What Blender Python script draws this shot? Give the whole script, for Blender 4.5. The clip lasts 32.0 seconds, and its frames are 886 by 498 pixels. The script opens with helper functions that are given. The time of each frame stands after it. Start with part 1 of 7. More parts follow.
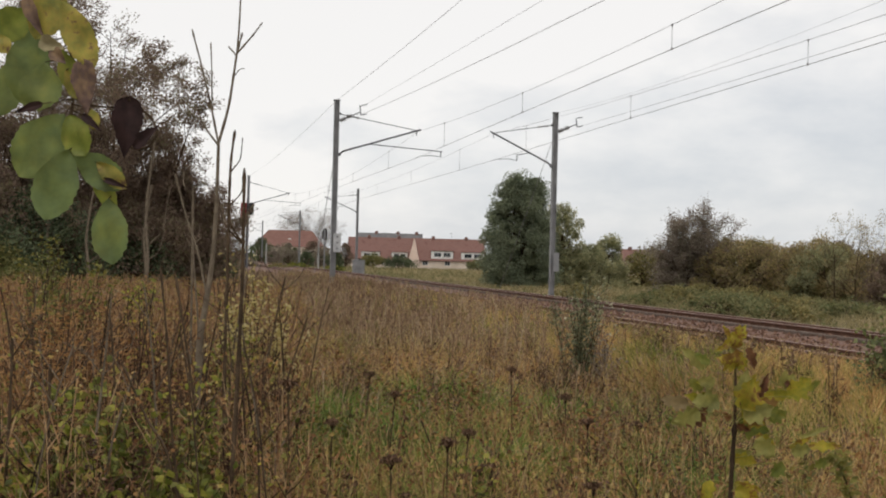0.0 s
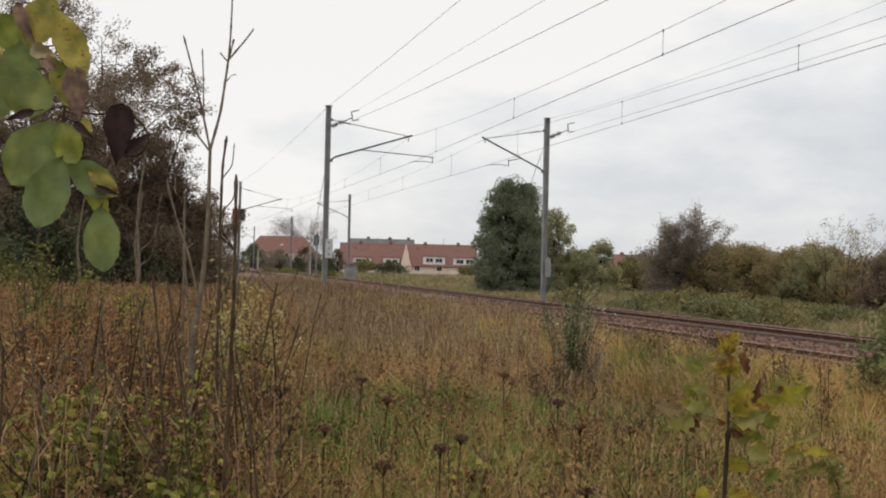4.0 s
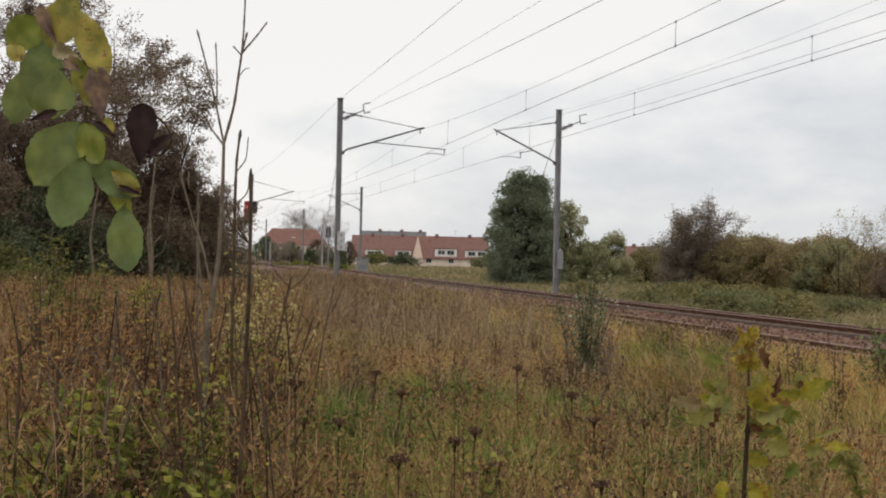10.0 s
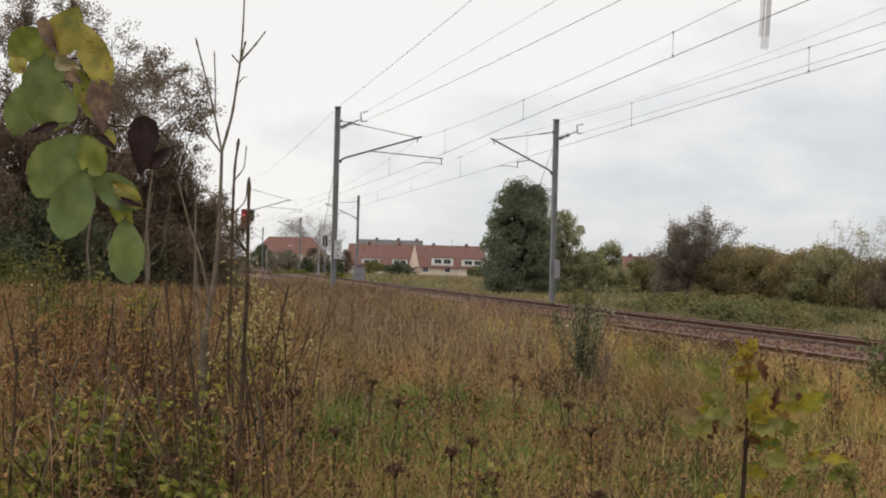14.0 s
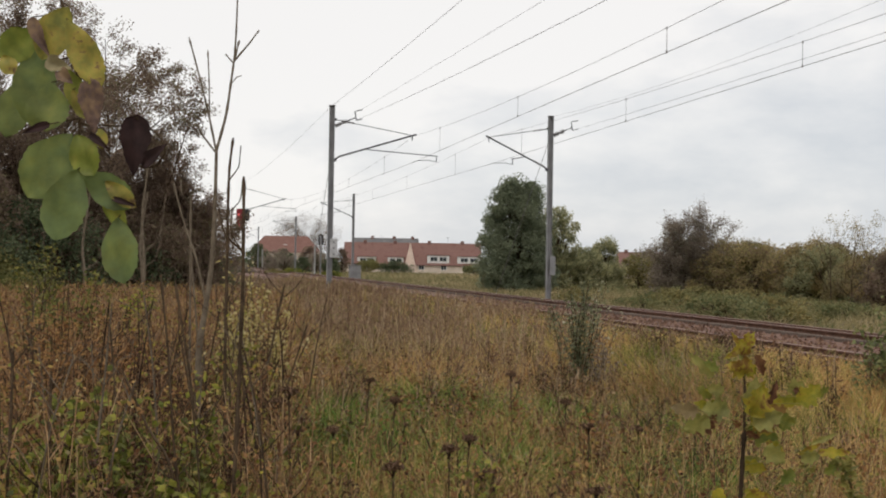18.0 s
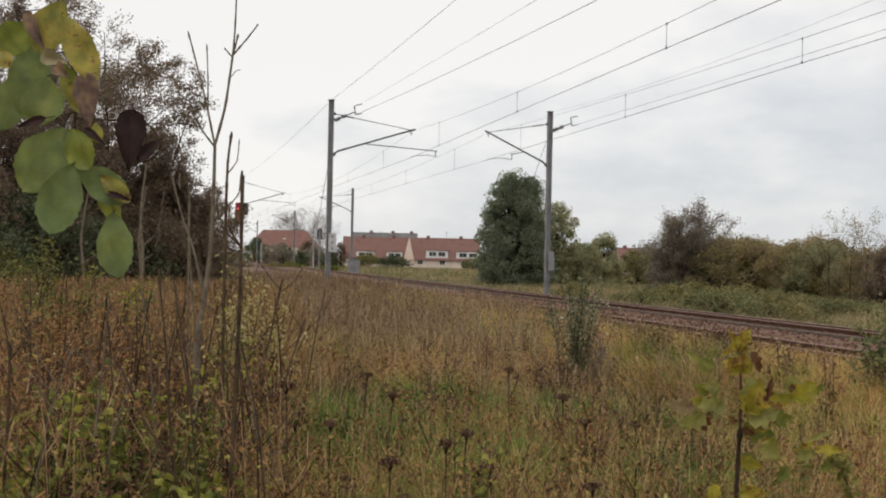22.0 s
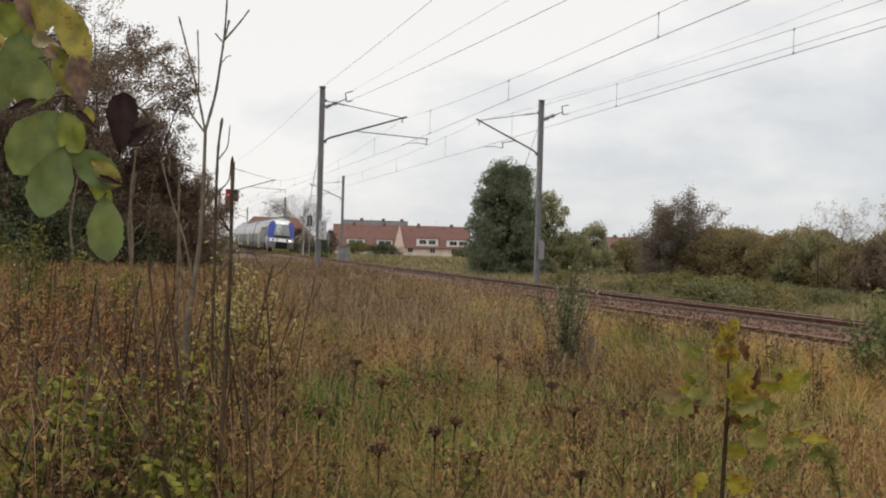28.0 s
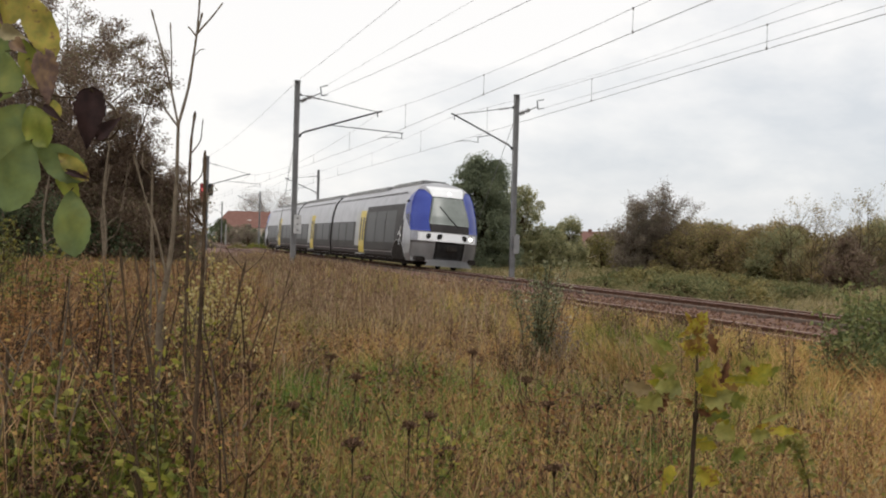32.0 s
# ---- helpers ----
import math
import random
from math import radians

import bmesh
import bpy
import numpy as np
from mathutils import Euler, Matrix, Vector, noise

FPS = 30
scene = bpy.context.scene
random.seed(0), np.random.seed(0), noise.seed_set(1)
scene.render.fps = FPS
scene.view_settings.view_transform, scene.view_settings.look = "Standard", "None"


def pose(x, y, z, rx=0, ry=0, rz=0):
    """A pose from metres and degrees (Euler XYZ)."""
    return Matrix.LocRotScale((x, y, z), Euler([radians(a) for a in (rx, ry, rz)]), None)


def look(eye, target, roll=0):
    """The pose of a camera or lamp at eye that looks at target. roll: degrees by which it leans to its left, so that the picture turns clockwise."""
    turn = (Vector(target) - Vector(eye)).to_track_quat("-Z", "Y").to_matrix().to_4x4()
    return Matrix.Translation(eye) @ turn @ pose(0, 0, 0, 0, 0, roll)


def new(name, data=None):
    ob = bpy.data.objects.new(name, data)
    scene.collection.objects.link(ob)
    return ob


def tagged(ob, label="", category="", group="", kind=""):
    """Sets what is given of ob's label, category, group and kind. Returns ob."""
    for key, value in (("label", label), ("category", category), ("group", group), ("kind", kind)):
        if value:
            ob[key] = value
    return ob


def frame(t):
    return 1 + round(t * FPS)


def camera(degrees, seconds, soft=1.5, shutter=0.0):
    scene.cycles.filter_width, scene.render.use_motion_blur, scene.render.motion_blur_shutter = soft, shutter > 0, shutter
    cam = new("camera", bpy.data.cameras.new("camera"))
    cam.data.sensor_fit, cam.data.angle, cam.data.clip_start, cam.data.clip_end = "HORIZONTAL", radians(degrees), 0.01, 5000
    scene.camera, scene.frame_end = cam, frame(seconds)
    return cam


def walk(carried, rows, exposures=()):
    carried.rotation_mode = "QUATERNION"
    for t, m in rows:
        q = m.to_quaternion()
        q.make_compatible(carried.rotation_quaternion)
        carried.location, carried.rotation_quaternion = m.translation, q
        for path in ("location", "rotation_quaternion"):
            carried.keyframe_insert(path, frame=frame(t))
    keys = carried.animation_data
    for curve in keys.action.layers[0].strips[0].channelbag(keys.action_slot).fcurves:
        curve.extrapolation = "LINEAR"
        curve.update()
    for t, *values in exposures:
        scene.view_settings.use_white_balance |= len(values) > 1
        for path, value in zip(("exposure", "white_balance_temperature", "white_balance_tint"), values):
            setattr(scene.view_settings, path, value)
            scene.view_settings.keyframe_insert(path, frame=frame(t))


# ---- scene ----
# The eye's place, tilt, turn and lean: seconds, x, z, tilt, turn, lean.
EYE = [
    (0, 0.0000, 1.2340, 0.478, 0.000, 1.482), (0.5, 0.0021, 1.2352, 0.429, 0.145, 1.286), (1, 0.0027, 1.2360, 0.612, 0.328, 1.210),
    (1.5, 0.0020, 1.2364, 0.731, 0.323, 1.172), (2, 0.0007, 1.2358, 0.716, 0.372, 1.371), (2.5, 0.0001, 1.2355, 0.749, 0.450, 1.229),
    (3, -0.0002, 1.2359, 0.712, 0.441, 1.165), (3.5, -0.0010, 1.2358, 0.731, 0.419, 1.257), (5.5, -0.0014, 1.2355, 0.843, 0.386, 1.467),
    (6, -0.0025, 1.2360, 0.839, 0.406, 1.432), (6.5, -0.0055, 1.2376, 0.390, 0.582, 1.330), (7, -0.0074, 1.2400, 0.483, 0.637, 1.046),
    (7.5, -0.0079, 1.2416, 0.436, 0.607, 0.981), (8, -0.0092, 1.2419, 0.363, 0.546, 1.009), (8.5, -0.0106, 1.2415, 0.445, 0.323, 1.064),
    (9, -0.0118, 1.2413, 0.454, 0.132, 1.173), (9.5, -0.0130, 1.2410, 0.432, 0.014, 1.248), (10, -0.0138, 1.2405, 0.359, -0.178, 1.235),
    (10.5, -0.0141, 1.2405, 0.408, -0.215, 1.177), (11, -0.0138, 1.2413, 0.531, -0.178, 1.220), (11.5, -0.0134, 1.2425, 0.566, -0.010, 1.263),
    (12, -0.0139, 1.2429, 0.646, 0.095, 1.352), (12.5, -0.0152, 1.2427, 0.572, 0.088, 1.292), (13, -0.0168, 1.2430, 0.591, 0.004, 1.340),
    (13.5, -0.0185, 1.2437, 0.713, 0.003, 1.363), (14, -0.0196, 1.2434, 0.810, -0.019, 1.497), (14.5, -0.0198, 1.2428, 0.810, -0.019, 1.497),
    (16.5, -0.0193, 1.2434, 0.874, 0.107, 1.283), (17, -0.0184, 1.2437, 0.836, 0.143, 1.142), (17.5, -0.0182, 1.2433, 0.785, 0.182, 1.071),
    (18, -0.0186, 1.2430, 0.697, 0.194, 0.970), (18.5, -0.0181, 1.2429, 0.650, 0.220, 1.126), (19, -0.0159, 1.2443, 0.692, 0.199, 1.135),
    (19.5, -0.0139, 1.2453, 0.718, 0.227, 1.180), (20, -0.0145, 1.2448, 0.703, 0.348, 1.044), (20.5, -0.0161, 1.2447, 0.717, 0.436, 1.170),
    (21, -0.0160, 1.2452, 0.721, 0.427, 1.217), (21.5, -0.0148, 1.2452, 0.657, 0.340, 1.164), (22, -0.0147, 1.2443, 0.443, 0.258, 1.229),
    (22.5, -0.0155, 1.2436, 0.299, 0.221, 1.361), (23, -0.0163, 1.2437, 0.168, 0.170, 1.413), (23.5, -0.0167, 1.2437, 0.124, 0.105, 1.386),
    (24, -0.0169, 1.2433, 0.002, 0.078, 1.331), (24.5, -0.0178, 1.2432, -0.041, 0.007, 1.457), (25, -0.0186, 1.2434, -0.075, 0.019, 1.684),
    (25.5, -0.0181, 1.2431, -0.097, 0.130, 1.807), (27.5, -0.0166, 1.2425, -0.185, 0.635, 1.641), (28, -0.0149, 1.2423, -0.138, 0.761, 1.635),
    (28.5, -0.0141, 1.2422, -0.095, 0.892, 1.535), (29, -0.0136, 1.2422, -0.042, 1.099, 1.615), (29.5, -0.0116, 1.2421, -0.049, 1.183, 1.515),
    (30, -0.0086, 1.2418, -0.127, 1.290, 1.544), (30.5, -0.0080, 1.2419, -0.298, 1.487, 1.494), (31, -0.0092, 1.2422, -0.361, 1.653, 1.493),
    (31.5, -0.0091, 1.2422, -0.390, 1.801, 1.714), (32, -0.0066, 1.2420, -0.383, 1.990, 1.632)]
cam = camera(42.24, 32.0, soft=2.0)
walk(cam, [(t, pose(x, 0, z, 90 + tilt, 0, -turn) @ pose(0, 0, 0, 0, 0, lean)) for t, x, z, tilt, turn, lean in EYE], [(0, 0.0), (31.2, 0.0), (32, 0.12)])

# ---------------- light: an overcast autumn day ----------------
world = bpy.data.worlds.new("overcast_sky")
scene.world = world
world.use_nodes = True
wn, wl = world.node_tree.nodes, world.node_tree.links
wn.clear()
w_out = wn.new("ShaderNodeOutputWorld")
w_bg = wn.new("ShaderNodeBackground")
w_sky = wn.new("ShaderNodeTexSky")
w_sky.sky_type, w_sky.sun_disc = "NISHITA", False
w_sky.sun_elevation, w_sky.sun_rotation = radians(32), radians(200)
w_co = wn.new("ShaderNodeTexCoord")
w_map = wn.new("ShaderNodeMapping")
w_map.inputs["Scale"].default_value = (1.6, 1.6, 3.6)
w_map.inputs["Location"].default_value = (0.35, 0.2, 0.1)
w_noise = wn.new("ShaderNodeTexNoise")
w_noise.inputs["Scale"].default_value = 2.6
w_noise.inputs["Detail"].default_value = 6
w_noise.inputs["Roughness"].default_value = 0.56
# the cloud deck thins towards one side and overhead
w_dot = wn.new("ShaderNodeVectorMath")
w_dot.operation = "DOT_PRODUCT"
w_dot.inputs[1].default_value = (-0.30, 0.0, 1.5)
w_sum = wn.new("ShaderNodeMath")
w_sum.operation = "MULTIPLY_ADD"
w_sum.inputs[1].default_value = 0.95
w_ramp = wn.new("ShaderNodeValToRGB")
w_ramp.color_ramp.elements[0].position, w_ramp.color_ramp.elements[0].color = 0.43, (5.55, 5.74, 6.02, 1)
w_ramp.color_ramp.elements[1].position, w_ramp.color_ramp.elements[1].color = 0.70, (8.05, 7.86, 7.68, 1)
w_mix = wn.new("ShaderNodeMix")
w_mix.data_type = "RGBA"
w_mix.inputs["Factor"].default_value = 0.94
wl.new(w_co.outputs["Generated"], w_map.inputs["Vector"])
wl.new(w_map.outputs["Vector"], w_noise.inputs["Vector"])
wl.new(w_co.outputs["Generated"], w_dot.inputs[0])
wl.new(w_noise.outputs["Fac"], w_sum.inputs[0])
wl.new(w_dot.outputs["Value"], w_sum.inputs[2])
wl.new(w_sum.outputs[0], w_ramp.inputs["Fac"])
wl.new(w_sky.outputs["Color"], w_mix.inputs["A"])
wl.new(w_ramp.outputs["Color"], w_mix.inputs["B"])
wl.new(w_mix.outputs["Result"], w_bg.inputs["Color"])
wl.new(w_bg.outputs["Background"], w_out.inputs["Surface"])
w_bg.inputs["Strength"].default_value = 0.118

sun = new("sun", bpy.data.lights.new("sun", "SUN"))
sun.data.energy, sun.data.angle, sun.data.color = 1.05, radians(25), (1.0, 0.97, 0.92)
sun.matrix_world = look((0, 0, 50), (8, 20, 0))
scene.view_settings.exposure = 0.0

# ---------------- materials ----------------
def node_mat(name):
    m = bpy.data.materials.new(name)
    m.use_nodes = True
    nt = m.node_tree
    return m, nt, nt.nodes["Principled BSDF"]


def ramp_node(nt, stops):
    r = nt.nodes.new("ShaderNodeValToRGB")
    e = r.color_ramp.elements
    while len(e) < len(stops):
        e.new(0.5)
    for el, (p, c) in zip(e, stops):
        el.position, el.color = p, (*c, 1)
    return r


def surface(name, a, b, scale=4.0, rough=0.8, metal=0.0, bump=0.2, fine=60.0, c=None, spec=0.3):
    """A weathered surface: two colours mingled by a coarse and a fine noise, with fine relief."""
    m, nt, bs = node_mat(name)
    co = nt.nodes.new("ShaderNodeTexCoord")
    n1, n2 = nt.nodes.new("ShaderNodeTexNoise"), nt.nodes.new("ShaderNodeTexNoise")
    n1.inputs["Scale"].default_value, n2.inputs["Scale"].default_value = scale, fine
    n1.inputs["Detail"].default_value = 6
    mx = nt.nodes.new("ShaderNodeMath")
    mx.operation = "MULTIPLY_ADD"
    mx.inputs[1].default_value = 0.35
    nt.links.new(co.outputs["Object"], n1.inputs["Vector"])
    nt.links.new(co.outputs["Object"], n2.inputs["Vector"])
    nt.links.new(n2.outputs["Fac"], mx.inputs[0])
    nt.links.new(n1.outputs["Fac"], mx.inputs[2])
    stops = [(0.45, a), (0.85, b)] if c is None else [(0.45, a), (0.65, b), (0.85, c)]
    r = ramp_node(nt, stops)
    nt.links.new(mx.outputs[0], r.inputs["Fac"])
    nt.links.new(r.outputs["Color"], bs.inputs["Base Color"])
    bs.inputs["Roughness"].default_value, bs.inputs["Metallic"].default_value = rough, metal
    bs.inputs["Specular IOR Level"].default_value = spec
    if bump:
        bp = nt.nodes.new("ShaderNodeBump")
        bp.inputs["Strength"].default_value, bp.inputs["Distance"].default_value = bump, 0.01
        nt.links.new(n2.outputs["Fac"], bp.inputs["Height"])
        nt.links.new(bp.outputs["Normal"], bs.inputs["Normal"])
    return m


def foliage(name, stops, patch=0.4, patch_scale=0.5, trans=0.35, rough=0.6, vein=0.0, island=1.0):
    """Leaves and blades: each island takes its own tint, shifted in patches over the ground; thin, so light passes."""
    m, nt, bs = node_mat(name)
    geo, co = nt.nodes.new("ShaderNodeNewGeometry"), nt.nodes.new("ShaderNodeTexCoord")
    n = nt.nodes.new("ShaderNodeTexNoise")
    n.inputs["Scale"].default_value, n.inputs["Detail"].default_value = patch_scale, 4
    nt.links.new(co.outputs["Object"], n.inputs["Vector"])
    k = nt.nodes.new("ShaderNodeMapRange")
    k.inputs["From Min"].default_value, k.inputs["From Max"].default_value = 0.3, 0.7
    k.inputs["To Min"].default_value, k.inputs["To Max"].default_value = -patch, patch
    nt.links.new(n.outputs["Fac"], k.inputs["Value"])
    own = nt.nodes.new("ShaderNodeMapRange")
    own.inputs["To Min"].default_value, own.inputs["To Max"].default_value = 0.5 - island / 2, 0.5 + island / 2
    nt.links.new(geo.outputs["Random Per Island"], own.inputs["Value"])
    ad = nt.nodes.new("ShaderNodeMath")
    ad.operation = "ADD"
    nt.links.new(own.outputs["Result"], ad.inputs[0])
    nt.links.new(k.outputs["Result"], ad.inputs[1])
    # a finer patchiness, from tuft to tuft
    nf, kf, ad2 = nt.nodes.new("ShaderNodeTexNoise"), nt.nodes.new("ShaderNodeMapRange"), nt.nodes.new("ShaderNodeMath")
    nf.inputs["Scale"].default_value, nf.inputs["Detail"].default_value = patch_scale * 6, 3
    kf.inputs["From Min"].default_value, kf.inputs["From Max"].default_value = 0.3, 0.7
    kf.inputs["To Min"].default_value, kf.inputs["To Max"].default_value = -patch * 0.6, patch * 0.6
    ad2.operation = "ADD"
    nt.links.new(co.outputs["Object"], nf.inputs["Vector"])
    nt.links.new(nf.outputs["Fac"], kf.inputs["Value"])
    nt.links.new(ad.outputs[0], ad2.inputs[0])
    nt.links.new(kf.outputs["Result"], ad2.inputs[1])
    r = ramp_node(nt, stops)
    nt.links.new(ad2.outputs[0], r.inputs["Fac"])
    colour = r.outputs["Color"]
    if vein:
        n2 = nt.nodes.new("ShaderNodeTexNoise")
        n2.inputs["Scale"].default_value, n2.inputs["Detail"].default_value = vein, 5
        nt.links.new(co.outputs["Object"], n2.inputs["Vector"])
        hs = nt.nodes.new("ShaderNodeHueSaturation")
        mr = nt.nodes.new("ShaderNodeMapRange")
        mr.inputs["From Min"].default_value, mr.inputs["From Max"].default_value = 0.3, 0.7
        mr.inputs["To Min"].default_value, mr.inputs["To Max"].default_value = 0.7, 1.3
        nt.links.new(n2.outputs["Fac"], mr.inputs["Value"])
        nt.links.new(mr.outputs["Result"], hs.inputs["Value"])
        nt.links.new(colour, hs.inputs["Color"])
        colour = hs.outputs["Color"]
    nt.links.new(colour, bs.inputs["Base Color"])
    bs.inputs["Roughness"].default_value = rough
    bs.inputs["Specular IOR Level"].default_value = 0.25
    tr, mix = nt.nodes.new("ShaderNodeBsdfTranslucent"), nt.nodes.new("ShaderNodeMixShader")
    nt.links.new(colour, tr.inputs["Color"])
    mix.inputs[0].default_value = trans
    nt.links.new(bs.outputs[0], mix.inputs[1])
    nt.links.new(tr.outputs[0], mix.inputs[2])
    nt.links.new(mix.outputs[0], nt.nodes["Material Output"].inputs["Surface"])
    return m


def glow(name, colour, strength):
    m, nt, bs = node_mat(name)
    bs.inputs["Base Color"].default_value = (*colour, 1)
    bs.inputs["Emission Color"].default_value = (*colour, 1)
    bs.inputs["Emission Strength"].default_value = strength
    return m


M_SOIL = surface("soil_and_litter", (0.045, 0.032, 0.018), (0.11, 0.085, 0.04), 0.8, 0.95, 0, 0.5, 30, (0.075, 0.085, 0.03))
M_BALLAST = surface("ballast_stone", (0.07, 0.038, 0.028), (0.155, 0.086, 0.064), 2.0, 0.9, 0, 0.8, 45, (0.11, 0.066, 0.045))
M_SLEEPER = surface("old_sleeper", (0.06, 0.045, 0.036), (0.14, 0.105, 0.085), 3, 0.9, 0, 0.5, 40)
M_RUST = surface("rusty_rail_side", (0.07, 0.034, 0.022), (0.16, 0.078, 0.05), 6, 0.8, 0.1, 0.3, 60)
M_RAILTOP = surface("worn_rail_top", (0.17, 0.098, 0.078), (0.27, 0.18, 0.145), 3, 0.5, 0.3, 0.1, 40)
M_GALV = surface("galvanised_steel", (0.17, 0.17, 0.175), (0.29, 0.29, 0.295), 1.6, 0.6, 0.3, 0.15, 30)
M_DARKSTEEL = surface("dull_dark_steel", (0.05, 0.05, 0.055), (0.10, 0.10, 0.105), 3, 0.6, 0.4, 0.1, 30)
M_WIRE = surface("weathered_copper_wire", (0.18, 0.17, 0.17), (0.30, 0.29, 0.29), 3, 0.6, 0.3, 0, 30)
M_INSUL = surface("brown_glass_insulator", (0.13, 0.12, 0.12), (0.28, 0.27, 0.27), 6, 0.3, 0, 0, 30, spec=0.5)
M_PLATE = surface("pale_enamel_plate", (0.42, 0.43, 0.44), (0.58, 0.58, 0.58), 5, 0.5, 0, 0.05, 60)
M_BLACK = surface("matt_black_paint", (0.012, 0.012, 0.013), (0.03, 0.03, 0.03), 5, 0.6, 0, 0.05, 60)
M_SIGRED = surface("faded_red_paint", (0.17, 0.014, 0.018), (0.26, 0.03, 0.035), 6, 0.5, 0, 0.05, 60)
M_CONCRETE = surface("grey_concrete", (0.24, 0.24, 0.23), (0.36, 0.36, 0.34), 3, 0.85, 0, 0.3, 50)
M_BARK = surface("grey_brown_bark", (0.035, 0.024, 0.015), (0.10, 0.07, 0.045), 9, 0.95, 0, 0.5, 70, spec=0.08)
M_TWIG = surface("brown_shoot_bark", (0.04, 0.027, 0.018), (0.11, 0.076, 0.048), 10, 0.9, 0, 0.4, 80, spec=0.1)
M_PALEBARK = surface("pale_grey_bark", (0.10, 0.077, 0.055), (0.205, 0.165, 0.12), 12, 0.9, 0, 0.4, 80, spec=0.1)
M_DARKBARK = surface("dark_shoot_bark", (0.022, 0.015, 0.010), (0.06, 0.04, 0.026), 10, 0.9, 0, 0.4, 80, spec=0.1)
M_DARKSTEM = foliage("brown_weed_stem", [(0.0, (0.062, 0.035, 0.021)), (0.4, (0.195, 0.107, 0.056)), (0.75, (0.35, 0.21, 0.105)), (1.0, (0.46, 0.315, 0.17))], 0.3, 0.6, 0.2, 0.85)
M_STEM = foliage("dead_brown_stem", [(0.0, (0.10, 0.06, 0.04)), (0.4, (0.235, 0.15, 0.097)), (0.75, (0.38, 0.27, 0.17)), (1.0, (0.49, 0.38, 0.245))], 0.35, 0.4, 0.25, 0.85)

# ---------------- mesh builders ----------------
def mesh_ob(name, V, F, mats, parent=None, label="", idx=None, smooth=False):
    """One mesh object from an array of corners and an array of faces (all of one size)."""
    V, F = np.asarray(V, np.float32).reshape(-1, 3), np.asarray(F, np.int32)
    me = bpy.data.meshes.new(name)
    n, k = F.shape
    me.vertices.add(len(V))
    me.vertices.foreach_set("co", V.ravel())
    me.loops.add(n * k)
    me.loops.foreach_set("vertex_index", F.ravel())
    me.polygons.add(n)
    me.polygons.foreach_set("loop_start", np.arange(n, dtype=np.int32) * k)
    for m in (mats if isinstance(mats, (list, tuple)) else [mats]):
        me.materials.append(m)
    if idx is not None:
        me.polygons.foreach_set("material_index", np.asarray(idx, np.int32))
    me.polygons.foreach_set("use_smooth", np.full(n, smooth))
    me.update(calc_edges=True)
    me.validate()
    ob = new(name, me)
    if parent:
        ob.parent = parent
    if label:
        ob["label"] = label
    return ob


def join(parts):
    """Joins (V, F) pairs into one pair."""
    vs, fs, o = [], [], 0
    for V, F in parts:
        V = np.asarray(V, float).reshape(-1, 3)
        vs.append(V)
        fs.append(np.asarray(F, int) + o)
        o += len(V)
    return np.concatenate(vs), np.concatenate(fs)


def tubes(P, R, sides=3):
    """Tubes along polylines: P (n, k, 3), R (n, k)."""
    P, R = np.asarray(P, float), np.asarray(R, float)
    n, k, _ = P.shape
    D = np.gradient(P, axis=1)
    D /= np.linalg.norm(D, axis=2, keepdims=True) + 1e-9
    ref = np.where(np.abs(D[..., 2:3]) > 0.9, np.array([1.0, 0, 0]), np.array([0, 0, 1.0]))
    A = np.cross(D, ref)
    A /= np.linalg.norm(A, axis=2, keepdims=True) + 1e-9
    B = np.cross(D, A)
    an = np.arange(sides) * 2 * np.pi / sides
    ring = A[:, :, None] * np.cos(an)[:, None] + B[:, :, None] * np.sin(an)[:, None]
    V = P[:, :, None] + ring * R[:, :, None, None]
    base = (np.arange(n) * k * sides)[:, None, None]
    j, s = np.arange(k - 1)[None, :, None], np.arange(sides)[None, None, :]
    a = base + j * sides + s
    b = base + j * sides + (s + 1) % sides
    F = np.stack([a, b, b + sides, a + sides], -1).reshape(-1, 4)
    return V.reshape(-1, 3), F


def ribbons(base, tip, bend, width, k=3, taper=0.15):
    """Blades: flat, tapering and bent over; base, tip, bend (n, 3), width (n)."""
    n = len(base)
    t = np.linspace(0, 1, k)
    P = base[:, None] + tip[:, None] * t[None, :, None] + bend[:, None] * (t ** 2)[None, :, None]
    an = np.random.uniform(0, 2 * np.pi, n)
    side = np.stack([np.cos(an), np.sin(an), np.zeros(n)], 1)
    w = width[:, None] * (1 - (1 - taper) * t[None] ** 1.3) * 0.5
    V = np.stack([P - side[:, None] * w[..., None], P + side[:, None] * w[..., None]], 2)
    a = (np.arange(n) * 2 * k)[:, None] + 2 * np.arange(k - 1)[None]
    F = np.stack([a, a + 1, a + 3, a + 2], -1).reshape(-1, 4)
    return V.reshape(-1, 3), F


def leaf_quads(c, length, width, rng, droop=0.3, up=0.0):
    """Small folded leaves at the points c."""
    n = len(c)
    d = rng.normal(size=(n, 3))
    d[:, 2] = d[:, 2] * 0.7 - droop
    d /= np.linalg.norm(d, axis=1, keepdims=True)
    q = rng.normal(size=(n, 3)) + np.array([0, 0, up])
    s = np.cross(d, q)
    s /= np.linalg.norm(s, axis=1, keepdims=True) + 1e-9
    nn = np.cross(d, s)
    L, W = np.broadcast_to(length, n)[:, None], np.broadcast_to(width, n)[:, None]
    V = np.stack([c, c + d * L * 0.45 + s * W * 0.5 + nn * W * 0.12, c + d * L, c + d * L * 0.45 - s * W * 0.5 + nn * W * 0.12], 1)
    F = np.arange(4 * n).reshape(n, 4)
    return V.reshape(-1, 3), F


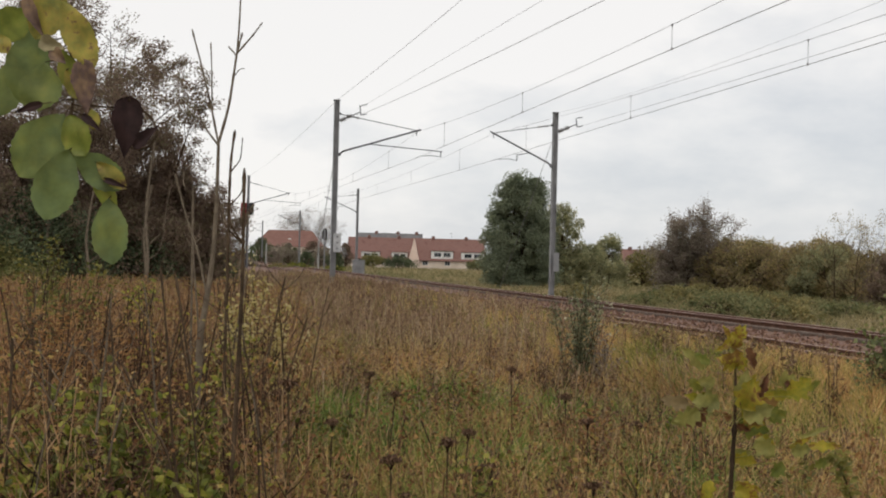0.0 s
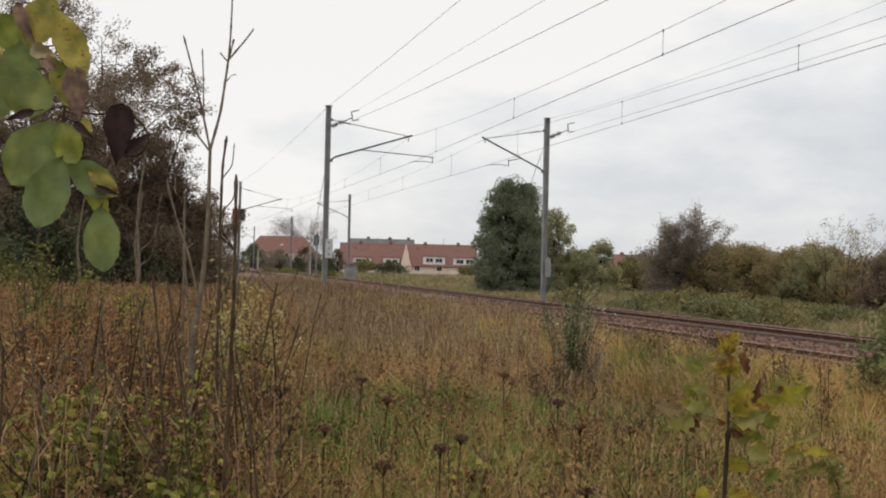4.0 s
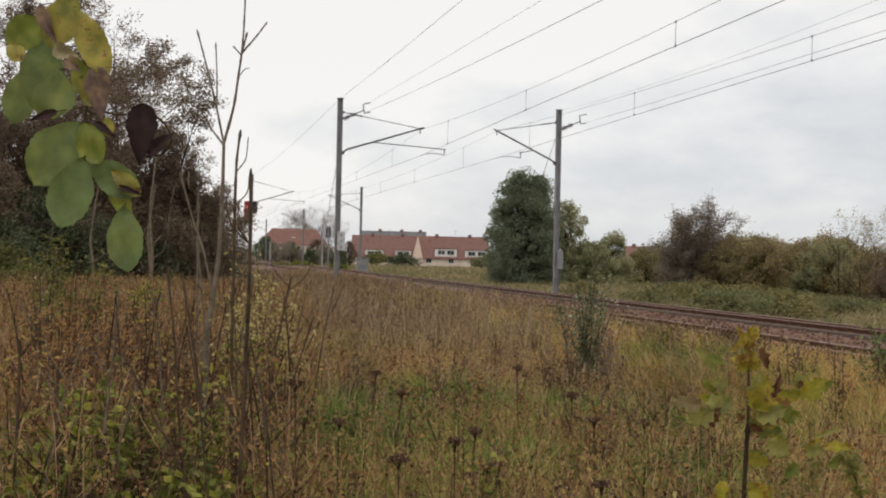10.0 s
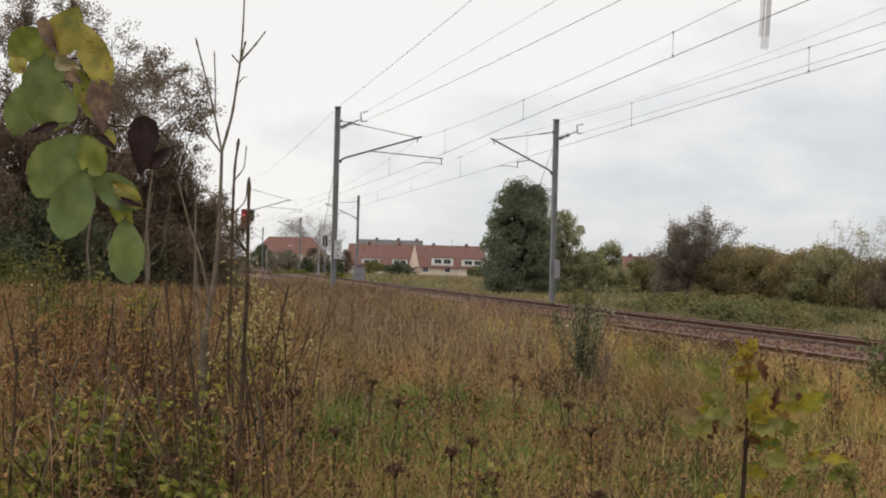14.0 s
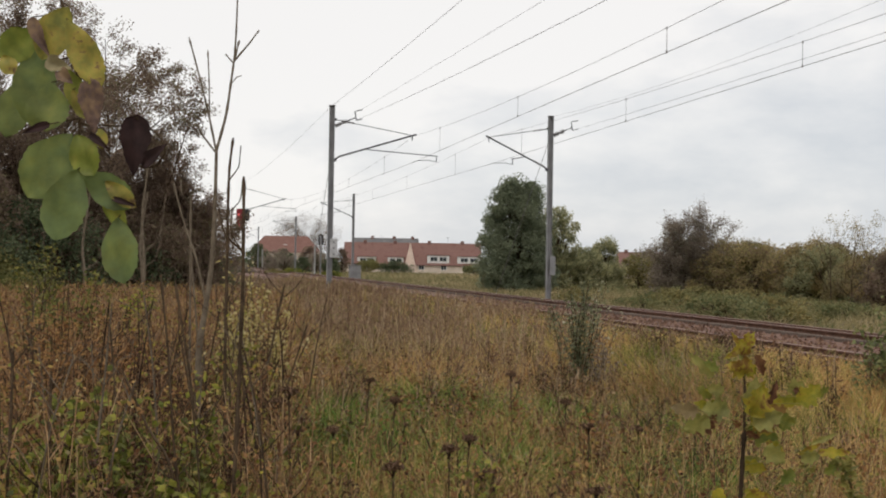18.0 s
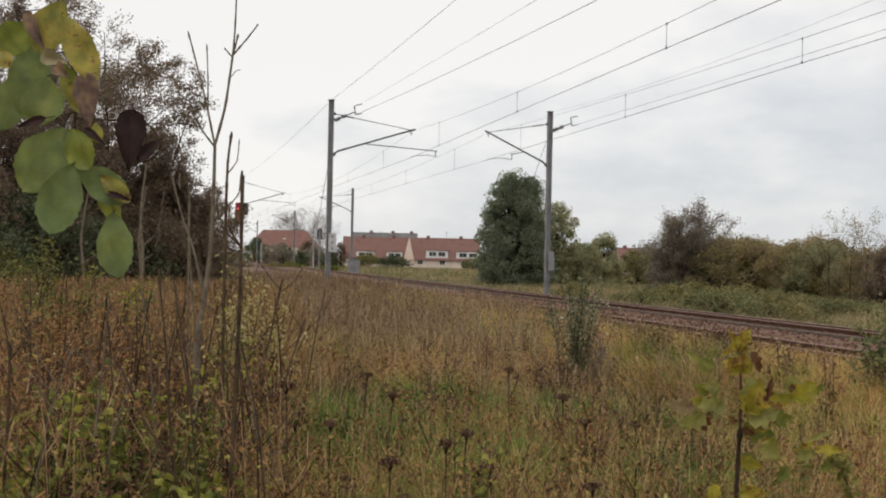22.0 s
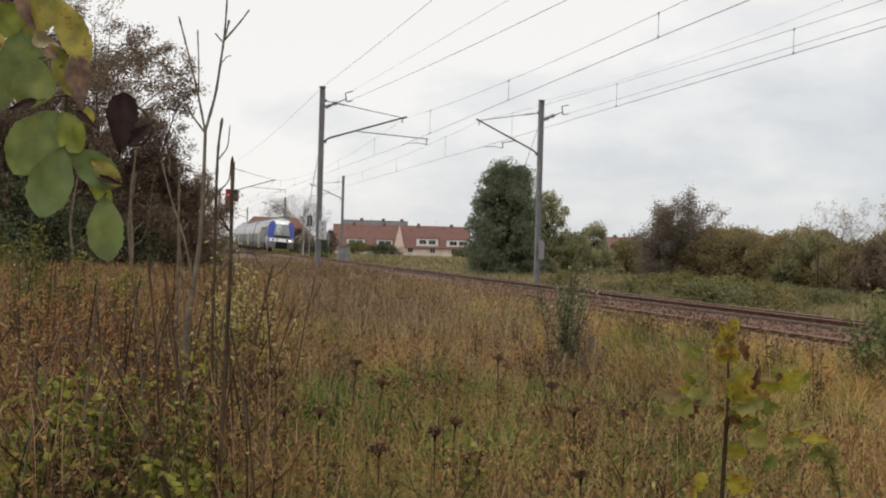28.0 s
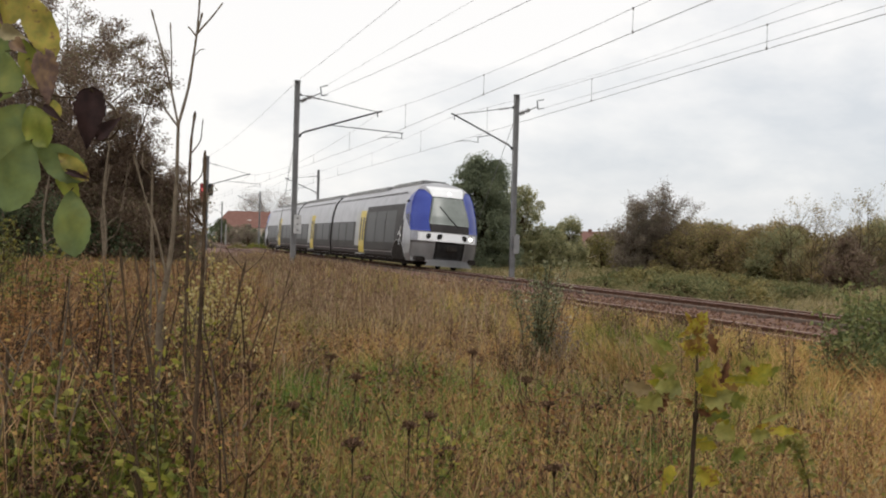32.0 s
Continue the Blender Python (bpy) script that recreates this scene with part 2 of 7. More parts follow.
def box_part(name, lo, hi, mat, parent, label="", bevel=0.0):
    """A box with rounded edges."""
    bm = bmesh.new()
    bmesh.ops.create_cube(bm, size=1)
    for v in bm.verts:
        v.co = Vector([(lo[i] + hi[i]) / 2 + v.co[i] * (hi[i] - lo[i]) for i in range(3)])
    if bevel:
        bmesh.ops.bevel(bm, geom=bm.edges[:], offset=bevel, segments=2, affect="EDGES")
    return part(name, bm, mat, parent, label)


def part(name, bm, material, parent=None, label=""):
    me = bpy.data.meshes.new(name)
    bmesh.ops.recalc_face_normals(bm, faces=bm.faces[:])
    bm.to_mesh(me)
    bm.free()
    me.materials.append(material)
    ob = new(name, me)
    if parent:
        ob.parent = parent
    if label:
        ob["label"] = label
    return ob


def tube_part(name, pts, r, mat, parent=None, label="", sides=8, r2=None):
    pts = np.array(pts, float)
    R = np.linspace(r, r if r2 is None else r2, len(pts))
    V, F = tubes(pts[None], R[None], sides)
    return mesh_ob(name, V, F, mat, parent, label, smooth=True)


def empty(name, m=None):
    ob = new(name)
    ob.empty_display_size = 0.2
    if m is not None:
        ob.matrix_basis = m
    return ob

# ---------------- the line of the railway ----------------
# s runs away from the eye along the middle of the two tracks; +lat is the far side. z = 0 is the low rail's top.
S_STEP = 0.5
S_TAB = np.arange(-300, 900, S_STEP)
K_TAB = np.where(S_TAB < 190, 0.00054, np.where(S_TAB < 340, -0.0012, 0.0))
K_TAB = np.where((S_TAB > 0) & (S_TAB < 190), 0.000538 - 4.877e-06 * S_TAB, K_TAB)
TH_TAB = np.cumsum(K_TAB) * S_STEP
TH_TAB += -0.25564 - np.interp(0, S_TAB, TH_TAB)
X_TAB, Y_TAB = np.cumsum(np.sin(TH_TAB)) * S_STEP, np.cumsum(np.cos(TH_TAB)) * S_STEP
X_TAB += 11.7945 - np.interp(0, S_TAB, X_TAB)
Y_TAB += 0.0 - np.interp(0, S_TAB, Y_TAB)
GAP, HALF, CANT = 1.80, 0.7475, radians(3.4)


def on_line(s, lat):
    x, y, th = np.interp(s, S_TAB, X_TAB), np.interp(s, S_TAB, Y_TAB), np.interp(s, S_TAB, TH_TAB)
    return x + lat * np.cos(th), y - lat * np.sin(th), th


def line_pose(s, lat, z=0.0):
    """Local x to the far side, local y away along the line."""
    x, y, th = on_line(s, lat)
    return pose(float(x), float(y), z, 0, 0, -math.degrees(float(th)))


def lat_of(x, y):
    """Signed distance from the middle of the tracks, and the run along them."""
    x, y = np.asarray(x, float), np.asarray(y, float)
    s = y / 0.975
    for _ in range(4):
        cx, cy, th = on_line(s, 0)
        s = s + (x - cx) * np.sin(th) + (y - cy) * np.cos(th)
    cx, cy, th = on_line(s, 0)
    return (x - cx) * np.cos(th) - (y - cy) * np.sin(th), s


def ground_z(x, y):
    x, y = np.asarray(x, float), np.asarray(y, float)
    lat, s = lat_of(x, y)
    z = -0.47 - 0.004 * np.clip(y - 60, 0, 220)
    z = z + 0.06 * np.sin(x * 0.9 + 1.3) * np.sin(y * 0.55) + 0.05 * np.sin(x * 0.31 + y * 0.22)
    near = np.clip((8.5 - np.abs(lat)) / 3.0, 0, 1)
    return z * (1 - near) + near * (-0.62)


BED = [(-6.6, -0.66), (-5.2, -0.30), (-4.55, -0.10), (-3.6, -0.04), (-2.55, -0.02), (-1.05, -0.10), (0.0, -0.08), (1.05, -0.02), (2.55, -0.10), (3.4, -0.17), (4.2, -0.22), (5.0, -0.32), (6.4, -0.66)]


def top_z(x, y):
    """The height of what one stands on: soil, or the ballast where it covers the soil."""
    lat, s = lat_of(x, y)
    bed = np.interp(lat, [a for a, _ in BED], [b for _, b in BED], left=-9, right=-9)
    return np.maximum(ground_z(x, y), bed)


def sight_cap(x, y):
    """How tall a plant may grow between the eye and the line and still leave the rails in view."""
    lat, _ = lat_of(x, y)
    reach = np.interp(np.asarray(x, float) / np.maximum(y, 1.0), (0.07, 0.16), (11.8, 10.6))
    return np.maximum(0.16, 1.234 * (1 - (lat + 11.4) / reach)) - top_z(x, y)


def sweep(profile, s0, s1, step, closed=False):
    """A profile of (lat, z) drawn along the line."""
    ss = np.arange(s0, s1 + step * 0.5, step)
    pr = np.array(profile, float)
    x, y, th = on_line(ss, 0)
    V = np.stack([x[:, None] + pr[:, 0] * np.cos(th)[:, None], y[:, None] - pr[:, 0] * np.sin(th)[:, None], np.broadcast_to(pr[:, 1], (len(ss), len(pr)))], -1)
    n, k = len(ss), len(pr)
    i, j = np.arange(n - 1)[:, None], np.arange(k if closed else k - 1)[None]
    a, b = i * k + j, i * k + (j + 1) % k
    return V.reshape(-1, 3), np.stack([a, b, b + k, a + k], -1).reshape(-1, 4)

# ---------------- ground, ballast and rails ----------------
def build_ground():
    gx = np.unique(np.concatenate([np.linspace(-3000, -60, 14), np.linspace(-60, -20, 21), np.linspace(-20, 20, 81), np.linspace(20, 70, 26), np.linspace(70, 3000, 14)]))
    gy = np.unique(np.concatenate([np.linspace(-600, -10, 8), np.linspace(-10, 60, 141), np.linspace(60, 120, 31), np.linspace(120, 320, 21), np.linspace(320, 4000, 14)]))
    X, Y = np.meshgrid(gx, gy)
    Z = ground_z(X, Y)
    n, k = X.shape
    i, j = np.arange(n - 1)[:, None], np.arange(k - 1)[None]
    a = i * k + j
    F = np.stack([a, a + 1, a + k + 1, a + k], -1).reshape(-1, 4)
    g = mesh_ob("ground", np.stack([X, Y, Z], -1), F, M_SOIL, smooth=True)
    tagged(g, "brown soil with dead grass litter and moss", "ground", kind="structure")


def build_track():
    b = mesh_ob("ballast_bed", *sweep(BED, -80, 420, 1.0), M_BALLAST, smooth=True)
    tagged(b, "reddish-brown crushed stone railway ballast bed", "ballast", kind="structure")
    prof = [(-0.075, -0.172), (0.075, -0.172), (0.075, -0.155), (0.012, -0.135), (0.012, -0.045), (0.036, -0.032), (0.036, -0.006), (0.028, 0.0), (-0.028, 0.0), (-0.036, -0.006), (-0.036, -0.032), (-0.012, -0.045), (-0.012, -0.135), (-0.075, -0.155)]
    for c in (-GAP, GAP):
        for side, lift in ((-1, 2 * HALF * math.sin(CANT)), (1, 0.0)):
            p = [(c + side * HALF + a, lift + z) for a, z in prof]
            V, F = sweep(p, -80, 420, 2.0, closed=True)
            idx = np.where(np.isin(np.arange(len(F)) % 14, (6, 7, 8)), 1, 0)
            r = mesh_ob("rail", V, F, [M_RUST, M_RAILTOP], idx=idx)
            tagged(r, "rust-brown steel rail with a worn grey top", "rail", "rails of the double track")


def i_beam(w, d, h, tf=0.022, tw=0.016):
    """Corners and faces of an upright H-section: w across the line, d along it."""
    p = [(-w / 2, -d / 2), (-w / 2 + tf, -d / 2), (-w / 2 + tf, -tw), (w / 2 - tf, -tw), (w / 2 - tf, -d / 2), (w / 2, -d / 2), (w / 2, d / 2), (w / 2 - tf, d / 2), (w / 2 - tf, tw), (-w / 2 + tf, tw), (-w / 2 + tf, d / 2), (-w / 2, d / 2)]
    bm = bmesh.new()
    f = bm.faces.new([bm.verts.new((a, b, 0)) for a, b in p])
    ex = bmesh.ops.extrude_face_region(bm, geom=[f])
    bmesh.ops.translate(bm, verts=[v for v in ex["geom"] if isinstance(v, bmesh.types.BMVert)], vec=(0, 0, h))
    return bm


def insulator(name, a, b, r, parent, n=4):
    """A string of ribbed discs between two points."""
    a, b = np.array(a, float), np.array(b, float)
    k = n * 3 + 1
    t = np.linspace(0, 1, k)
    pts = a + (b - a) * t[:, None]
    R = np.where(np.arange(k) % 3 == 1, r, r * 0.45)
    V, F = tubes(pts[None], R[None], 8)
    return mesh_ob(name, V, F, M_INSUL, parent, "grey ribbed insulator")


def mast(s, lat, top, side, foot=-0.62, feeder=True, plate=None, arm=None):
    """A catenary mast. side +1: its arm reaches to +lat. arm: (reach to the contact wire, contact z, carrier z)."""
    ob = empty("catenary_mast", line_pose(s, lat, foot))
    H = top - foot
    part("column", i_beam(0.20, 0.19, H), M_GALV, ob)
    box_part("foundation", (-0.35, -0.35, -0.3), (0.35, 0.35, 0.18), M_CONCRETE, ob, "grey concrete footing", 0.03)
    box_part("cap", (-0.13, -0.12, H), (0.13, 0.12, H + 0.03), M_GALV, ob, bevel=0.008)
    if arm:
        reach, zc, zm = arm
        d = side
        zc, zm = zc - foot, zm - foot
        zt, zb = H - 0.52, zc - (0.02 if side > 0 else 0.12)
        tip = (d * reach, 0, zm + 0.03)
        x0 = d * 0.12
        ta = np.array((x0, 0, zt)); tb = np.array(tip)
        insulator("tie_insulator", ta + (tb - ta) * 0.08, ta + (tb - ta) * 0.26, 0.05, ob)
        tube_part("tie_rod", [ta, tb], 0.016, M_DARKSTEEL, ob, sides=6)
        ba = np.array((x0, 0, zb))
        b1 = ba + np.array((d * 0.18, 0, 0.14))
        end = tb + (tb - b1) * 0.05
        tube_part("cantilever_tube", [ba, b1, end], 0.034, M_DARKSTEEL, ob)
        insulator("strut_insulator", b1, b1 + (tb - b1) * 0.16, 0.06, ob, 5)
        tube_part("carrier_clamp", [tb + np.array((0, 0, 0.02)), tb + np.array((-d * 0.02, 0, -0.2))], 0.02, M_DARKSTEEL, ob, sides=6)
        if d > 0:
            ra = b1 + (tb - b1) * 0.34
            rb = np.array((d * (reach + 1.05), 0, zc + 0.28))
        else:
            ra = b1 + (tb - b1) * 0.33
            rb = np.array((d * (reach - 1.0), 0, zc + 0.27))
        tube_part("registration_arm", [ra, rb], 0.02, M_DARKSTEEL, ob, sides=6)
        dr = rb + np.array((-0.06 * d, 0, -0.22))
        tube_part("drop_bracket", [rb - np.array((0.06 * d, 0, 0)), dr], 0.018, M_DARKSTEEL, ob, sides=6)
        st = np.array((d * reach, 0, zc))
        tube_part("steady_arm", [dr, dr + (st - dr) * 0.35 + np.array((0, 0, 0.07)), st + (dr - st) * 0.2 + np.array((0, 0, 0.06)), st], 0.013, M_DARKSTEEL, ob, sides=6)
        box_part("hinge_plate", (min(x0, x0 + d * 0.08), -0.06, zb - 0.06), (max(x0, x0 + d * 0.08), 0.06, zb + 0.06), M_DARKSTEEL, ob, bevel=0.01)
        box_part("top_plate", (min(x0, x0 + d * 0.06), -0.05, zt - 0.05), (max(x0, x0 + d * 0.06), 0.05, zt + 0.05), M_DARKSTEEL, ob, bevel=0.01)
    if feeder:
        # a bracket on the side away from the eye's left: a string of two insulators holding a pair of feeder wires
        f0 = np.array((0.12, 0, H - 0.78)); f1 = np.array((0.95, -0.05, H - 0.40 if side > 0 else H - 0.42))
        insulator("feeder_insulator", f0 + np.array((0.02, 0, 0)), f0 + (f1 - f0) * 0.30, 0.11, ob, 3)
        insulator("feeder_insulator", f0 + (f1 - f0) * 0.36, f0 + (f1 - f0) * 0.58, 0.10, ob, 3)
        tube_part("feeder_bracket", [f0, f1], 0.022, M_DARKSTEEL, ob, sides=6)
        tube_part("feeder_yoke", [f1 + np.array((0, 0, -0.12)), f1 + np.array((-0.05, 0, 0.25))], 0.022, M_DARKSTEEL, ob, sides=6)
        for dz in (-0.12, 0.25):
            tube_part("wire_clamp", [f1 + np.array((0, 0, dz)), f1 + np.array((0.24, -0.05, dz + 0.05))], 0.02, M_DARKSTEEL, ob, sides=6)
    if plate:
        px, z0, z1, w = plate
        mt, n = (M_PLATE, 3) if w > 0.28 else (M_GALV, 0)
        pl = box_part("sign_plate", (px - w / 2, -0.16, z0 - foot), (px + w / 2, -0.13, z1 - foot), mt, ob, "pale grey enamel plate", 0.012)
        for i in range(n):
            z = z0 - foot + (z1 - z0) * (i + 0.6) / (n + 0.2)
            box_part("marking", (px - 0.04, -0.168, z - 0.035), (px + 0.04, -0.1605, z + 0.035), M_GALV, pl)
    return ob


def guy_wire(a, b, name="stay_wire"):
    o = tube_part(name, [a, b], 0.011, M_WIRE, None, sides=5)
    return tagged(o, "thin steel stay cable of the mast", "cable")


def wire(name, label, knots, r=0.011, sag=0.0, step=1.2):
    """A wire through knots of (s, lat, z), hanging by sag in each span."""
    pts = []
    for (s0, l0, z0), (s1, l1, z1) in zip(knots[:-1], knots[1:]):
        n = max(4, int(abs(s1 - s0) / step))
        t = np.linspace(0, 1, n, endpoint=False)
        x, y, _ = on_line(s0 + (s1 - s0) * t, l0 + (l1 - l0) * t)
        pts.append(np.stack([x, y, z0 + (z1 - z0) * t - sag * 4 * t * (1 - t)], 1))
    s1, l1, z1 = knots[-1]
    x, y, _ = on_line(s1, l1)
    pts.append(np.array([[x, y, z1]]))
    P = np.concatenate(pts)
    V, F = tubes(P[None], np.full((1, len(P)), r * 0.62), 5)
    o = mesh_ob(name, V, F, M_WIRE)
    return tagged(o, label, "wire", kind="")


def build_masts():
    L = tagged(mast(47.43, -4.74, 7.32, 1, plate=(0.13, 1.38, 2.12, 0.30), arm=(3.24, 5.23, 6.27)), "grey galvanised steel catenary mast with cantilever arm", "mast", "catenary masts")
    R = tagged(mast(48.74, 4.74, 7.50, -1, plate=(0.13, 0.80, 1.60, 0.26), arm=(2.72, 5.37, 6.49)), "grey galvanised steel catenary mast with cantilever arm", "mast", "catenary masts")
    for s, lat, top, side, c in ((98.36, -4.98, 7.63, 1, 3.3), (102.75, 4.8, 7.16, -1, 2.8), (152.5, 4.9, 7.0, -1, 2.8), (207.3, 4.75, 7.1, -1, 2.8), (-2.5, -4.74, 7.4, 1, 3.2), (-1.5, 4.74, 7.5, -1, 2.7)):
        tagged(mast(s, lat, top, side, feeder=False, arm=(c, 5.25, 6.3)), "grey galvanised steel catenary mast far down the line", "mast", "catenary masts")
    near = [(-52, -1.5, 5.4), (-2.5, -2.08, 5.58), (47.43, -1.46, 5.23), (98.36, -1.6, 5.25), (150, -1.8, 5.3)]
    far = [(-52, 2.0, 5.4), (-1.5, 1.34, 5.55), (48.74, 2.02, 5.37), (102.75, 1.95, 5.25), (152.5, 1.95, 5.25), (207.3, 1.9, 5.3)]
    carry = {"near": [(-52, -1.5, 6.5), (-2.5, -2.08, 6.9), (47.43, -1.46, 6.27), (98.36, -1.6, 6.3), (150, -1.8, 6.3)],
             "far": [(-52, 2.0, 6.5), (-1.5, 1.34, 6.35), (48.74, 2.02, 6.49), (102.75, 1.95, 6.3), (152.5, 1.95, 6.3), (207.3, 1.9, 6.35)]}
    for nm, kn, sag in (("near", near, 0.70), ("far", far, 0.45)):
        up = carry[nm]
        wire("contact_wire", f"grooved copper contact wire over the {nm} track", kn, 0.012)
        wire("carrier_wire", f"sagging carrier cable above the {nm} track", up, 0.0085, sag)
        for a, b, c, d in zip(kn[:-1], kn[1:], up[:-1], up[1:]):
            for t in ((0.12, 0.32, 0.517, 0.713, 0.905) if nm == "near" else (0.103, 0.307, 0.51, 0.70, 0.905)):
                s, l, z = [p + (q - p) * t for p, q in zip(a, b)]
                x, y, _ = on_line(s, l)
                s2, l2, z2 = [p + (q - p) * t for p, q in zip(c, d)]
                x2, y2, _ = on_line(s2, l2)
                zt = z2 - sag * 4 * t * (1 - t)
                o = tube_part("dropper", [(x, y, z), (x2, y2, zt)], 0.0055, M_WIRE, sides=4)
                tagged(o, "thin dropper wire between carrier and contact wire", "wire", "droppers")
                tube_part("clamp", [(x, y, z - 0.02), (x, y, z + 0.04)], 0.018, M_WIRE, o, sides=5)
                tube_part("clamp", [(x2, y2, zt - 0.03), (x2, y2, zt + 0.02)], 0.018, M_WIRE, o, sides=5)
    wire("earth_wire", "thin overhead earth wire along the mast tops", [(-52, -4.9, 7.4), (-2.5, -4.93, 7.44), (47.43, -4.73, 7.35), (98.36, -4.98, 7.65)], 0.0095, 0.32)
    wire("earth_wire", "thin overhead earth wire along the mast tops", [(-52, 2.4, 8.4), (-1.5, 2.41, 8.46), (48.74, 4.78, 7.5)], 0.006, 0.95)
    wire("feeder_wire", "overhead feeder cable strung from mast to mast", [(-52, 5.3, 7.3), (-1.5, 5.35, 7.36), (48.74, 5.78, 6.98)], 0.010, 0.2)
    wire("feeder_wire", "thin overhead feeder cable strung from mast to mast", [(-52, -3.0, 6.7), (-2.5, -3.01, 6.7), (47.43, -3.93, 7.02)], 0.0065, 0.12)
    wire("feeder_wire", "overhead feeder cable strung from mast to mast", [(-52, -2.6, 6.3), (-2.5, -2.63, 6.29), (47.43, -3.82, 6.80)], 0.0105, 0.35)

    def at(s, lat, z):
        x, y, _ = on_line(s, lat)
        return (float(x), float(y), z)
    guy_wire(at(47.4, -4.78, 5.1), at(53.0, -4.9, -0.5))
    guy_wire(at(48.7, 4.74, 6.7), at(55.0, 4.2, -0.4))


M_REDLAMP = glow("lit_red_lamp", (0.75, 0.10, 0.11), 0.35)


def build_lineside():
    """The signal by the far mast, the post at the near mast and the cabinet."""
    x, y, _ = on_line(96.5, -5.4)
    z = -0.6
    ob = empty("railway_signal", pose(float(x), float(y), z))
    tube_part("post", [(0.25, 0.05, 0), (0.25, 0.05, 6.2)], 0.07, M_DARKSTEEL, ob)
    box_part("red_housing", (-0.26, -0.12, 4.15), (0.20, 0.12, 5.95), M_SIGRED, ob, "red signal head", 0.04)
    for q in (4.6, 5.45):
        disc("lamp_hood", (-0.03, -0.2, q), 0.17, 0.16, M_BLACK, ob)
        disc("red_lamp", (-0.03, -0.285, q), 0.12, 0.02, M_REDLAMP, ob, label="lit red signal lamp")
    box_part("ladder_platform", (-0.45, -0.2, 3.98), (0.3, 0.5, 4.04), M_BLACK, ob, "black service platform", 0.01)
    box_part("rear_housing", (0.36, -0.15, 4.95), (0.78, 0.15, 5.95), M_BLACK, ob, "black signal head seen from the back", 0.09)
    tagged(ob, "red two-lamp railway signal on a dark steel post", "signal")
    ob = empty("marker_post", pose(-11.37, 110.0, float(ground_z(-11.37, 110.0))))
    tube_part("post", [(0, 0, 0), (0, 0, 3.5)], 0.06, M_GALV, ob)
    tube_part("lamp_box", [(-0.17, 0, 3.45), (-0.17, 0, 4.2), (-0.12, 0, 4.32), (0, 0, 4.37), (0.12, 0, 4.32), (0.17, 0, 4.2), (0.17, 0, 3.45), (-0.17, 0, 3.45)], 0.07, M_BLACK, ob, "small dark arched lamp housing", 6)
    box_part("face", (-0.12, 0.0, 3.5), (0.12, 0.03, 4.25), M_GALV, ob, "grey back of the housing", 0.01)
    tagged(ob, "thin trackside post with a small dark arched housing", "post")
    x, y = -7.35, 100.2
    ob = empty("relay_cabinet", pose(x, y, float(ground_z(x, y)) - 0.02, 0, 0, 12))
    box_part("plinth", (-0.55, -0.35, 0), (0.55, 0.35, 0.15), M_CONCRETE, ob, "concrete plinth", 0.02)
    box_part("body", (-0.5, -0.3, 0.15), (0.5, 0.3, 1.5), M_GALV, ob, "grey steel cabinet body", 0.03)
    box_part("lid", (-0.54, -0.34, 1.5), (0.54, 0.34, 1.57), M_GALV, ob, bevel=0.02)
    box_part("door", (-0.46, -0.325, 0.2), (-0.02, -0.302, 1.45), M_GALV, ob, bevel=0.008)
    box_part("door", (0.02, -0.325, 0.2), (0.46, -0.302, 1.45), M_GALV, ob, bevel=0.008)
    tagged(ob, "grey steel relay cabinet on a plinth by the mast", "cabinet")


# ---------------- foliage ----------------
F_THICKET = foliage("brown_autumn_leaf", [(0.0, (0.12, 0.083, 0.062)), (0.35, (0.20, 0.14, 0.105)), (0.7, (0.26, 0.185, 0.13)), (1.0, (0.21, 0.19, 0.10))], 0.3, 0.35, 0.48)
F_DARKGREEN = foliage("dark_green_leaf", [(0.0, (0.055, 0.072, 0.04)), (0.5, (0.095, 0.12, 0.062)), (1.0, (0.155, 0.175, 0.088))], 0.25, 0.6, 0.4)
F_OLIVE = foliage("olive_leaf", [(0.0, (0.11, 0.12, 0.04)), (0.5, (0.19, 0.185, 0.065)), (1.0, (0.30, 0.25, 0.09))], 0.3, 0.5, 0.35)
# autumn yellow-brown, lightened further so the colour includes the haze before the hedge
F_HEDGE = foliage("haze_paled_autumn_leaf", [(0.0, (0.27, 0.19, 0.13)), (0.3, (0.27, 0.24, 0.12)), (0.6, (0.38, 0.32, 0.145)), (1.0, (0.49, 0.36, 0.18))], 0.55, 0.16, 0.6)
F_GREYBUSH = foliage("grey_brown_bush_leaf", [(0.0, (0.20, 0.16, 0.135)), (0.5, (0.29, 0.24, 0.195)), (1.0, (0.32, 0.29, 0.19))], 0.3, 0.3, 0.58)
F_GREEN = foliage("bramble_green_leaf", [(0.0, (0.105, 0.12, 0.05)), (0.5, (0.18, 0.185, 0.078)), (1.0, (0.28, 0.245, 0.11))], 0.3, 0.5, 0.35)
F_GRASS = foliage("autumn_grass", [(0.0, (0.12, 0.165, 0.032)), (0.18, (0.21, 0.235, 0.048)), (0.34, (0.39, 0.33, 0.086)), (0.48, (0.62, 0.45, 0.162)), (0.6, (0.71, 0.515, 0.22)), (0.74, (0.61, 0.35, 0.135)), (0.88, (0.41, 0.205, 0.08)), (1.0, (0.18, 0.092, 0.044))], 0.66, 0.5, 0.4, 0.7, island=0.5)
F_RUSTGRASS = foliage("rust_red_grass", [(0.0, (0.18, 0.09, 0.042)), (0.5, (0.40, 0.21, 0.09)), (1.0, (0.55, 0.36, 0.16))], 0.2, 1.0, 0.4, 0.7)
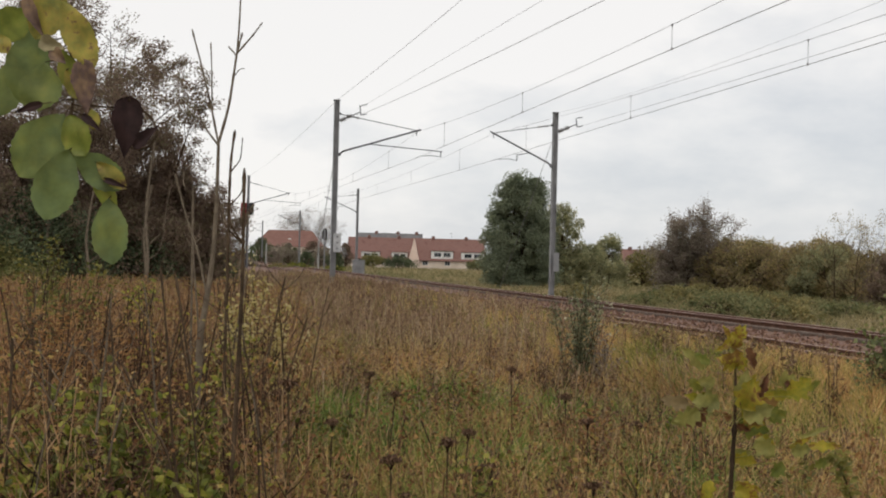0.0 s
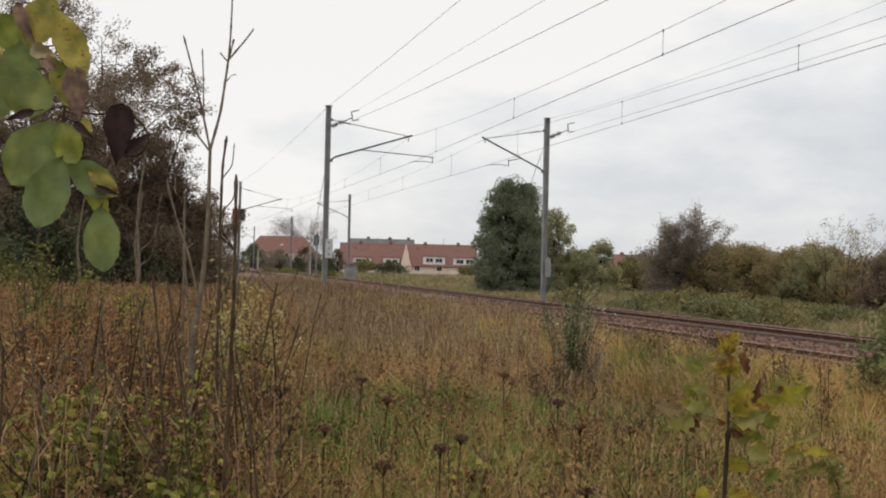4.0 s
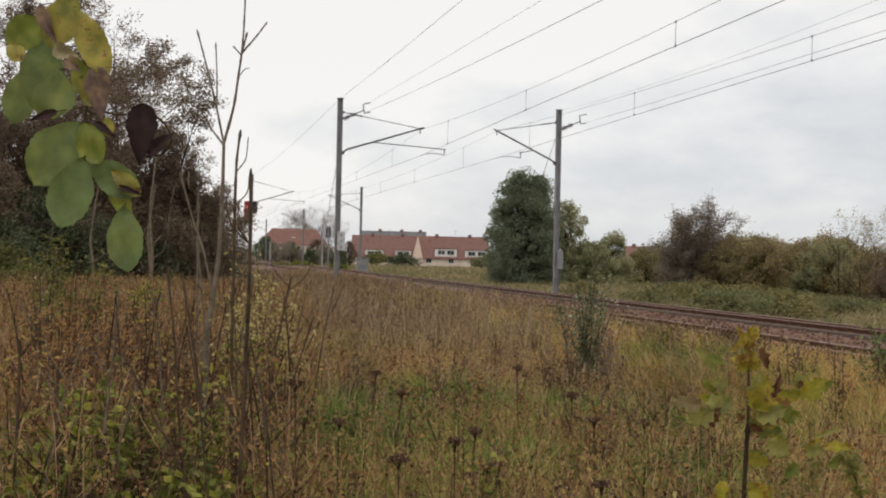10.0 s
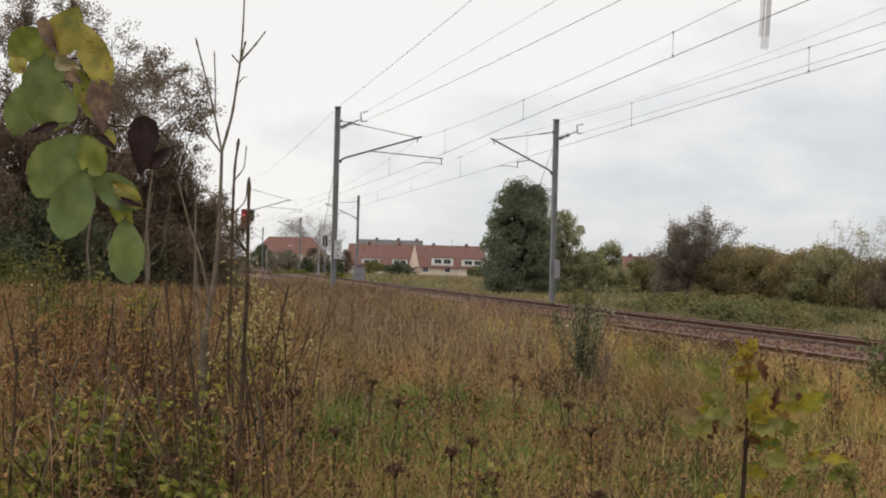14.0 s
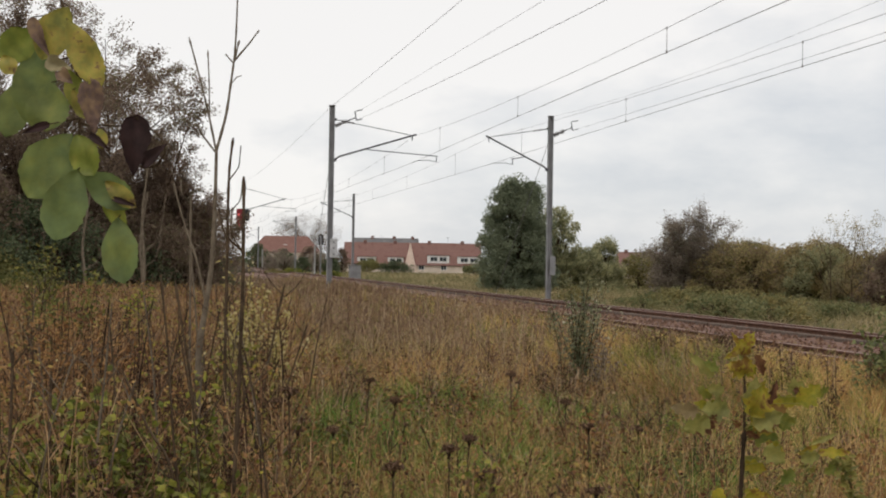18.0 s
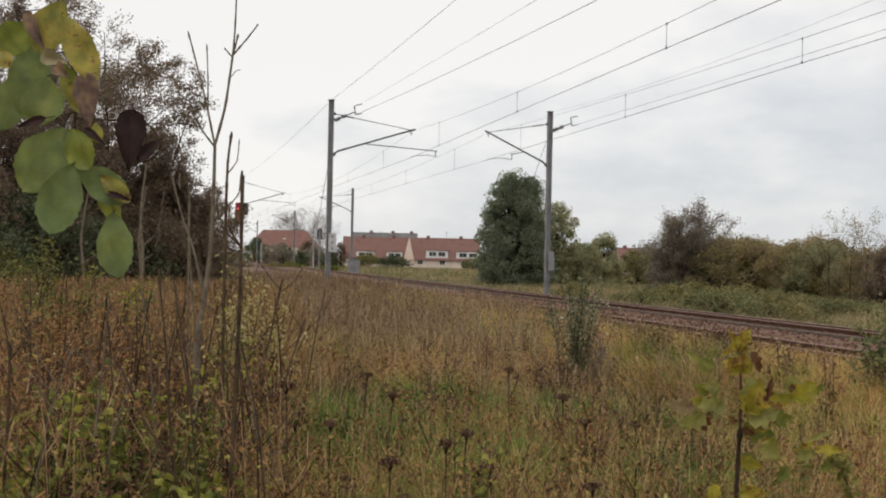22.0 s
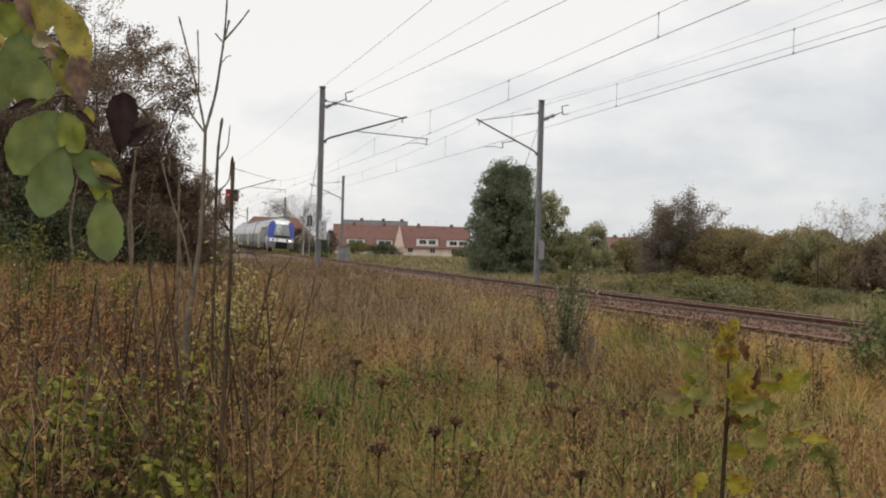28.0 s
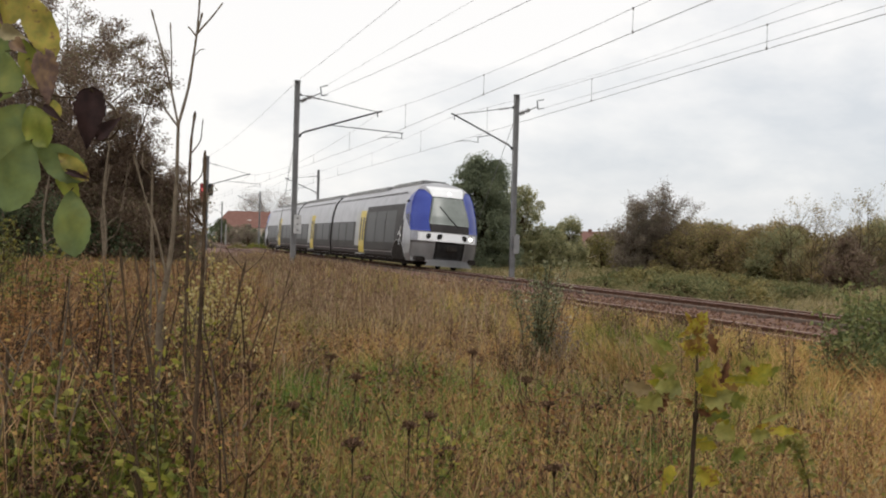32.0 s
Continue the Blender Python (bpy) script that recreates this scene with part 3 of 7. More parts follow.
# olive leaves beyond the line; the base colour also carries the pale haze
F_LIGHTGREEN = foliage("haze_paled_light_leaf", [(0.0, (0.24, 0.25, 0.14)), (0.5, (0.35, 0.345, 0.19)), (1.0, (0.48, 0.44, 0.24))], 0.3, 0.5, 0.58)
F_WEEDGREEN = foliage("dull_weed_leaf", [(0.0, (0.075, 0.085, 0.02)), (0.5, (0.135, 0.14, 0.034)), (1.0, (0.23, 0.20, 0.05))], 0.3, 2, 0.35)
F_SAPGREEN = foliage("sapling_green_leaf", [(0.0, (0.08, 0.105, 0.022)), (0.5, (0.14, 0.155, 0.03)), (1.0, (0.22, 0.21, 0.04))], 0.4, 22, 0.4, 0.5, 45)
F_LUSH = foliage("fresh_green_grass", [(0.0, (0.075, 0.14, 0.025)), (0.5, (0.14, 0.235, 0.045)), (1.0, (0.28, 0.32, 0.07))], 0.25, 1.0, 0.45, 0.6)
# dark green leaves, paled because the haze over distance is put into their colour
F_ROUND = foliage("haze_paled_green_leaf", [(0.0, (0.14, 0.165, 0.11)), (0.5, (0.21, 0.24, 0.155)), (1.0, (0.29, 0.315, 0.20))], 0.3, 0.6, 0.58)
F_RUSTWEED = foliage("rust_brown_weed", [(0.0, (0.10, 0.056, 0.037)), (0.3, (0.23, 0.14, 0.092)), (0.65, (0.36, 0.245, 0.152)), (0.88, (0.31, 0.25, 0.11)), (1.0, (0.19, 0.19, 0.06))], 0.5, 0.45, 0.35, 0.8)
F_YELLOW = foliage("yellow_green_leaf", [(0.0, (0.16, 0.16, 0.02)), (0.5, (0.30, 0.27, 0.03)), (1.0, (0.42, 0.34, 0.05))], 0.2, 2, 0.4)
F_LIMELEAF = foliage("bright_lime_leaf", [(0.0, (0.10, 0.12, 0.022)), (0.5, (0.21, 0.225, 0.038)), (1.0, (0.38, 0.36, 0.07))], 0.45, 5, 0.45)
F_BRACKEN = foliage("orange_bracken", [(0.0, (0.13, 0.065, 0.03)), (0.5, (0.29, 0.145, 0.055)), (1.0, (0.42, 0.255, 0.095))], 0.3, 1.0, 0.35)
F_STRAW = foliage("dry_straw", [(0.0, (0.25, 0.155, 0.068)), (0.5, (0.44, 0.305, 0.14)), (1.0, (0.58, 0.435, 0.225))], 0.2, 0.5, 0.25, 0.8)
F_RUSTORANGE = foliage("rust_orange_weed", [(0.0, (0.10, 0.046, 0.021)), (0.3, (0.25, 0.125, 0.056)), (0.6, (0.43, 0.245, 0.10)), (0.8, (0.38, 0.285, 0.08)), (1.0, (0.21, 0.215, 0.05))], 0.45, 0.5, 0.35, 0.8)
F_YELLOWGREEN = foliage("yellow_green_bramble_leaf", [(0.0, (0.08, 0.105, 0.022)), (0.5, (0.165, 0.185, 0.038)), (1.0, (0.36, 0.32, 0.065))], 0.3, 3, 0.4)
F_ELDER = foliage("elder_green_leaf", [(0.0, (0.095, 0.12, 0.048)), (0.5, (0.165, 0.19, 0.072)), (1.0, (0.27, 0.27, 0.105))], 0.35, 2.5, 0.4)
F_PALETOP = foliage("pale_silvery_leaf", [(0.0, (0.25, 0.26, 0.15)), (0.5, (0.40, 0.39, 0.26)), (1.0, (0.55, 0.52, 0.38))], 0.2, 3, 0.35)
F_WILLOW = foliage("grey_green_willow_leaf", [(0.0, (0.09, 0.10, 0.055)), (0.5, (0.165, 0.18, 0.095)), (1.0, (0.27, 0.26, 0.145))], 0.3, 2, 0.3)
F_SAPYELLOW = foliage("sapling_yellow_leaf", [(0.0, (0.19, 0.19, 0.025)), (0.4, (0.28, 0.25, 0.028)), (0.8, (0.36, 0.28, 0.034)), (1.0, (0.22, 0.12, 0.03))], 0.5, 25, 0.4, 0.5, 45)
F_BRAMBLE = foliage("dull_bramble_leaf", [(0.0, (0.13, 0.115, 0.05)), (0.5, (0.21, 0.195, 0.07)), (1.0, (0.33, 0.25, 0.10))], 0.3, 0.5, 0.35)
F_STONE = foliage("loose_ballast_stone", [(0.0, (0.06, 0.03, 0.02)), (0.5, (0.14, 0.075, 0.05)), (1.0, (0.23, 0.145, 0.10))], 0.2, 0.6, 0.0, 0.9)
F_MEADOW = foliage("far_meadow_grass", [(0.0, (0.10, 0.115, 0.042)), (0.3, (0.19, 0.175, 0.072)), (0.65, (0.31, 0.25, 0.125)), (1.0, (0.40, 0.31, 0.18))], 0.45, 0.10, 0.35, 0.7)


def grow(rng, base, height, lean=(0, 0), trunk_r=0.09, levels=3, limbs=9, spread=0.8, start=0.25, wob=0.08, reach=0.55):
    """Trunk, limbs and twigs: lists of polylines and radii by level, and the twig ends."""
    out, tips = [], []

    def branch(p, d, length, r, level):
        k = 6 if level < 2 else 4
        pts, q, dd = [np.array(p)], np.array(p, float), np.array(d, float)
        for i in range(k - 1):
            dd = dd + rng.normal(size=3) * wob * (1 + level * 0.5) + np.array([0, 0, 0.05 if level else 0.02])
            dd /= np.linalg.norm(dd)
            q = q + dd * length / (k - 1)
            pts.append(q.copy())
        R = np.linspace(r, r * (0.12 if level == 0 else 0.35 if level < levels else 0.4), k)
        out.append((np.array(pts), R))
        if level >= levels:
            tips.append(np.array(pts))
            return
        n = limbs if level == 0 else max(3, int(limbs * (0.75 if level == 1 else 0.6)))
        for i in range(n):
            t = (start if level == 0 else 0.15) + (1 - (start if level == 0 else 0.15)) * (i + rng.uniform(0.2, 0.9)) / n
            f = t * (k - 1)
            j = min(int(f), k - 2)
            pp = pts[j] + (pts[j + 1] - pts[j]) * (f - j)
            ax = pts[j + 1] - pts[j]
            ax = ax / np.linalg.norm(ax)
            an = rng.uniform(0, 2 * np.pi)
            sd = np.array([np.cos(an), np.sin(an), 0.15])
            sd = sd - ax * (sd @ ax) * 0.6
            nd = ax * (1 - spread * 0.55) + sd * spread
            nd /= np.linalg.norm(nd)
            ll = length * (reach if level == 0 else 0.5) * (1.1 - 0.55 * t) * rng.uniform(0.7, 1.25)
            branch(pp, nd, ll, np.interp(f, range(k), R) * 0.6, level + 1)

    d0 = np.array([lean[0], lean[1], 1.0])
    branch(np.array(base, float), d0 / np.linalg.norm(d0), height * 0.92, trunk_r, 0)
    return out, tips


def branches_vf(out, sides=4):
    groups = {}
    for P, R in out:
        groups.setdefault(len(P), []).append((P, R))
    return join([tubes(np.array([p for p, _ in g]), np.array([r for _, r in g]), sides) for g in groups.values()])


def branchy_tree(name, x, y, height, seed, leaves, size, mat, bark, label, lean=(0, 0), trunk_r=0.09, limbs=9, spread=0.8, start=0.2, levels=3, droop=0.3, reach=0.55, haze=0.9):
    """A tree with its limbs to be seen, and small leaves along the twigs."""
    rng = np.random.default_rng(seed)
    z = float(ground_z(x, y)) - 0.05
    out, tips = grow(rng, (0, 0, 0), height, lean, trunk_r, levels, limbs, spread, start, reach=reach)
    ob = empty(name, pose(x, y, z))
    V, F = branches_vf(out)
    mesh_ob("trunk", V, F, bark, ob, "trunk with bare limbs and twigs", smooth=True)
    T = np.concatenate(tips)
    pick = T[rng.integers(0, len(T), leaves)] + rng.normal(size=(leaves, 3)) * size * haze
    V, F = leaf_quads(pick, size * rng.uniform(0.6, 1.3, leaves), size * 0.62, rng, droop)
    tagged(mesh_ob("crown", V, F, mat, ob), kind="stuff")
    return tagged(ob, label, "tree")


def clump_points(rng, n, lumps, rx, ry, z0, z1, lump_r, flat=1.0, bell=False):
    """Points of a crown: lumps spread over a lopsided dome, leaves thickest at each lump's skin."""
    u = rng.uniform(0, 2 * np.pi, lumps)
    h = rng.uniform(0.0, 1.0, lumps) ** 0.8
    wide = np.sin(np.clip(0.25 + h * 0.75, 0, 1) * np.pi) ** 0.6 * rng.uniform(0.42, 1.1, lumps)
    if bell:
        # broad at the foot, narrowing to a blunt top, most lumps near the skin
        h = (np.arange(lumps) + rng.uniform(0, 1, lumps)) / lumps
        wide = np.interp(h, (0, 0.25, 0.5, 0.75, 0.92, 1.0), (0.95, 1.0, 0.90, 0.76, 0.55, 0.30)) * rng.uniform(0.15, 1.0, lumps) ** 0.45
    c = np.stack([np.cos(u) * rx * wide, np.sin(u) * ry * wide, z0 + (z1 - z0) * h], 1)
    r = lump_r * rng.uniform(0.5, 1.45, lumps)
    k = rng.integers(0, lumps, n)
    d = rng.normal(size=(n, 3))
    d /= np.linalg.norm(d, axis=1, keepdims=True)
    return c[k] + d * (r[k] * rng.uniform(0.25, 1.0, n) ** 0.5)[:, None] * np.array([1, 1, flat]), c


def dense_tree(name, x, y, height, seed, rx, ry, leaves, size, mat, label, low=0.1, lumps=70, lump=0.8, category="tree", bell=False):
    """A full crown of many lumps of leaves on a trunk with limbs reaching into them."""
    rng = np.random.default_rng(seed)
    z = float(ground_z(x, y)) - 0.05
    ob = empty(name, pose(x, y, z))
    P, c = clump_points(rng, leaves, lumps, rx, ry, height * low + lump * 0.6, height - lump * 0.9, lump, bell=bell)
    P[:, 2] = np.maximum(P[:, 2], 0.03)
    limbs = []
    for q in c:
        a = np.array([0, 0, q[2] * rng.uniform(0.25, 0.6)])
        m1, m2 = a + (q - a) * 0.35 + rng.normal(size=3) * 0.1, a + (q - a) * 0.7 + rng.normal(size=3) * 0.12
        limbs.append((np.array([a, m1, m2, q]), np.linspace(0.028, 0.008, 4) * max(1, height / 5)))
    tr = np.array([[0, 0, 0], [0.05, 0, height * 0.2], [-0.05, 0.05, height * 0.42], [0, 0, height * 0.62]])
    limbs.append((tr, np.linspace(0.035, 0.015, 4) * height))
    V, F = branches_vf(limbs)
    tr = mesh_ob("undergrowth" if category == "bramble" else "trunk", V, F, M_BARK, ob, "stems and limbs within the leaves" if category == "bramble" else "trunk and limbs within the crown", smooth=True)
    if category == "bramble":
        tagged(tr, kind="stuff")
    V, F = leaf_quads(P, size * rng.uniform(0.6, 1.4, leaves), size * 0.7, rng, 0.2)
    tagged(mesh_ob("crown", V, F, mat, ob), kind="stuff")
    return tagged(ob, label, category)


def build_trees():
    th = "leafless-looking thicket tree with sparse brown autumn leaves"
    for x, y, h, sd, n, ln, rc in ((-9.9, 34, 9.3, 11, 13500, (0.0, 0), 0.40), (-12.0, 33, 8.6, 12, 15000, (-0.03, 0), 0.42), (-9.0, 35.2, 7.0, 13, 9500, (0.0, 0), 0.36), (-8.2, 36.5, 4.9, 14, 9000, (0.02, 0), 0.40), (-13.8, 31, 8.0, 15, 14000, (0, 0), 0.45), (-15.8, 30, 8.2, 17, 9000, (0, 0), 0.45), (-9.6, 32, 6.4, 18, 12000, (-0.03, 0), 0.42), (-11.2, 30.5, 5.6, 19, 12000, (0.0, 0), 0.45), (-7.4, 38.5, 3.6, 20, 6000, (0.02, 0), 0.45), (-11.0, 37, 8.4, 21, 14000, (0.02, 0), 0.42), (-8.6, 33.5, 4.6, 22, 8000, (0.03, 0), 0.42), (-8.7, 36, 5.8, 61, 9000, (0.0, 0), 0.26), (-7.75, 36.6, 4.4, 62, 8000, (0.0, 0), 0.28), (-11.5, 31.5, 8.0, 63, 8000, (0.0, 0), 0.40), (-12.9, 33.5, 8.4, 65, 7000, (0.0, 0), 0.40)):
        branchy_tree("thicket_tree", x, y, h, sd, n, 0.076, F_THICKET, M_BARK, th, ln, 0.009 * h, 11, 0.72, 0.10, reach=rc, haze=1.15)
    for x, y, h, sd, rx, mt in ((-11.3, 28.5, 2.6, 31, 1.5, F_DARKGREEN), (-13.5, 27.5, 4.2, 32, 1.8, F_OLIVE), (-9.2, 33.0, 2.6, 33, 1.5, F_DARKGREEN), (-7.5, 36.5, 2.1, 34, 0.9, F_DARKGREEN), (-10.4, 36.5, 4.6, 35, 2.2, F_THICKET), (-12.8, 36, 5.4, 36, 2.6, F_THICKET), (-8.6, 39, 3.6, 37, 1.5, F_THICKET), (-10.0, 31.5, 3.0, 38, 1.6, F_THICKET), (-14.8, 33.5, 5.5, 39, 2.6, F_THICKET), (-12.4, 31.5, 3.6, 40, 1.8, F_DARKGREEN), (-9.4, 38.5, 5.0, 30, 1.8, F_THICKET), (-11.6, 39, 6.4, 29, 2.4, F_THICKET), (-12.4, 29.3, 4.6, 28, 1.8, F_THICKET), (-10.5, 30.2, 3.6, 27, 1.5, F_DARKGREEN), (-14.4, 28.6, 5.2, 26, 2.0, F_THICKET), (-8.3, 34.6, 3.0, 25, 1.1, F_THICKET), (-12.6, 32, 7.0, 24, 2.1, F_THICKET), (-14.9, 31, 7.4, 23, 2.4, F_THICKET), (-10.5, 33.6, 5.8, 22, 1.7, F_THICKET), (-9.2, 34.6, 4.6, 21, 1.3, F_THICKET), (-8.3, 36, 3.3, 20, 1.0, F_THICKET), (-10.9, 31.5, 4.4, 19, 1.5, F_THICKET), (-7.7, 35.4, 2.9, 18, 0.9, F_THICKET), (-8.6, 33.6, 3.5, 17, 1.2, F_THICKET), (-8.1, 35.6, 4.3, 131, 0.8, F_THICKET), (-7.6, 36.2, 4.0, 132, 0.75, F_THICKET), (-10.9, 28.0, 1.9, 134, 1.1, F_OLIVE), (-10.3, 27.6, 1.4, 135, 0.9, F_OLIVE)):
        dense_tree("undergrowth_shrub", x, y, h, sd, rx, rx * 0.8, 8000, 0.085, mt, "dense dull shrub under the thicket trees", 0.0, 60, 0.5, "shrub")
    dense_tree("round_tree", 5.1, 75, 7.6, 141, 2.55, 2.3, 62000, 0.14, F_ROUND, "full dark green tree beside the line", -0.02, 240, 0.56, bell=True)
    dense_tree("light_tree", 8.2, 79, 5.9, 42, 2.0, 1.8, 11000, 0.15, F_LIGHTGREEN, "thin olive-green tree turning yellow", 0.0, 64, 0.48, bell=True)
    dense_tree("light_tree", 10.2, 80, 3.2, 143, 2.1, 1.5, 9000, 0.14, F_LIGHTGREEN, "low olive-green tree turning yellow", -0.1, 50, 0.5, bell=True)
    dense_tree("light_tree", 11.9, 82, 3.9, 43, 1.3, 1.2, 9000, 0.14, F_LIGHTGREEN, "low olive-green tree turning yellow", -0.1, 50, 0.45, bell=True)
    dense_tree("light_tree", 14.6, 84, 2.9, 144, 1.9, 1.2, 6000, 0.14, F_BRAMBLE, "low dull olive-brown tree before the far roof", -0.1, 40, 0.45, bell=True)
    for x, h, sd, rx in ((12.6, 3.7, 45, 1.3), (14.1, 3.9, 48, 1.3), (15.3, 3.5, 49, 1.2), (13.3, 3.0, 50, 1.8)):
        dense_tree("grey_bush", x, 62.5, h, sd, rx, 1.2, 7000, 0.10, F_GREYBUSH, "broad grey-brown bush with thinning leaves", 0.0, 60, 0.42, "bush")
    for x, h, sd in ((12.3, 3.9, 44), (13.9, 4.5, 46), (15.0, 4.3, 47), (12.9, 4.0, 51)):
        branchy_tree("grey_bush", x, 62, h, sd, 4500, 0.09, F_GREYBUSH, M_PALEBARK, "upright grey-brown bush with feathery twigs", (0.06, 0), 0.04, 10, 0.75, 0.2, reach=0.55, haze=1.6)
    rng = random.Random(5)
    for i in range(18):
        x, y = 15.4 + i * 0.66 + rng.uniform(-0.4, 0.4), 60.5 - i * 0.57 + rng.uniform(-1.3, 1.3)
        dense_tree("hedge_bush", x, y, 2.95 + 0.022 * i + rng.uniform(-0.25, 0.5), 60 + i, 2.0, 1.6, 11000, 0.10, (F_HEDGE, F_BRAMBLE, F_HEDGE, F_GREYBUSH, F_HEDGE, F_LIGHTGREEN)[i % 6], "overgrown hedge bush in yellow-brown autumn leaf", -0.08, 52, 0.5, "bush")
    dense_tree("hedge_bush", 18.2, 46.5, 2.5, 86, 1.3, 1.0, 5000, 0.10, F_THICKET, "dark grey-brown bush at the hedge's end", 0.0, 46, 0.36, "bush")
    for x, y, h, sd in ((19.6, 52.5, 4.0, 81), (20.9, 51, 4.4, 82), (18.2, 53, 3.6, 83), (17.2, 47.5, 3.3, 84), (18.9, 47.5, 3.9, 85), (21.8, 50, 4.4, 87)):
        branchy_tree("bare_bush", x, y, h, sd, 700, 0.07, F_HEDGE, M_BARK, "nearly bare bush with upright twigs behind the hedge", (0, 0), 0.035, 10, 0.6, 0.15)


# ---------------- houses ----------------
M_ROOF = surface("red_brown_roof_tiles", (0.13, 0.064, 0.053), (0.20, 0.108, 0.09), 1.2, 0.85, 0, 0.6, 14, (0.165, 0.09, 0.077))
M_ROOF2 = surface("bright_red_roof_tiles", (0.15, 0.075, 0.06), (0.20, 0.105, 0.085), 1.0, 0.85, 0, 0.6, 14)
M_SLATE = surface("grey_slate_roof", (0.10, 0.10, 0.105), (0.17, 0.165, 0.165), 1.0, 0.8, 0, 0.4, 14)
M_RENDER = surface("cream_render", (0.60, 0.50, 0.41), (0.74, 0.63, 0.53), 0.8, 0.9, 0, 0.2, 20)
M_PINKRENDER = surface("pinkish_render", (0.66, 0.50, 0.41), (0.78, 0.62, 0.52), 0.8, 0.9, 0, 0.2, 20)
M_WHITE = surface("white_painted_wall", (0.66, 0.65, 0.63), (0.80, 0.79, 0.77), 0.8, 0.85, 0, 0.1, 20)
M_GLASS, _nt, _bs = node_mat("dark_window_glass")
_bs.inputs["Base Color"].default_value, _bs.inputs["Roughness"].default_value, _bs.inputs["IOR"].default_value = (0.03, 0.035, 0.04, 1), 0.08, 1.5


def prism(name, pts, y0, y1, mat, parent, label=""):
    """A flat outline of (x, z) drawn out from y0 to y1."""
    bm = bmesh.new()
    f = bm.faces.new([bm.verts.new((x, y0, z)) for x, z in pts])
    ex = bmesh.ops.extrude_face_region(bm, geom=[f])
    bmesh.ops.translate(bm, verts=[v for v in ex["geom"] if isinstance(v, bmesh.types.BMVert)], vec=(0, y1 - y0, 0))
    return part(name, bm, mat, parent, label)


def window(x, z, w, h, y, parent, panes=2):
    fr = box_part("window", (x - w / 2, y - 0.06, z), (x + w / 2, y, z + h), M_WHITE, parent, "white framed window")
    pw = (w - 0.12) / panes
    for i in range(panes):
        box_part("pane", (x - w / 2 + 0.08 + i * pw, y - 0.09, z + 0.08), (x - w / 2 + 0.04 + (i + 1) * pw - 0.02, y - 0.064, z + h - 0.08), M_GLASS, fr)
    return fr


def gabled_roof(name, x0, x1, y0, y1, ze, zr, mat, parent, over=0.3, thick=0.18, label="red-brown tiled roof"):
    """Two slopes with the ridge along x."""
    ym = (y0 + y1) / 2
    pts = [(y0 - over, ze - 0.1), (ym, zr), (y1 + over, ze - 0.1), (y1 + over, ze - 0.1 - thick), (ym, zr - thick), (y0 - over, ze - 0.1 - thick)]
    bm = bmesh.new()
    f = bm.faces.new([bm.verts.new((x0, y, z)) for y, z in pts])
    ex = bmesh.ops.extrude_face_region(bm, geom=[f])
    bmesh.ops.translate(bm, verts=[v for v in ex["geom"] if isinstance(v, bmesh.types.BMVert)], vec=(x1 - x0, 0, 0))
    return part(name, bm, mat, parent, label)


def terrace_house(x, y, width, ridge, eave, label, dormers, gable=None, rz=0):
    z = float(ground_z(x, y))
    ob = empty("terraced_house", pose(x, y, z, 0, 0, rz))
    ridge, eave = ridge - z, eave - z
    d = 8.0
    box_part("wall", (0, 0, 0), (width, d, eave), M_RENDER, ob, "cream rendered wall")
    for xe in (0, width - 0.25):
        bm = bmesh.new()
        f = bm.faces.new([bm.verts.new((xe, yy, zz)) for yy, zz in ((0, eave), (d, eave), (d / 2, ridge - 0.2))])
        ex = bmesh.ops.extrude_face_region(bm, geom=[f])
        bmesh.ops.translate(bm, verts=[v for v in ex["geom"] if isinstance(v, bmesh.types.BMVert)], vec=(0.25, 0, 0))
        part("gable_end", bm, M_RENDER, ob, "cream rendered gable")
    gabled_roof("roof", -0.15, width + 0.15, 0, d, eave, ridge, M_ROOF, ob)
    slope = (ridge - eave) / (d / 2)
    for xd, w, z0, h in dormers:
        yd = max(0.05, (z0 - z - eave) / slope * 0.6)
        dm = box_part("dormer", (xd, yd, z0 - z), (xd + w, d / 2, z0 - z + h), M_WHITE, ob, "white boarded dormer", 0.03)
        box_part("dormer_roof", (xd - 0.12, yd - 0.18, z0 - z + h), (xd + w + 0.12, d / 2 + 0.1, z0 - z + h + 0.12), M_ROOF, dm)
        window(xd + w * 0.3, z0 - z + h * 0.3, w * 0.34, h * 0.55, yd - 0.01, dm)
        window(xd + w * 0.72, z0 - z + h * 0.3, w * 0.34, h * 0.55, yd - 0.01, dm)
    for i in range(3):
        window(width * (0.2 + 0.3 * i), 0.9, 1.2, 1.1, -0.005, ob)
    if gable:
        g0, g1, gz = gable
        prism("front_gable", [(g0, 0), (g1, 0), (g1, eave * 0.75), ((g0 + g1) / 2, gz - z), (g0, eave * 0.75)], -0.9, 2.5, M_PINKRENDER, ob, "steep pinkish cream rendered front gable")
    for i, xc in enumerate((width * 0.3, width * 0.75)):
        box_part("chimney", (xc - 0.35, d / 2 - 0.3, ridge - 0.4), (xc + 0.35, d / 2 + 0.3, ridge + 0.45), M_ROOF, ob, "short brick chimney", 0.02)
    tube_part("aerial", [(width * 0.55, d / 2, ridge - 0.1), (width * 0.55, d / 2, ridge + 1.3)], 0.025, M_DARKSTEEL, ob, "thin television aerial mast", sides=5)
    tube_part("aerial_bar", [(width * 0.55 - 0.4, d / 2, ridge + 1.15), (width * 0.55 + 0.4, d / 2, ridge + 1.15)], 0.02, M_DARKSTEEL, ob, sides=5)
    return tagged(ob, label, "house", "row of houses by the line")


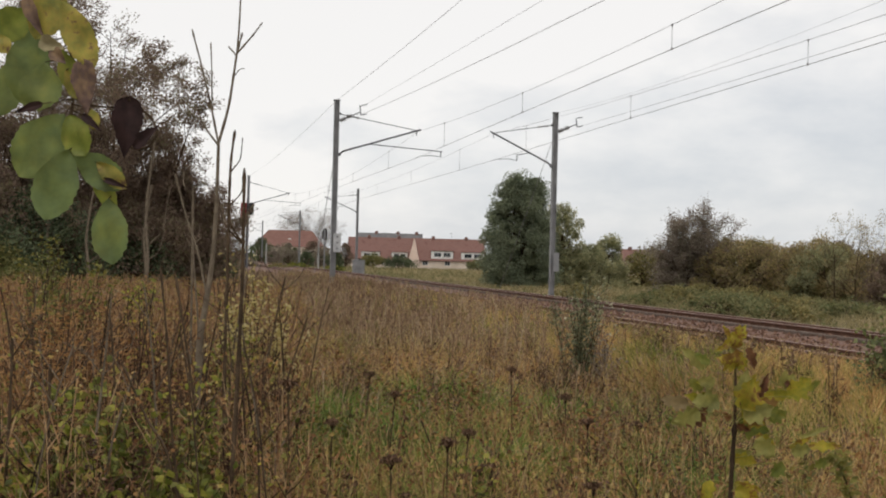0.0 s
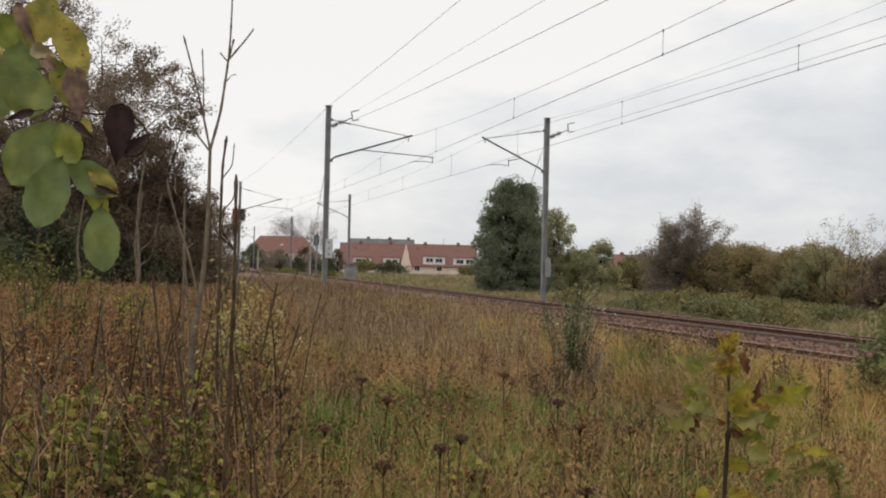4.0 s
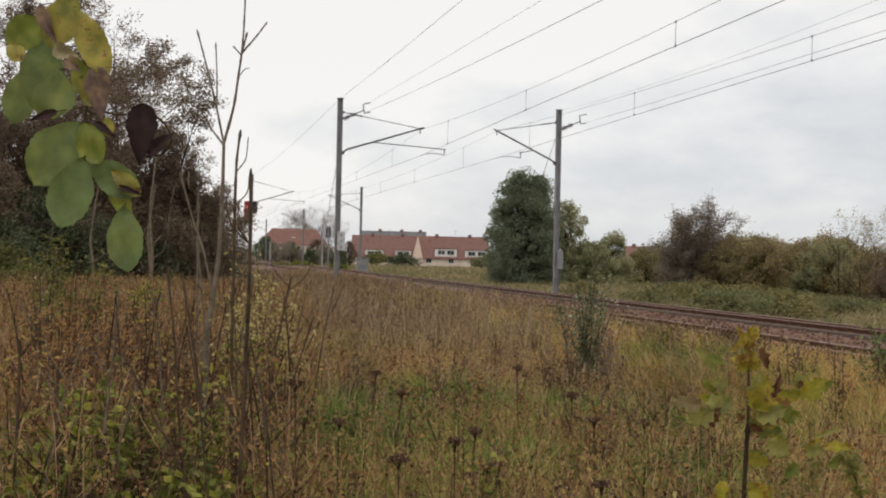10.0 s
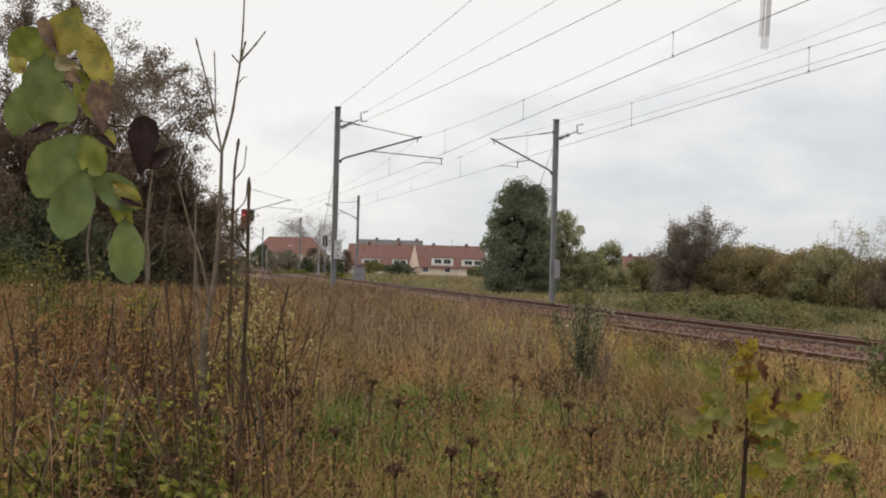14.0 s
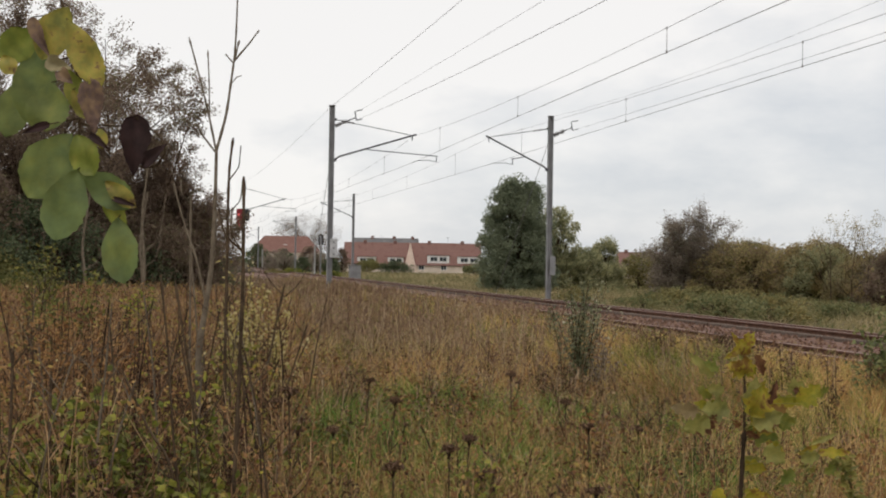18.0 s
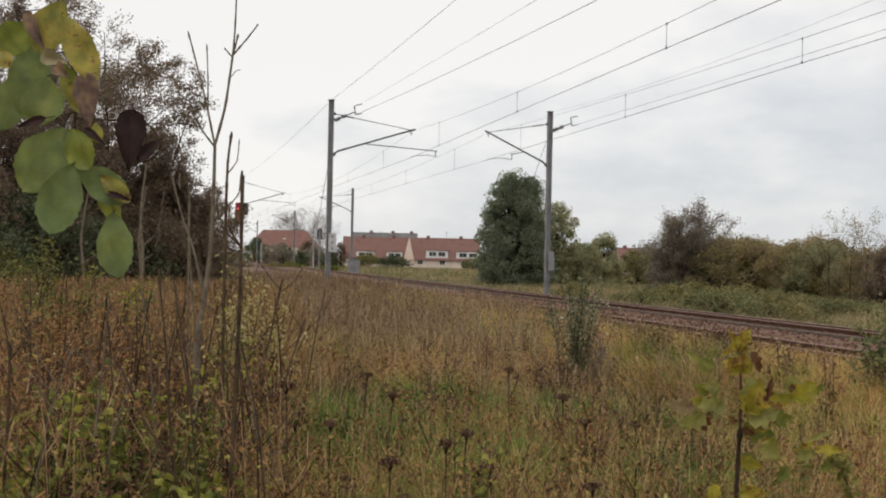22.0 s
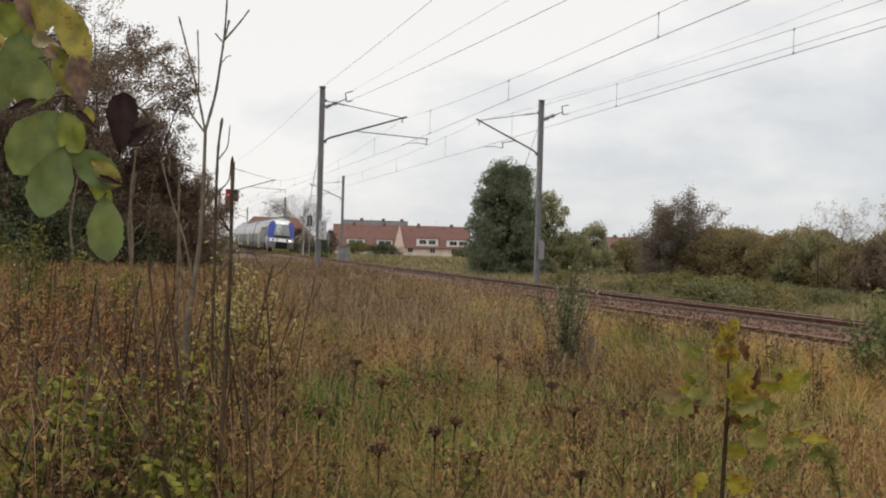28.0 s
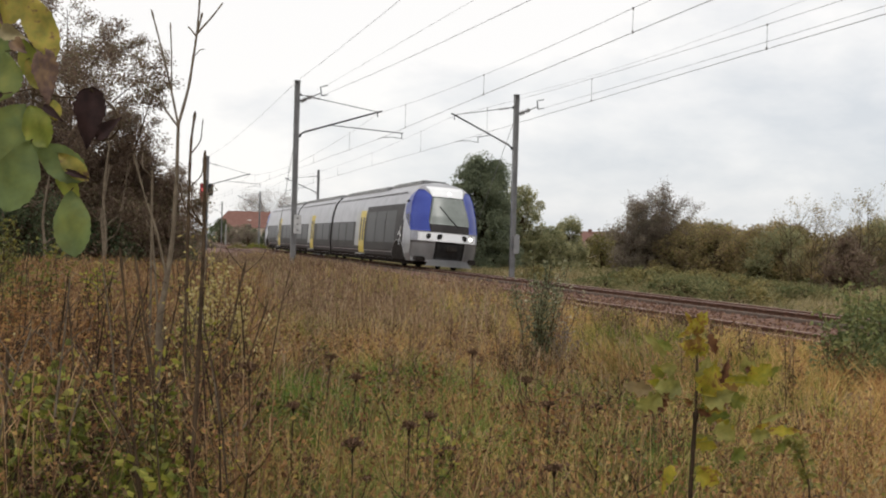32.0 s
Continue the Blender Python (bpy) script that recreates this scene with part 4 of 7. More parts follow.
def build_houses():
    terrace_house(-6.75, 240, 15.5, 5.45, 0.9, "terraced house with red-brown roof, cream gable and white dormers", [(4.3, 4.6, 1.0, 1.75), (10.6, 4.8, 0.9, 1.7)], gable=(-0.5, 1.9, 5.3))
    terrace_house(-20.5, 246, 14.5, 5.5, 1.0, "terraced house with red-brown roof behind garden shrubs", [(3.0, 4.0, 0.7, 1.6), (9.5, 3.4, 0.7, 1.6)])
    ob = empty("slate_house", pose(-20.0, 262, float(ground_z(-20.0, 262))))
    box_part("wall", (0, 0, 0), (15, 8, 4.0), M_RENDER, ob, "cream rendered wall")
    gabled_roof("roof", -0.2, 15.2, 0, 8, 4.0, 8.05, M_SLATE, ob, label="grey slate roof")
    for xc in (4.5, 9.5, 13.8):
        box_part("chimney", (xc - 0.35, 3.7, 7.6), (xc + 0.35, 4.3, 8.5), M_ROOF, ob, "short brick chimney")
    tagged(ob, "house with a grey slate roof behind the row", "house", "row of houses by the line")
    # a house with a hipped bright red roof
    x, y = -47.5, 300
    z = float(ground_z(x, y))
    ob = empty("hipped_house", pose(x, y, z))
    box_part("wall", (-1.6, 0.4, 0), (15.2, 9.6, 4.6), M_RENDER, ob, "grey-cream rendered wall")
    bm = bmesh.new()
    e = [bm.verts.new(p) for p in ((-2.2, 0, 4.6), (15.8, 0, 4.6), (15.8, 10, 4.6), (-2.2, 10, 4.6))]
    r = [bm.verts.new(p) for p in ((1.0, 5, 9.0), (12.6, 5, 9.0))]
    for f in ((e[0], e[1], r[1], r[0]), (e[1], e[2], r[1]), (e[2], e[3], r[0], r[1]), (e[3], e[0], r[0]), (e[3], e[2], e[1], e[0])):
        bm.faces.new(f)
    part("roof", bm, M_ROOF2, ob, "bright red hipped tile roof")
    for i in range(4):
        window(3.0 + i * 3.3, 2.2, 1.3, 1.4, 0.395, ob)
    box_part("skylight", (6.6, 2.2, 6.5), (7.5, 3.1, 6.75), M_WHITE, ob)
    tagged(ob, "detached house with a bright red hipped roof", "house", "row of houses by the line")
    # a far roof at the end of the hedges
    x, y = 32.5, 205
    ob = empty("far_house", pose(x, y, float(ground_z(x, y))))
    box_part("wall", (0, 0, 0), (8, 7, 2.2), M_RENDER, ob)
    gabled_roof("roof", -0.2, 8.2, 0, 7, 2.2, 4.9, M_ROOF, ob)
    box_part("chimney", (1.2, 3.2, 4.5), (1.8, 3.8, 5.3), M_ROOF, ob)
    tagged(ob, "distant low house with a brown tiled roof", "house")
    for x, y, h, sd, rx, mt, lb in ((-14, 228, 3.2, 91, 3.2, F_OLIVE, "light green garden shrub before the houses"), (-8.6, 226, 2.9, 92, 3.0, F_DARKGREEN, "dark green garden bush before the houses"), (-32, 232, 3.6, 93, 4.2, F_DARKGREEN, "dark green garden hedge bush"), (-22.5, 225, 2.8, 94, 3.0, F_DARKGREEN, "dark green garden bush by the cabinet"), (-24.5, 240, 4.3, 95, 3.0, F_GREYBUSH, "brown leafy bush in a garden"), (-42, 262, 5.6, 96, 4.0, F_DARKGREEN, "dark green garden tree"), (6.8, 222, 2.4, 97, 2.2, F_GREEN, "small green bush in a garden")):
        dense_tree("garden_bush", x, y, h, sd, rx, rx * 0.6, 2500, 0.28, mt, lb, 0.0, 30, 0.9, "bush")
    for x, y, h, sd, rx, mt, lb in ((-25.6, 190, 4.3, 201, 2.2, F_GREYBUSH, "thin grey-brown garden bush"), (-28.2, 196, 4.0, 202, 2.2, F_GREYBUSH, "thin grey-brown garden bush"), (-20.6, 192, 4.0, 203, 1.9, F_GREYBUSH, "thin grey-brown garden bush"), (-36.4, 230, 5.6, 204, 2.6, F_DARKGREEN, "dark green garden tree by the red roof"), (-22.1, 185, 2.9, 205, 1.5, F_DARKGREEN, "dark green garden bush by the line"), (-16.1, 190, 4.6, 206, 1.4, F_THICKET, "brown garden bush by the mast"), (-17.6, 188, 3.2, 207, 1.3, F_DARKGREEN, "dark green garden bush by the line"), (-38.5, 246, 4.4, 208, 2.6, F_THICKET, "brown garden bush by the line"), (-15.0, 118, 1.2, 209, 1.5, F_YELLOWGREEN, "yellow-green weeds beside the rails"), (-16.9, 117, 1.0, 210, 1.4, F_BRAMBLE, "dull weeds beside the rails"), (-10.6, 112, 1.1, 211, 1.0, F_YELLOWGREEN, "yellow-green weeds beside the rails"), (-18.8, 112, 1.5, 212, 1.5, F_GREYBUSH, "grey-brown weeds beside the rails"), (-21.0, 116, 2.2, 213, 1.5, F_THICKET, "brown bush beside the rails"), (-35.6, 224, 5.6, 214, 2.4, F_DARKGREEN, "dark green garden tree before the red roof"), (-27.0, 200, 4.6, 215, 2.4, F_DARKGREEN, "dark green garden bush before the red roof"), (-23.3, 205, 5.2, 216, 1.8, F_THICKET, "brown garden bush beside the mast")):
        dense_tree("garden_bush", x, y, h, sd, rx, rx * 0.6, 2600, 0.20 if y > 150 else 0.13, mt, lb, 0.0, 34, 0.55 if y > 150 else 0.35, "bush")
    for x, h, sd in ((-40.8, 12.2, 98), (-38.2, 14.3, 198), (-35.2, 13.6, 199), (-32.8, 11.6, 200)):
        branchy_tree("bare_tree", x, 318, h, sd, 3600, 0.18, F_THICKET, M_TWIG, "round-headed bare tree behind the red-roofed house", (0, 0), 0.16, 13, 0.95, 0.3, reach=0.62, haze=2.6)
    for x, y, h in ((-23.1, 150.0, 3.2), (-11.93, 110.0, 3.2)):
        ob = empty("garden_post", pose(x, y, float(ground_z(x, y))))
        tube_part("post", [(0, 0, 0), (0, 0, h)], 0.09, M_CONCRETE, ob)
        box_part("cap", (-0.11, -0.11, h), (0.11, 0.11, h + 0.08), M_CONCRETE, ob)
        tagged(ob, "pale concrete post beyond the rails", "post")
    rng = random.Random(8)
    for i in range(16):
        x = 28 + i * 6.5 + rng.uniform(-2, 2)
        dense_tree("distant_tree", x, 210 + rng.uniform(-15, 30), 5.9 + rng.uniform(-0.9, 1.6) + 0.06 * i, 110 + i, 4.0, 3.5, 2600, 0.36, (F_HEDGE, F_GREYBUSH, F_GREYBUSH)[i % 3], "distant autumn tree on the skyline", 0.0, 30, 1.1)


# ---------------- the railcar ----------------
M_SILVER = surface("silver_grey_coach_paint", (0.20, 0.20, 0.225), (0.33, 0.33, 0.36), 1.6, 0.28, 0.45, 0.05, 9, spec=0.5)
M_COACHDARK = surface("dark_grey_coach_paint", (0.034, 0.031, 0.031), (0.056, 0.051, 0.050), 0.9, 0.42, 0.0, 0.02, 8, spec=0.04)
M_BLUE = surface("blue_coach_paint", (0.034, 0.052, 0.27), (0.05, 0.078, 0.34), 1.2, 0.35, 0.0, 0.02, 25, spec=0.25)
M_DEEPBLUE = surface("deep_blue_tinted_glass", (0.010, 0.014, 0.075), (0.016, 0.022, 0.10), 2, 0.25, 0.0, 0, 25, spec=0.06)
M_COACHWHITE = surface("white_coach_paint", (0.72, 0.73, 0.75), (0.82, 0.83, 0.84), 1.0, 0.35, 0.0, 0.02, 25, spec=0.5)
M_DOORYELLOW = surface("yellow_door_paint", (0.52, 0.39, 0.06), (0.64, 0.50, 0.10), 2, 0.4, 0.0, 0.03, 25)
M_PANEL = surface("pale_grey_door_panel", (0.30, 0.30, 0.30), (0.40, 0.40, 0.39), 2, 0.4, 0.1, 0.03, 25)
M_UNDER = surface("grimy_underframe", (0.018, 0.016, 0.015), (0.045, 0.04, 0.036), 4, 0.9, 0.0, 0.3, 40, spec=0.03)
M_ROOFGREY = surface("dusty_roof_gear", (0.17, 0.17, 0.175), (0.30, 0.30, 0.30), 3, 0.6, 0.2, 0.2, 30)
M_LOWERGREY = surface("mid_grey_cab_skirt", (0.19, 0.19, 0.195), (0.27, 0.27, 0.275), 1.5, 0.36, 0.2, 0.03, 25, spec=0.4)
M_COACHGLASS = surface("tinted_coach_glass", (0.026, 0.025, 0.026), (0.042, 0.040, 0.040), 0.9, 0.3, 0.0, 0.0, 8, spec=0.05)
M_SCREEN = surface("green_tinted_windscreen", (0.15, 0.17, 0.155), (0.22, 0.24, 0.225), 1.2, 0.28, 0.0, 0.0, 8, spec=0.5)
M_LAMPON = glow("lit_headlamp", (1.0, 0.97, 0.9), 3.0)

RING_Z = np.array([0.28, 0.6, 1.1, 1.7, 2.2, 2.7, 3.05, 3.3, 3.5, 3.64, 3.72, 3.75])
RING_X = np.array([1.34, 1.42, 1.45, 1.45, 1.43, 1.37, 1.27, 1.13, 0.92, 0.62, 0.28, 0.0])
NOSE_Z = np.array([0.28, 0.9, 1.2, 1.55, 2.2, 3.0, 3.35, 3.55, 3.66, 3.75])
NOSE_Y = np.array([0.30, 0.06, 0.0, 0.10, 0.42, 0.98, 1.36, 1.85, 2.35, 3.1])


def half_width(z):
    return np.interp(z, RING_Z, RING_X)


def nose(x, z):
    return np.interp(z, NOSE_Z, NOSE_Y) + 0.36 * x * x + 0.10 * x ** 4


def grid_vf(P):
    n, k, _ = P.shape
    a = np.arange(n - 1)[:, None] * k + np.arange(k - 1)[None]
    return P.reshape(-1, 3), np.stack([a, a + 1, a + k + 1, a + k], -1).reshape(-1, 4)


def front_patch(name, z0, z1, xl, xr, mat, parent, label="", proud=0.012, n=9, k=9):
    """A panel lying on the nose between two edges, given as functions of height."""
    z = np.linspace(z0, z1, n)
    P = np.zeros((n, k, 3))
    for i, zz in enumerate(z):
        x = np.linspace(xl(zz), xr(zz), k)
        P[i, :, 0], P[i, :, 2] = x, zz
        P[i, :, 1] = nose(x, zz) - proud
    V, F = grid_vf(P)
    Q = P.copy()
    Q[..., 1] += proud + 0.02
    V2, F2 = grid_vf(Q)
    rim = np.concatenate([np.arange(k), np.arange(1, n) * k + k - 1, (n - 1) * k + np.arange(k - 2, -1, -1), np.arange(n - 2, 0, -1) * k])
    m = n * k
    nx = np.roll(rim, -1)
    F3 = np.stack([rim, nx, nx + m, rim + m], -1)
    ob = mesh_ob(name, np.concatenate([V, V2]), np.concatenate([F, F3]), mat, parent, label)
    ob.data.polygons.foreach_set("use_smooth", np.arange(len(F) + len(F3)) < len(F))
    return ob


def side_patch(name, side, y0, y1, z0, z1, mat, parent, label="", proud=0.01, n=8, k=5):
    """A panel lying on a coach side; y0 and y1 may be functions of height."""
    z = np.linspace(z0, z1, n)
    f0 = y0 if callable(y0) else (lambda q: y0)
    f1 = y1 if callable(y1) else (lambda q: y1)
    P = np.zeros((n, k, 3))
    for i, zz in enumerate(z):
        P[i, :, 0] = side * (half_width(zz) + proud)
        P[i, :, 1] = np.linspace(f0(zz), f1(zz), k)
        P[i, :, 2] = zz
    V, F = grid_vf(P)
    V2 = V.copy()
    V2[:, 0] -= side * (proud + 0.02)
    rim = np.concatenate([np.arange(k), np.arange(1, n) * k + k - 1, (n - 1) * k + np.arange(k - 2, -1, -1), np.arange(n - 2, 0, -1) * k])
    nx = np.roll(rim, -1)
    return mesh_ob(name, np.concatenate([V, V2]), np.concatenate([F, np.stack([rim, nx, nx + n * k, rim + n * k], -1)]), mat, parent, label)


def disc(name, c, r, depth, mat, parent, axis=1, seg=18, label=""):
    c = np.array(c, float)
    d = np.zeros(3)
    d[axis] = 1
    V, F = tubes(np.array([[c - d * depth * 0.5, c - d * depth * 0.49, c + d * depth * 0.49, c + d * depth * 0.5]]), np.array([[0.002, r, r, 0.002]]), seg)
    return mesh_ob(name, V, F, mat, parent, label)


def bogie(y, parent):
    b = box_part("bogie", (-0.95, y - 1.7, 0.42), (0.95, y + 1.7, 0.72), M_UNDER, parent, "grimy dark bogie", 0.06)
    for sx in (-1, 1):
        box_part("side_frame", (sx * 1.02 - 0.09, y - 1.8, 0.46), (sx * 1.02 + 0.09, y + 1.8, 0.74), M_UNDER, b, bevel=0.04)
        for dy in (-1.3, 1.3):
            disc("wheel", (sx * 0.78, y + dy, 0.43), 0.43, 0.13, M_UNDER, b, axis=0, seg=24)
            disc("axle_box", (sx * 1.16, y + dy, 0.46), 0.15, 0.12, M_ROOFGREY, b, axis=0)
            tube_part("spring", [(sx * 1.16, y + dy * 0.6, 0.5), (sx * 1.16, y + dy * 0.6, 0.85)], 0.09, M_UNDER, b)


def door_set(side, y, parent):
    side_patch("door_panel", side, y + 0.68, y + 1.75, 0.78, 2.5, M_PANEL, parent, "pale grey sliding door pocket", 0.010)
    for a, b in ((-0.66, -0.01), (0.01, 0.66)):
        d = side_patch("door", side, y + a, y + b, 0.45, 2.55, M_DOORYELLOW, parent, "yellow sliding door leaf", 0.016)
        side_patch("door_window", side, y + (a + b) / 2 - 0.15, y + (a + b) / 2 + 0.15, 1.05, 2.2, M_COACHGLASS, d, proud=0.022)
    box_part("step", (min(side * 1.36, side * 1.58), y - 0.7, 0.36), (max(side * 1.36, side * 1.58), y + 0.7, 0.42), M_PANEL, parent, "pale fold-out step", 0.01)


def coach(length, cab, flip, doors, windows, tall=None):
    """One coach from its nose end (or joint) at y = 0 to y = length; flip turns a tail coach round."""
    ob = empty("railcar_coach")
    Y = (lambda q: length - q) if flip else (lambda q: q)
    L = length
    rz, rx = np.concatenate([RING_Z, RING_Z[-2::-1]]), np.concatenate([-RING_X, RING_X[-2::-1]])
    stations = [0.0, 0.05, 0.3, 0.6, 0.97, 1.0]
    P = np.zeros((len(stations), len(rz), 3))
    for i, t in enumerate(stations):
        sc = 0.985 if i == len(stations) - 1 else 1.0
        y0 = nose(rx, rz) if cab else np.full(len(rz), 0.12)
        P[i, :, 0], P[i, :, 2] = rx * sc, rz
        P[i, :, 1] = Y(y0 + (L - 0.12 - y0) * t)
    V, F = grid_vf(P)
    body = mesh_ob("body", V, F, M_SILVER, ob, "silver-grey coach shell", smooth=True)
    # end walls, floor and the gear hung below it
    box_part("underfloor_gear", (-1.22, min(Y(1.9 if cab else 0.3), Y(L - 0.3)), 0.13), (1.22, max(Y(1.9 if cab else 0.3), Y(L - 0.3)), 0.36), M_UNDER, ob, "grimy black underfloor gear", 0.04)
    box_part("floor_pan", (-1.3, min(Y(0.6), Y(L - 0.2)), 0.30), (1.3, max(Y(0.6), Y(L - 0.2)), 0.5), M_UNDER, ob, bevel=0.03)
    for e in ([L - 0.13] if cab else [0.14, L - 0.13]):
        bm = bmesh.new()
        bm.faces.new([bm.verts.new((x * 0.98, Y(e), z)) for x, z in zip(rx, rz)])
        part("end_wall", bm, M_COACHDARK, ob)
    y_hi = L - 0.1 if cab else L - 0.14
    y_lo = 2.7 if cab else 0.14
    for side in (-1, 1):
        lo, hi = sorted((Y(y_lo), Y(y_hi)))
        band = side_patch("lower_band", side, lo, hi, 0.42, 2.02, M_COACHDARK, ob, "dark grey lower body side", 0.006, k=14)
        side_patch("skirt", side, lo, hi, 0.29, 0.42, M_UNDER, ob, "grimy dark skirt", 0.008, 3, 14)
        if tall:
            a, b = sorted((Y(tall[0]), Y(tall[1])))
            side_patch("tall_panel", side, a, b, 2.02, 2.72, M_COACHDARK, ob, "dark grey upper panel behind the cab", 0.006, 5, 6)
        for y, w, z0, z1 in windows:
            a, b = sorted((Y(y), Y(y + w)))
            side_patch("window", side, a, b, z0, z1, M_COACHGLASS, ob, "dark tinted side window", 0.014, 5, 4)
        for y in doors:
            door_set(side, Y(y), ob)
        a, b = sorted((Y(3.4 if cab else 0.5), Y(L - 0.6)))
        tube_part("roof_gutter", [(side * 1.2, a, 3.24), (side * 1.2, b, 3.24)], 0.02, M_ROOFGREY, ob, sides=5)
    # roof gear: ribbed casings with grilles
    y = 3.4 if cab else 0.9
    rr = random.Random(int(length * 7) + flip)
    while y < L - 1.6:
        w = min(5.4 if cab and y < 4 else rr.choice((1.4, 2.0, 2.6)), L - 0.5 - y)
        a, b = sorted((Y(y), Y(y + w)))
        h = 3.84 if cab and y < 4 else 3.74
        wide = 0.62 if cab and y < 4 else 0.86
        g = box_part("roof_casing", (-wide, a, 3.40), (wide, b, h), M_ROOFGREY, ob, "dusty grey roof equipment casing", 0.10)
        n = int(w / 0.45)
        for j in range(n):
            q = a + (b - a) * (j + 0.5) / n
            box_part("grille_rib", (-wide - 0.04, q - 0.05, 3.42), (wide + 0.04, q + 0.05, h - 0.05), M_PANEL, g)
        y += w + rr.uniform(0.1, 0.25)
    if not flip:
        a, b = sorted((Y(L - 0.13), Y(L + 0.16)))
        box_part("gangway_bellows", (-1.05, a, 0.6), (1.05, b, 3.5), M_BLACK, ob, "black folding gangway bellows", 0.05)
    if cab:
        build_cab(ob, Y, flip)
    return ob


def build_cab(ob, Y, flip):
    """The nose: screen, blue cheeks, white visor and lamp band, coupler and deflector."""
    hw = lambda z: float(half_width(z))
    pieces = []
    z = np.linspace(0.28, 3.74, 30)
    P = np.zeros((30, 17, 3))
    for i, zz in enumerate(z):
        x = np.linspace(-hw(zz), hw(zz), 17)
        P[i, :, 0], P[i, :, 1], P[i, :, 2] = x, nose(x, zz), zz
    V, F = grid_vf(P)
    pieces.append(mesh_ob("nose_shell", V, F, M_SILVER, ob, "rounded silver-grey nose", smooth=True))
    sw = lambda zz: float(np.interp(zz, (1.5, 2.0, 3.05), (0.80, 0.86, 0.66)))
    pieces.append(front_patch("windscreen", 1.86, 3.02, lambda q: -sw(q), lambda q: sw(q), M_SCREEN, ob, "large sloping tinted windscreen", 0.034, 24, 17))
    pieces.append(front_patch("screen_surround", 1.52, 1.87, lambda q: -sw(q), lambda q: sw(q), M_COACHDARK, ob, "black panel under the windscreen", 0.032, 9, 17))
    for side in (-1, 1):
        lo = lambda q, s=side: s * (sw(q) + 0.012) if q < 3.05 else s * (0.66 + (q - 3.05) * 0.9)
        hi = lambda q, s=side: s * hw(q) * 0.999
        pieces.append(front_patch("blue_cheek", 1.56, 3.33, (lo if side > 0 else hi), (hi if side > 0 else lo), M_BLUE, ob, "glossy blue cab cheek", 0.028, 24))
        ye = lambda q: float(nose(hw(q), q)) - 0.03
        back = lambda q: float(nose(hw(q), q)) + float(np.interp(q, (1.56, 1.8, 2.1, 2.4, 2.9, 3.33), (0.03, 0.36, 0.82, 0.98, 0.78, 0.06)))
        pieces.append(side_patch("blue_flank", side, ye, back, 1.56, 3.33, M_BLUE, ob, "glossy blue cab flank", 0.012, 14))
        pieces.append(side_patch("cab_side_window", side, lambda q: ye(q) + 0.10, lambda q: back(q) - 0.06, 1.72, 2.28, M_DEEPBLUE, ob, "deep blue tinted cab side window", 0.02))
        lo2 = lambda q, s=side: s * 0.63
        hi2 = lambda q, s=side: s * hw(q) * 0.998
        pieces.append(front_patch("lower_nose", 0.30, 1.14, (lo2 if side > 0 else hi2), (hi2 if side > 0 else lo2), M_LOWERGREY, ob, "mid-grey lower nose panel", 0.02))
        pieces.append(side_patch("cab_skirt", side, lambda q: float(nose(hw(q), q)) - 0.02, lambda q: 2.69, 0.30, 0.98, M_LOWERGREY, ob, "mid-grey cab skirt", 0.008))
        arch = lambda q: 1.25 * math.sqrt(max(0.02, 1 - ((q - 0.28) / 0.86) ** 2))
        pieces.append(side_patch("bogie_arch", side, lambda q: 3.45 - arch(q), lambda q: 3.45 + arch(q), 0.28, 1.12, M_UNDER, ob, "dark wheel arch over the bogie", 0.02, 14))
        rim = [(side * (hw(q) + 0.02), 3.45 + s * arch(q), q) for s, qs in ((-1, np.linspace(0.4, 1.12, 9)), (1, np.linspace(1.12, 0.4, 9))) for q in qs]
        pieces.append(tube_part("arch_rim", rim, 0.018, M_LOWERGREY, ob, "grey wheel arch rim", 5))
        box = box_part("mirror_pod", (side * 1.46 - 0.05, 1.9, 2.75), (side * 1.46 + 0.05, 2.25, 2.85), M_BLACK, ob, "black camera pod", 0.03)
        pieces.append(box)
        # a pale scrolled motif on the flank, drawn as plain strokes
        for j, (ya, za, yb, zb) in enumerate(((3.05, 1.75, 3.2, 1.45), (3.2, 1.45, 3.0, 1.3), (3.0, 1.3, 3.25, 1.1), (3.25, 1.1, 3.2, 0.9), (3.3, 1.5, 3.5, 1.35))):
            pieces.append(tube_part("motif_stroke", [(side * (hw(za) + 0.012), ya, za), (side * (hw(zb) + 0.012), yb, zb)], 0.03, M_COACHWHITE, ob, "white painted stroke", 5))
    pieces.append(front_patch("visor", 3.04, 3.50, lambda q: -(0.66 + (q - 3.04) * 0.35), lambda q: 0.66 + (q - 3.04) * 0.35, M_COACHWHITE, ob, "white visor above the windscreen", 0.03, 14, 13))
    pieces.append(front_patch("lamp_band", 1.16, 1.53, lambda q: -1.24, lambda q: 1.24, M_COACHWHITE, ob, "white band carrying the headlamps", 0.045, 9, 17))
    pieces.append(front_patch("coupler_recess", 0.42, 1.14, lambda q: -0.62, lambda q: 0.62, M_BLACK, ob, "black coupler recess", 0.016))
    for x, on in ((-0.88, False), (-0.48, False), (0.55, False), (0.90, True)):
        y = float(nose(x, 1.34)) - 0.05
        pieces.append(disc("headlamp_bezel", (x, y, 1.34), 0.125, 0.03, M_BLACK, ob, label="round dark headlamp bezel"))
        pieces.append(disc("headlamp", (x, y - 0.03, 1.34), 0.075, 0.03, M_LAMPON if on else M_COACHGLASS, ob, label="lit white headlamp" if on else "unlit glass headlamp"))
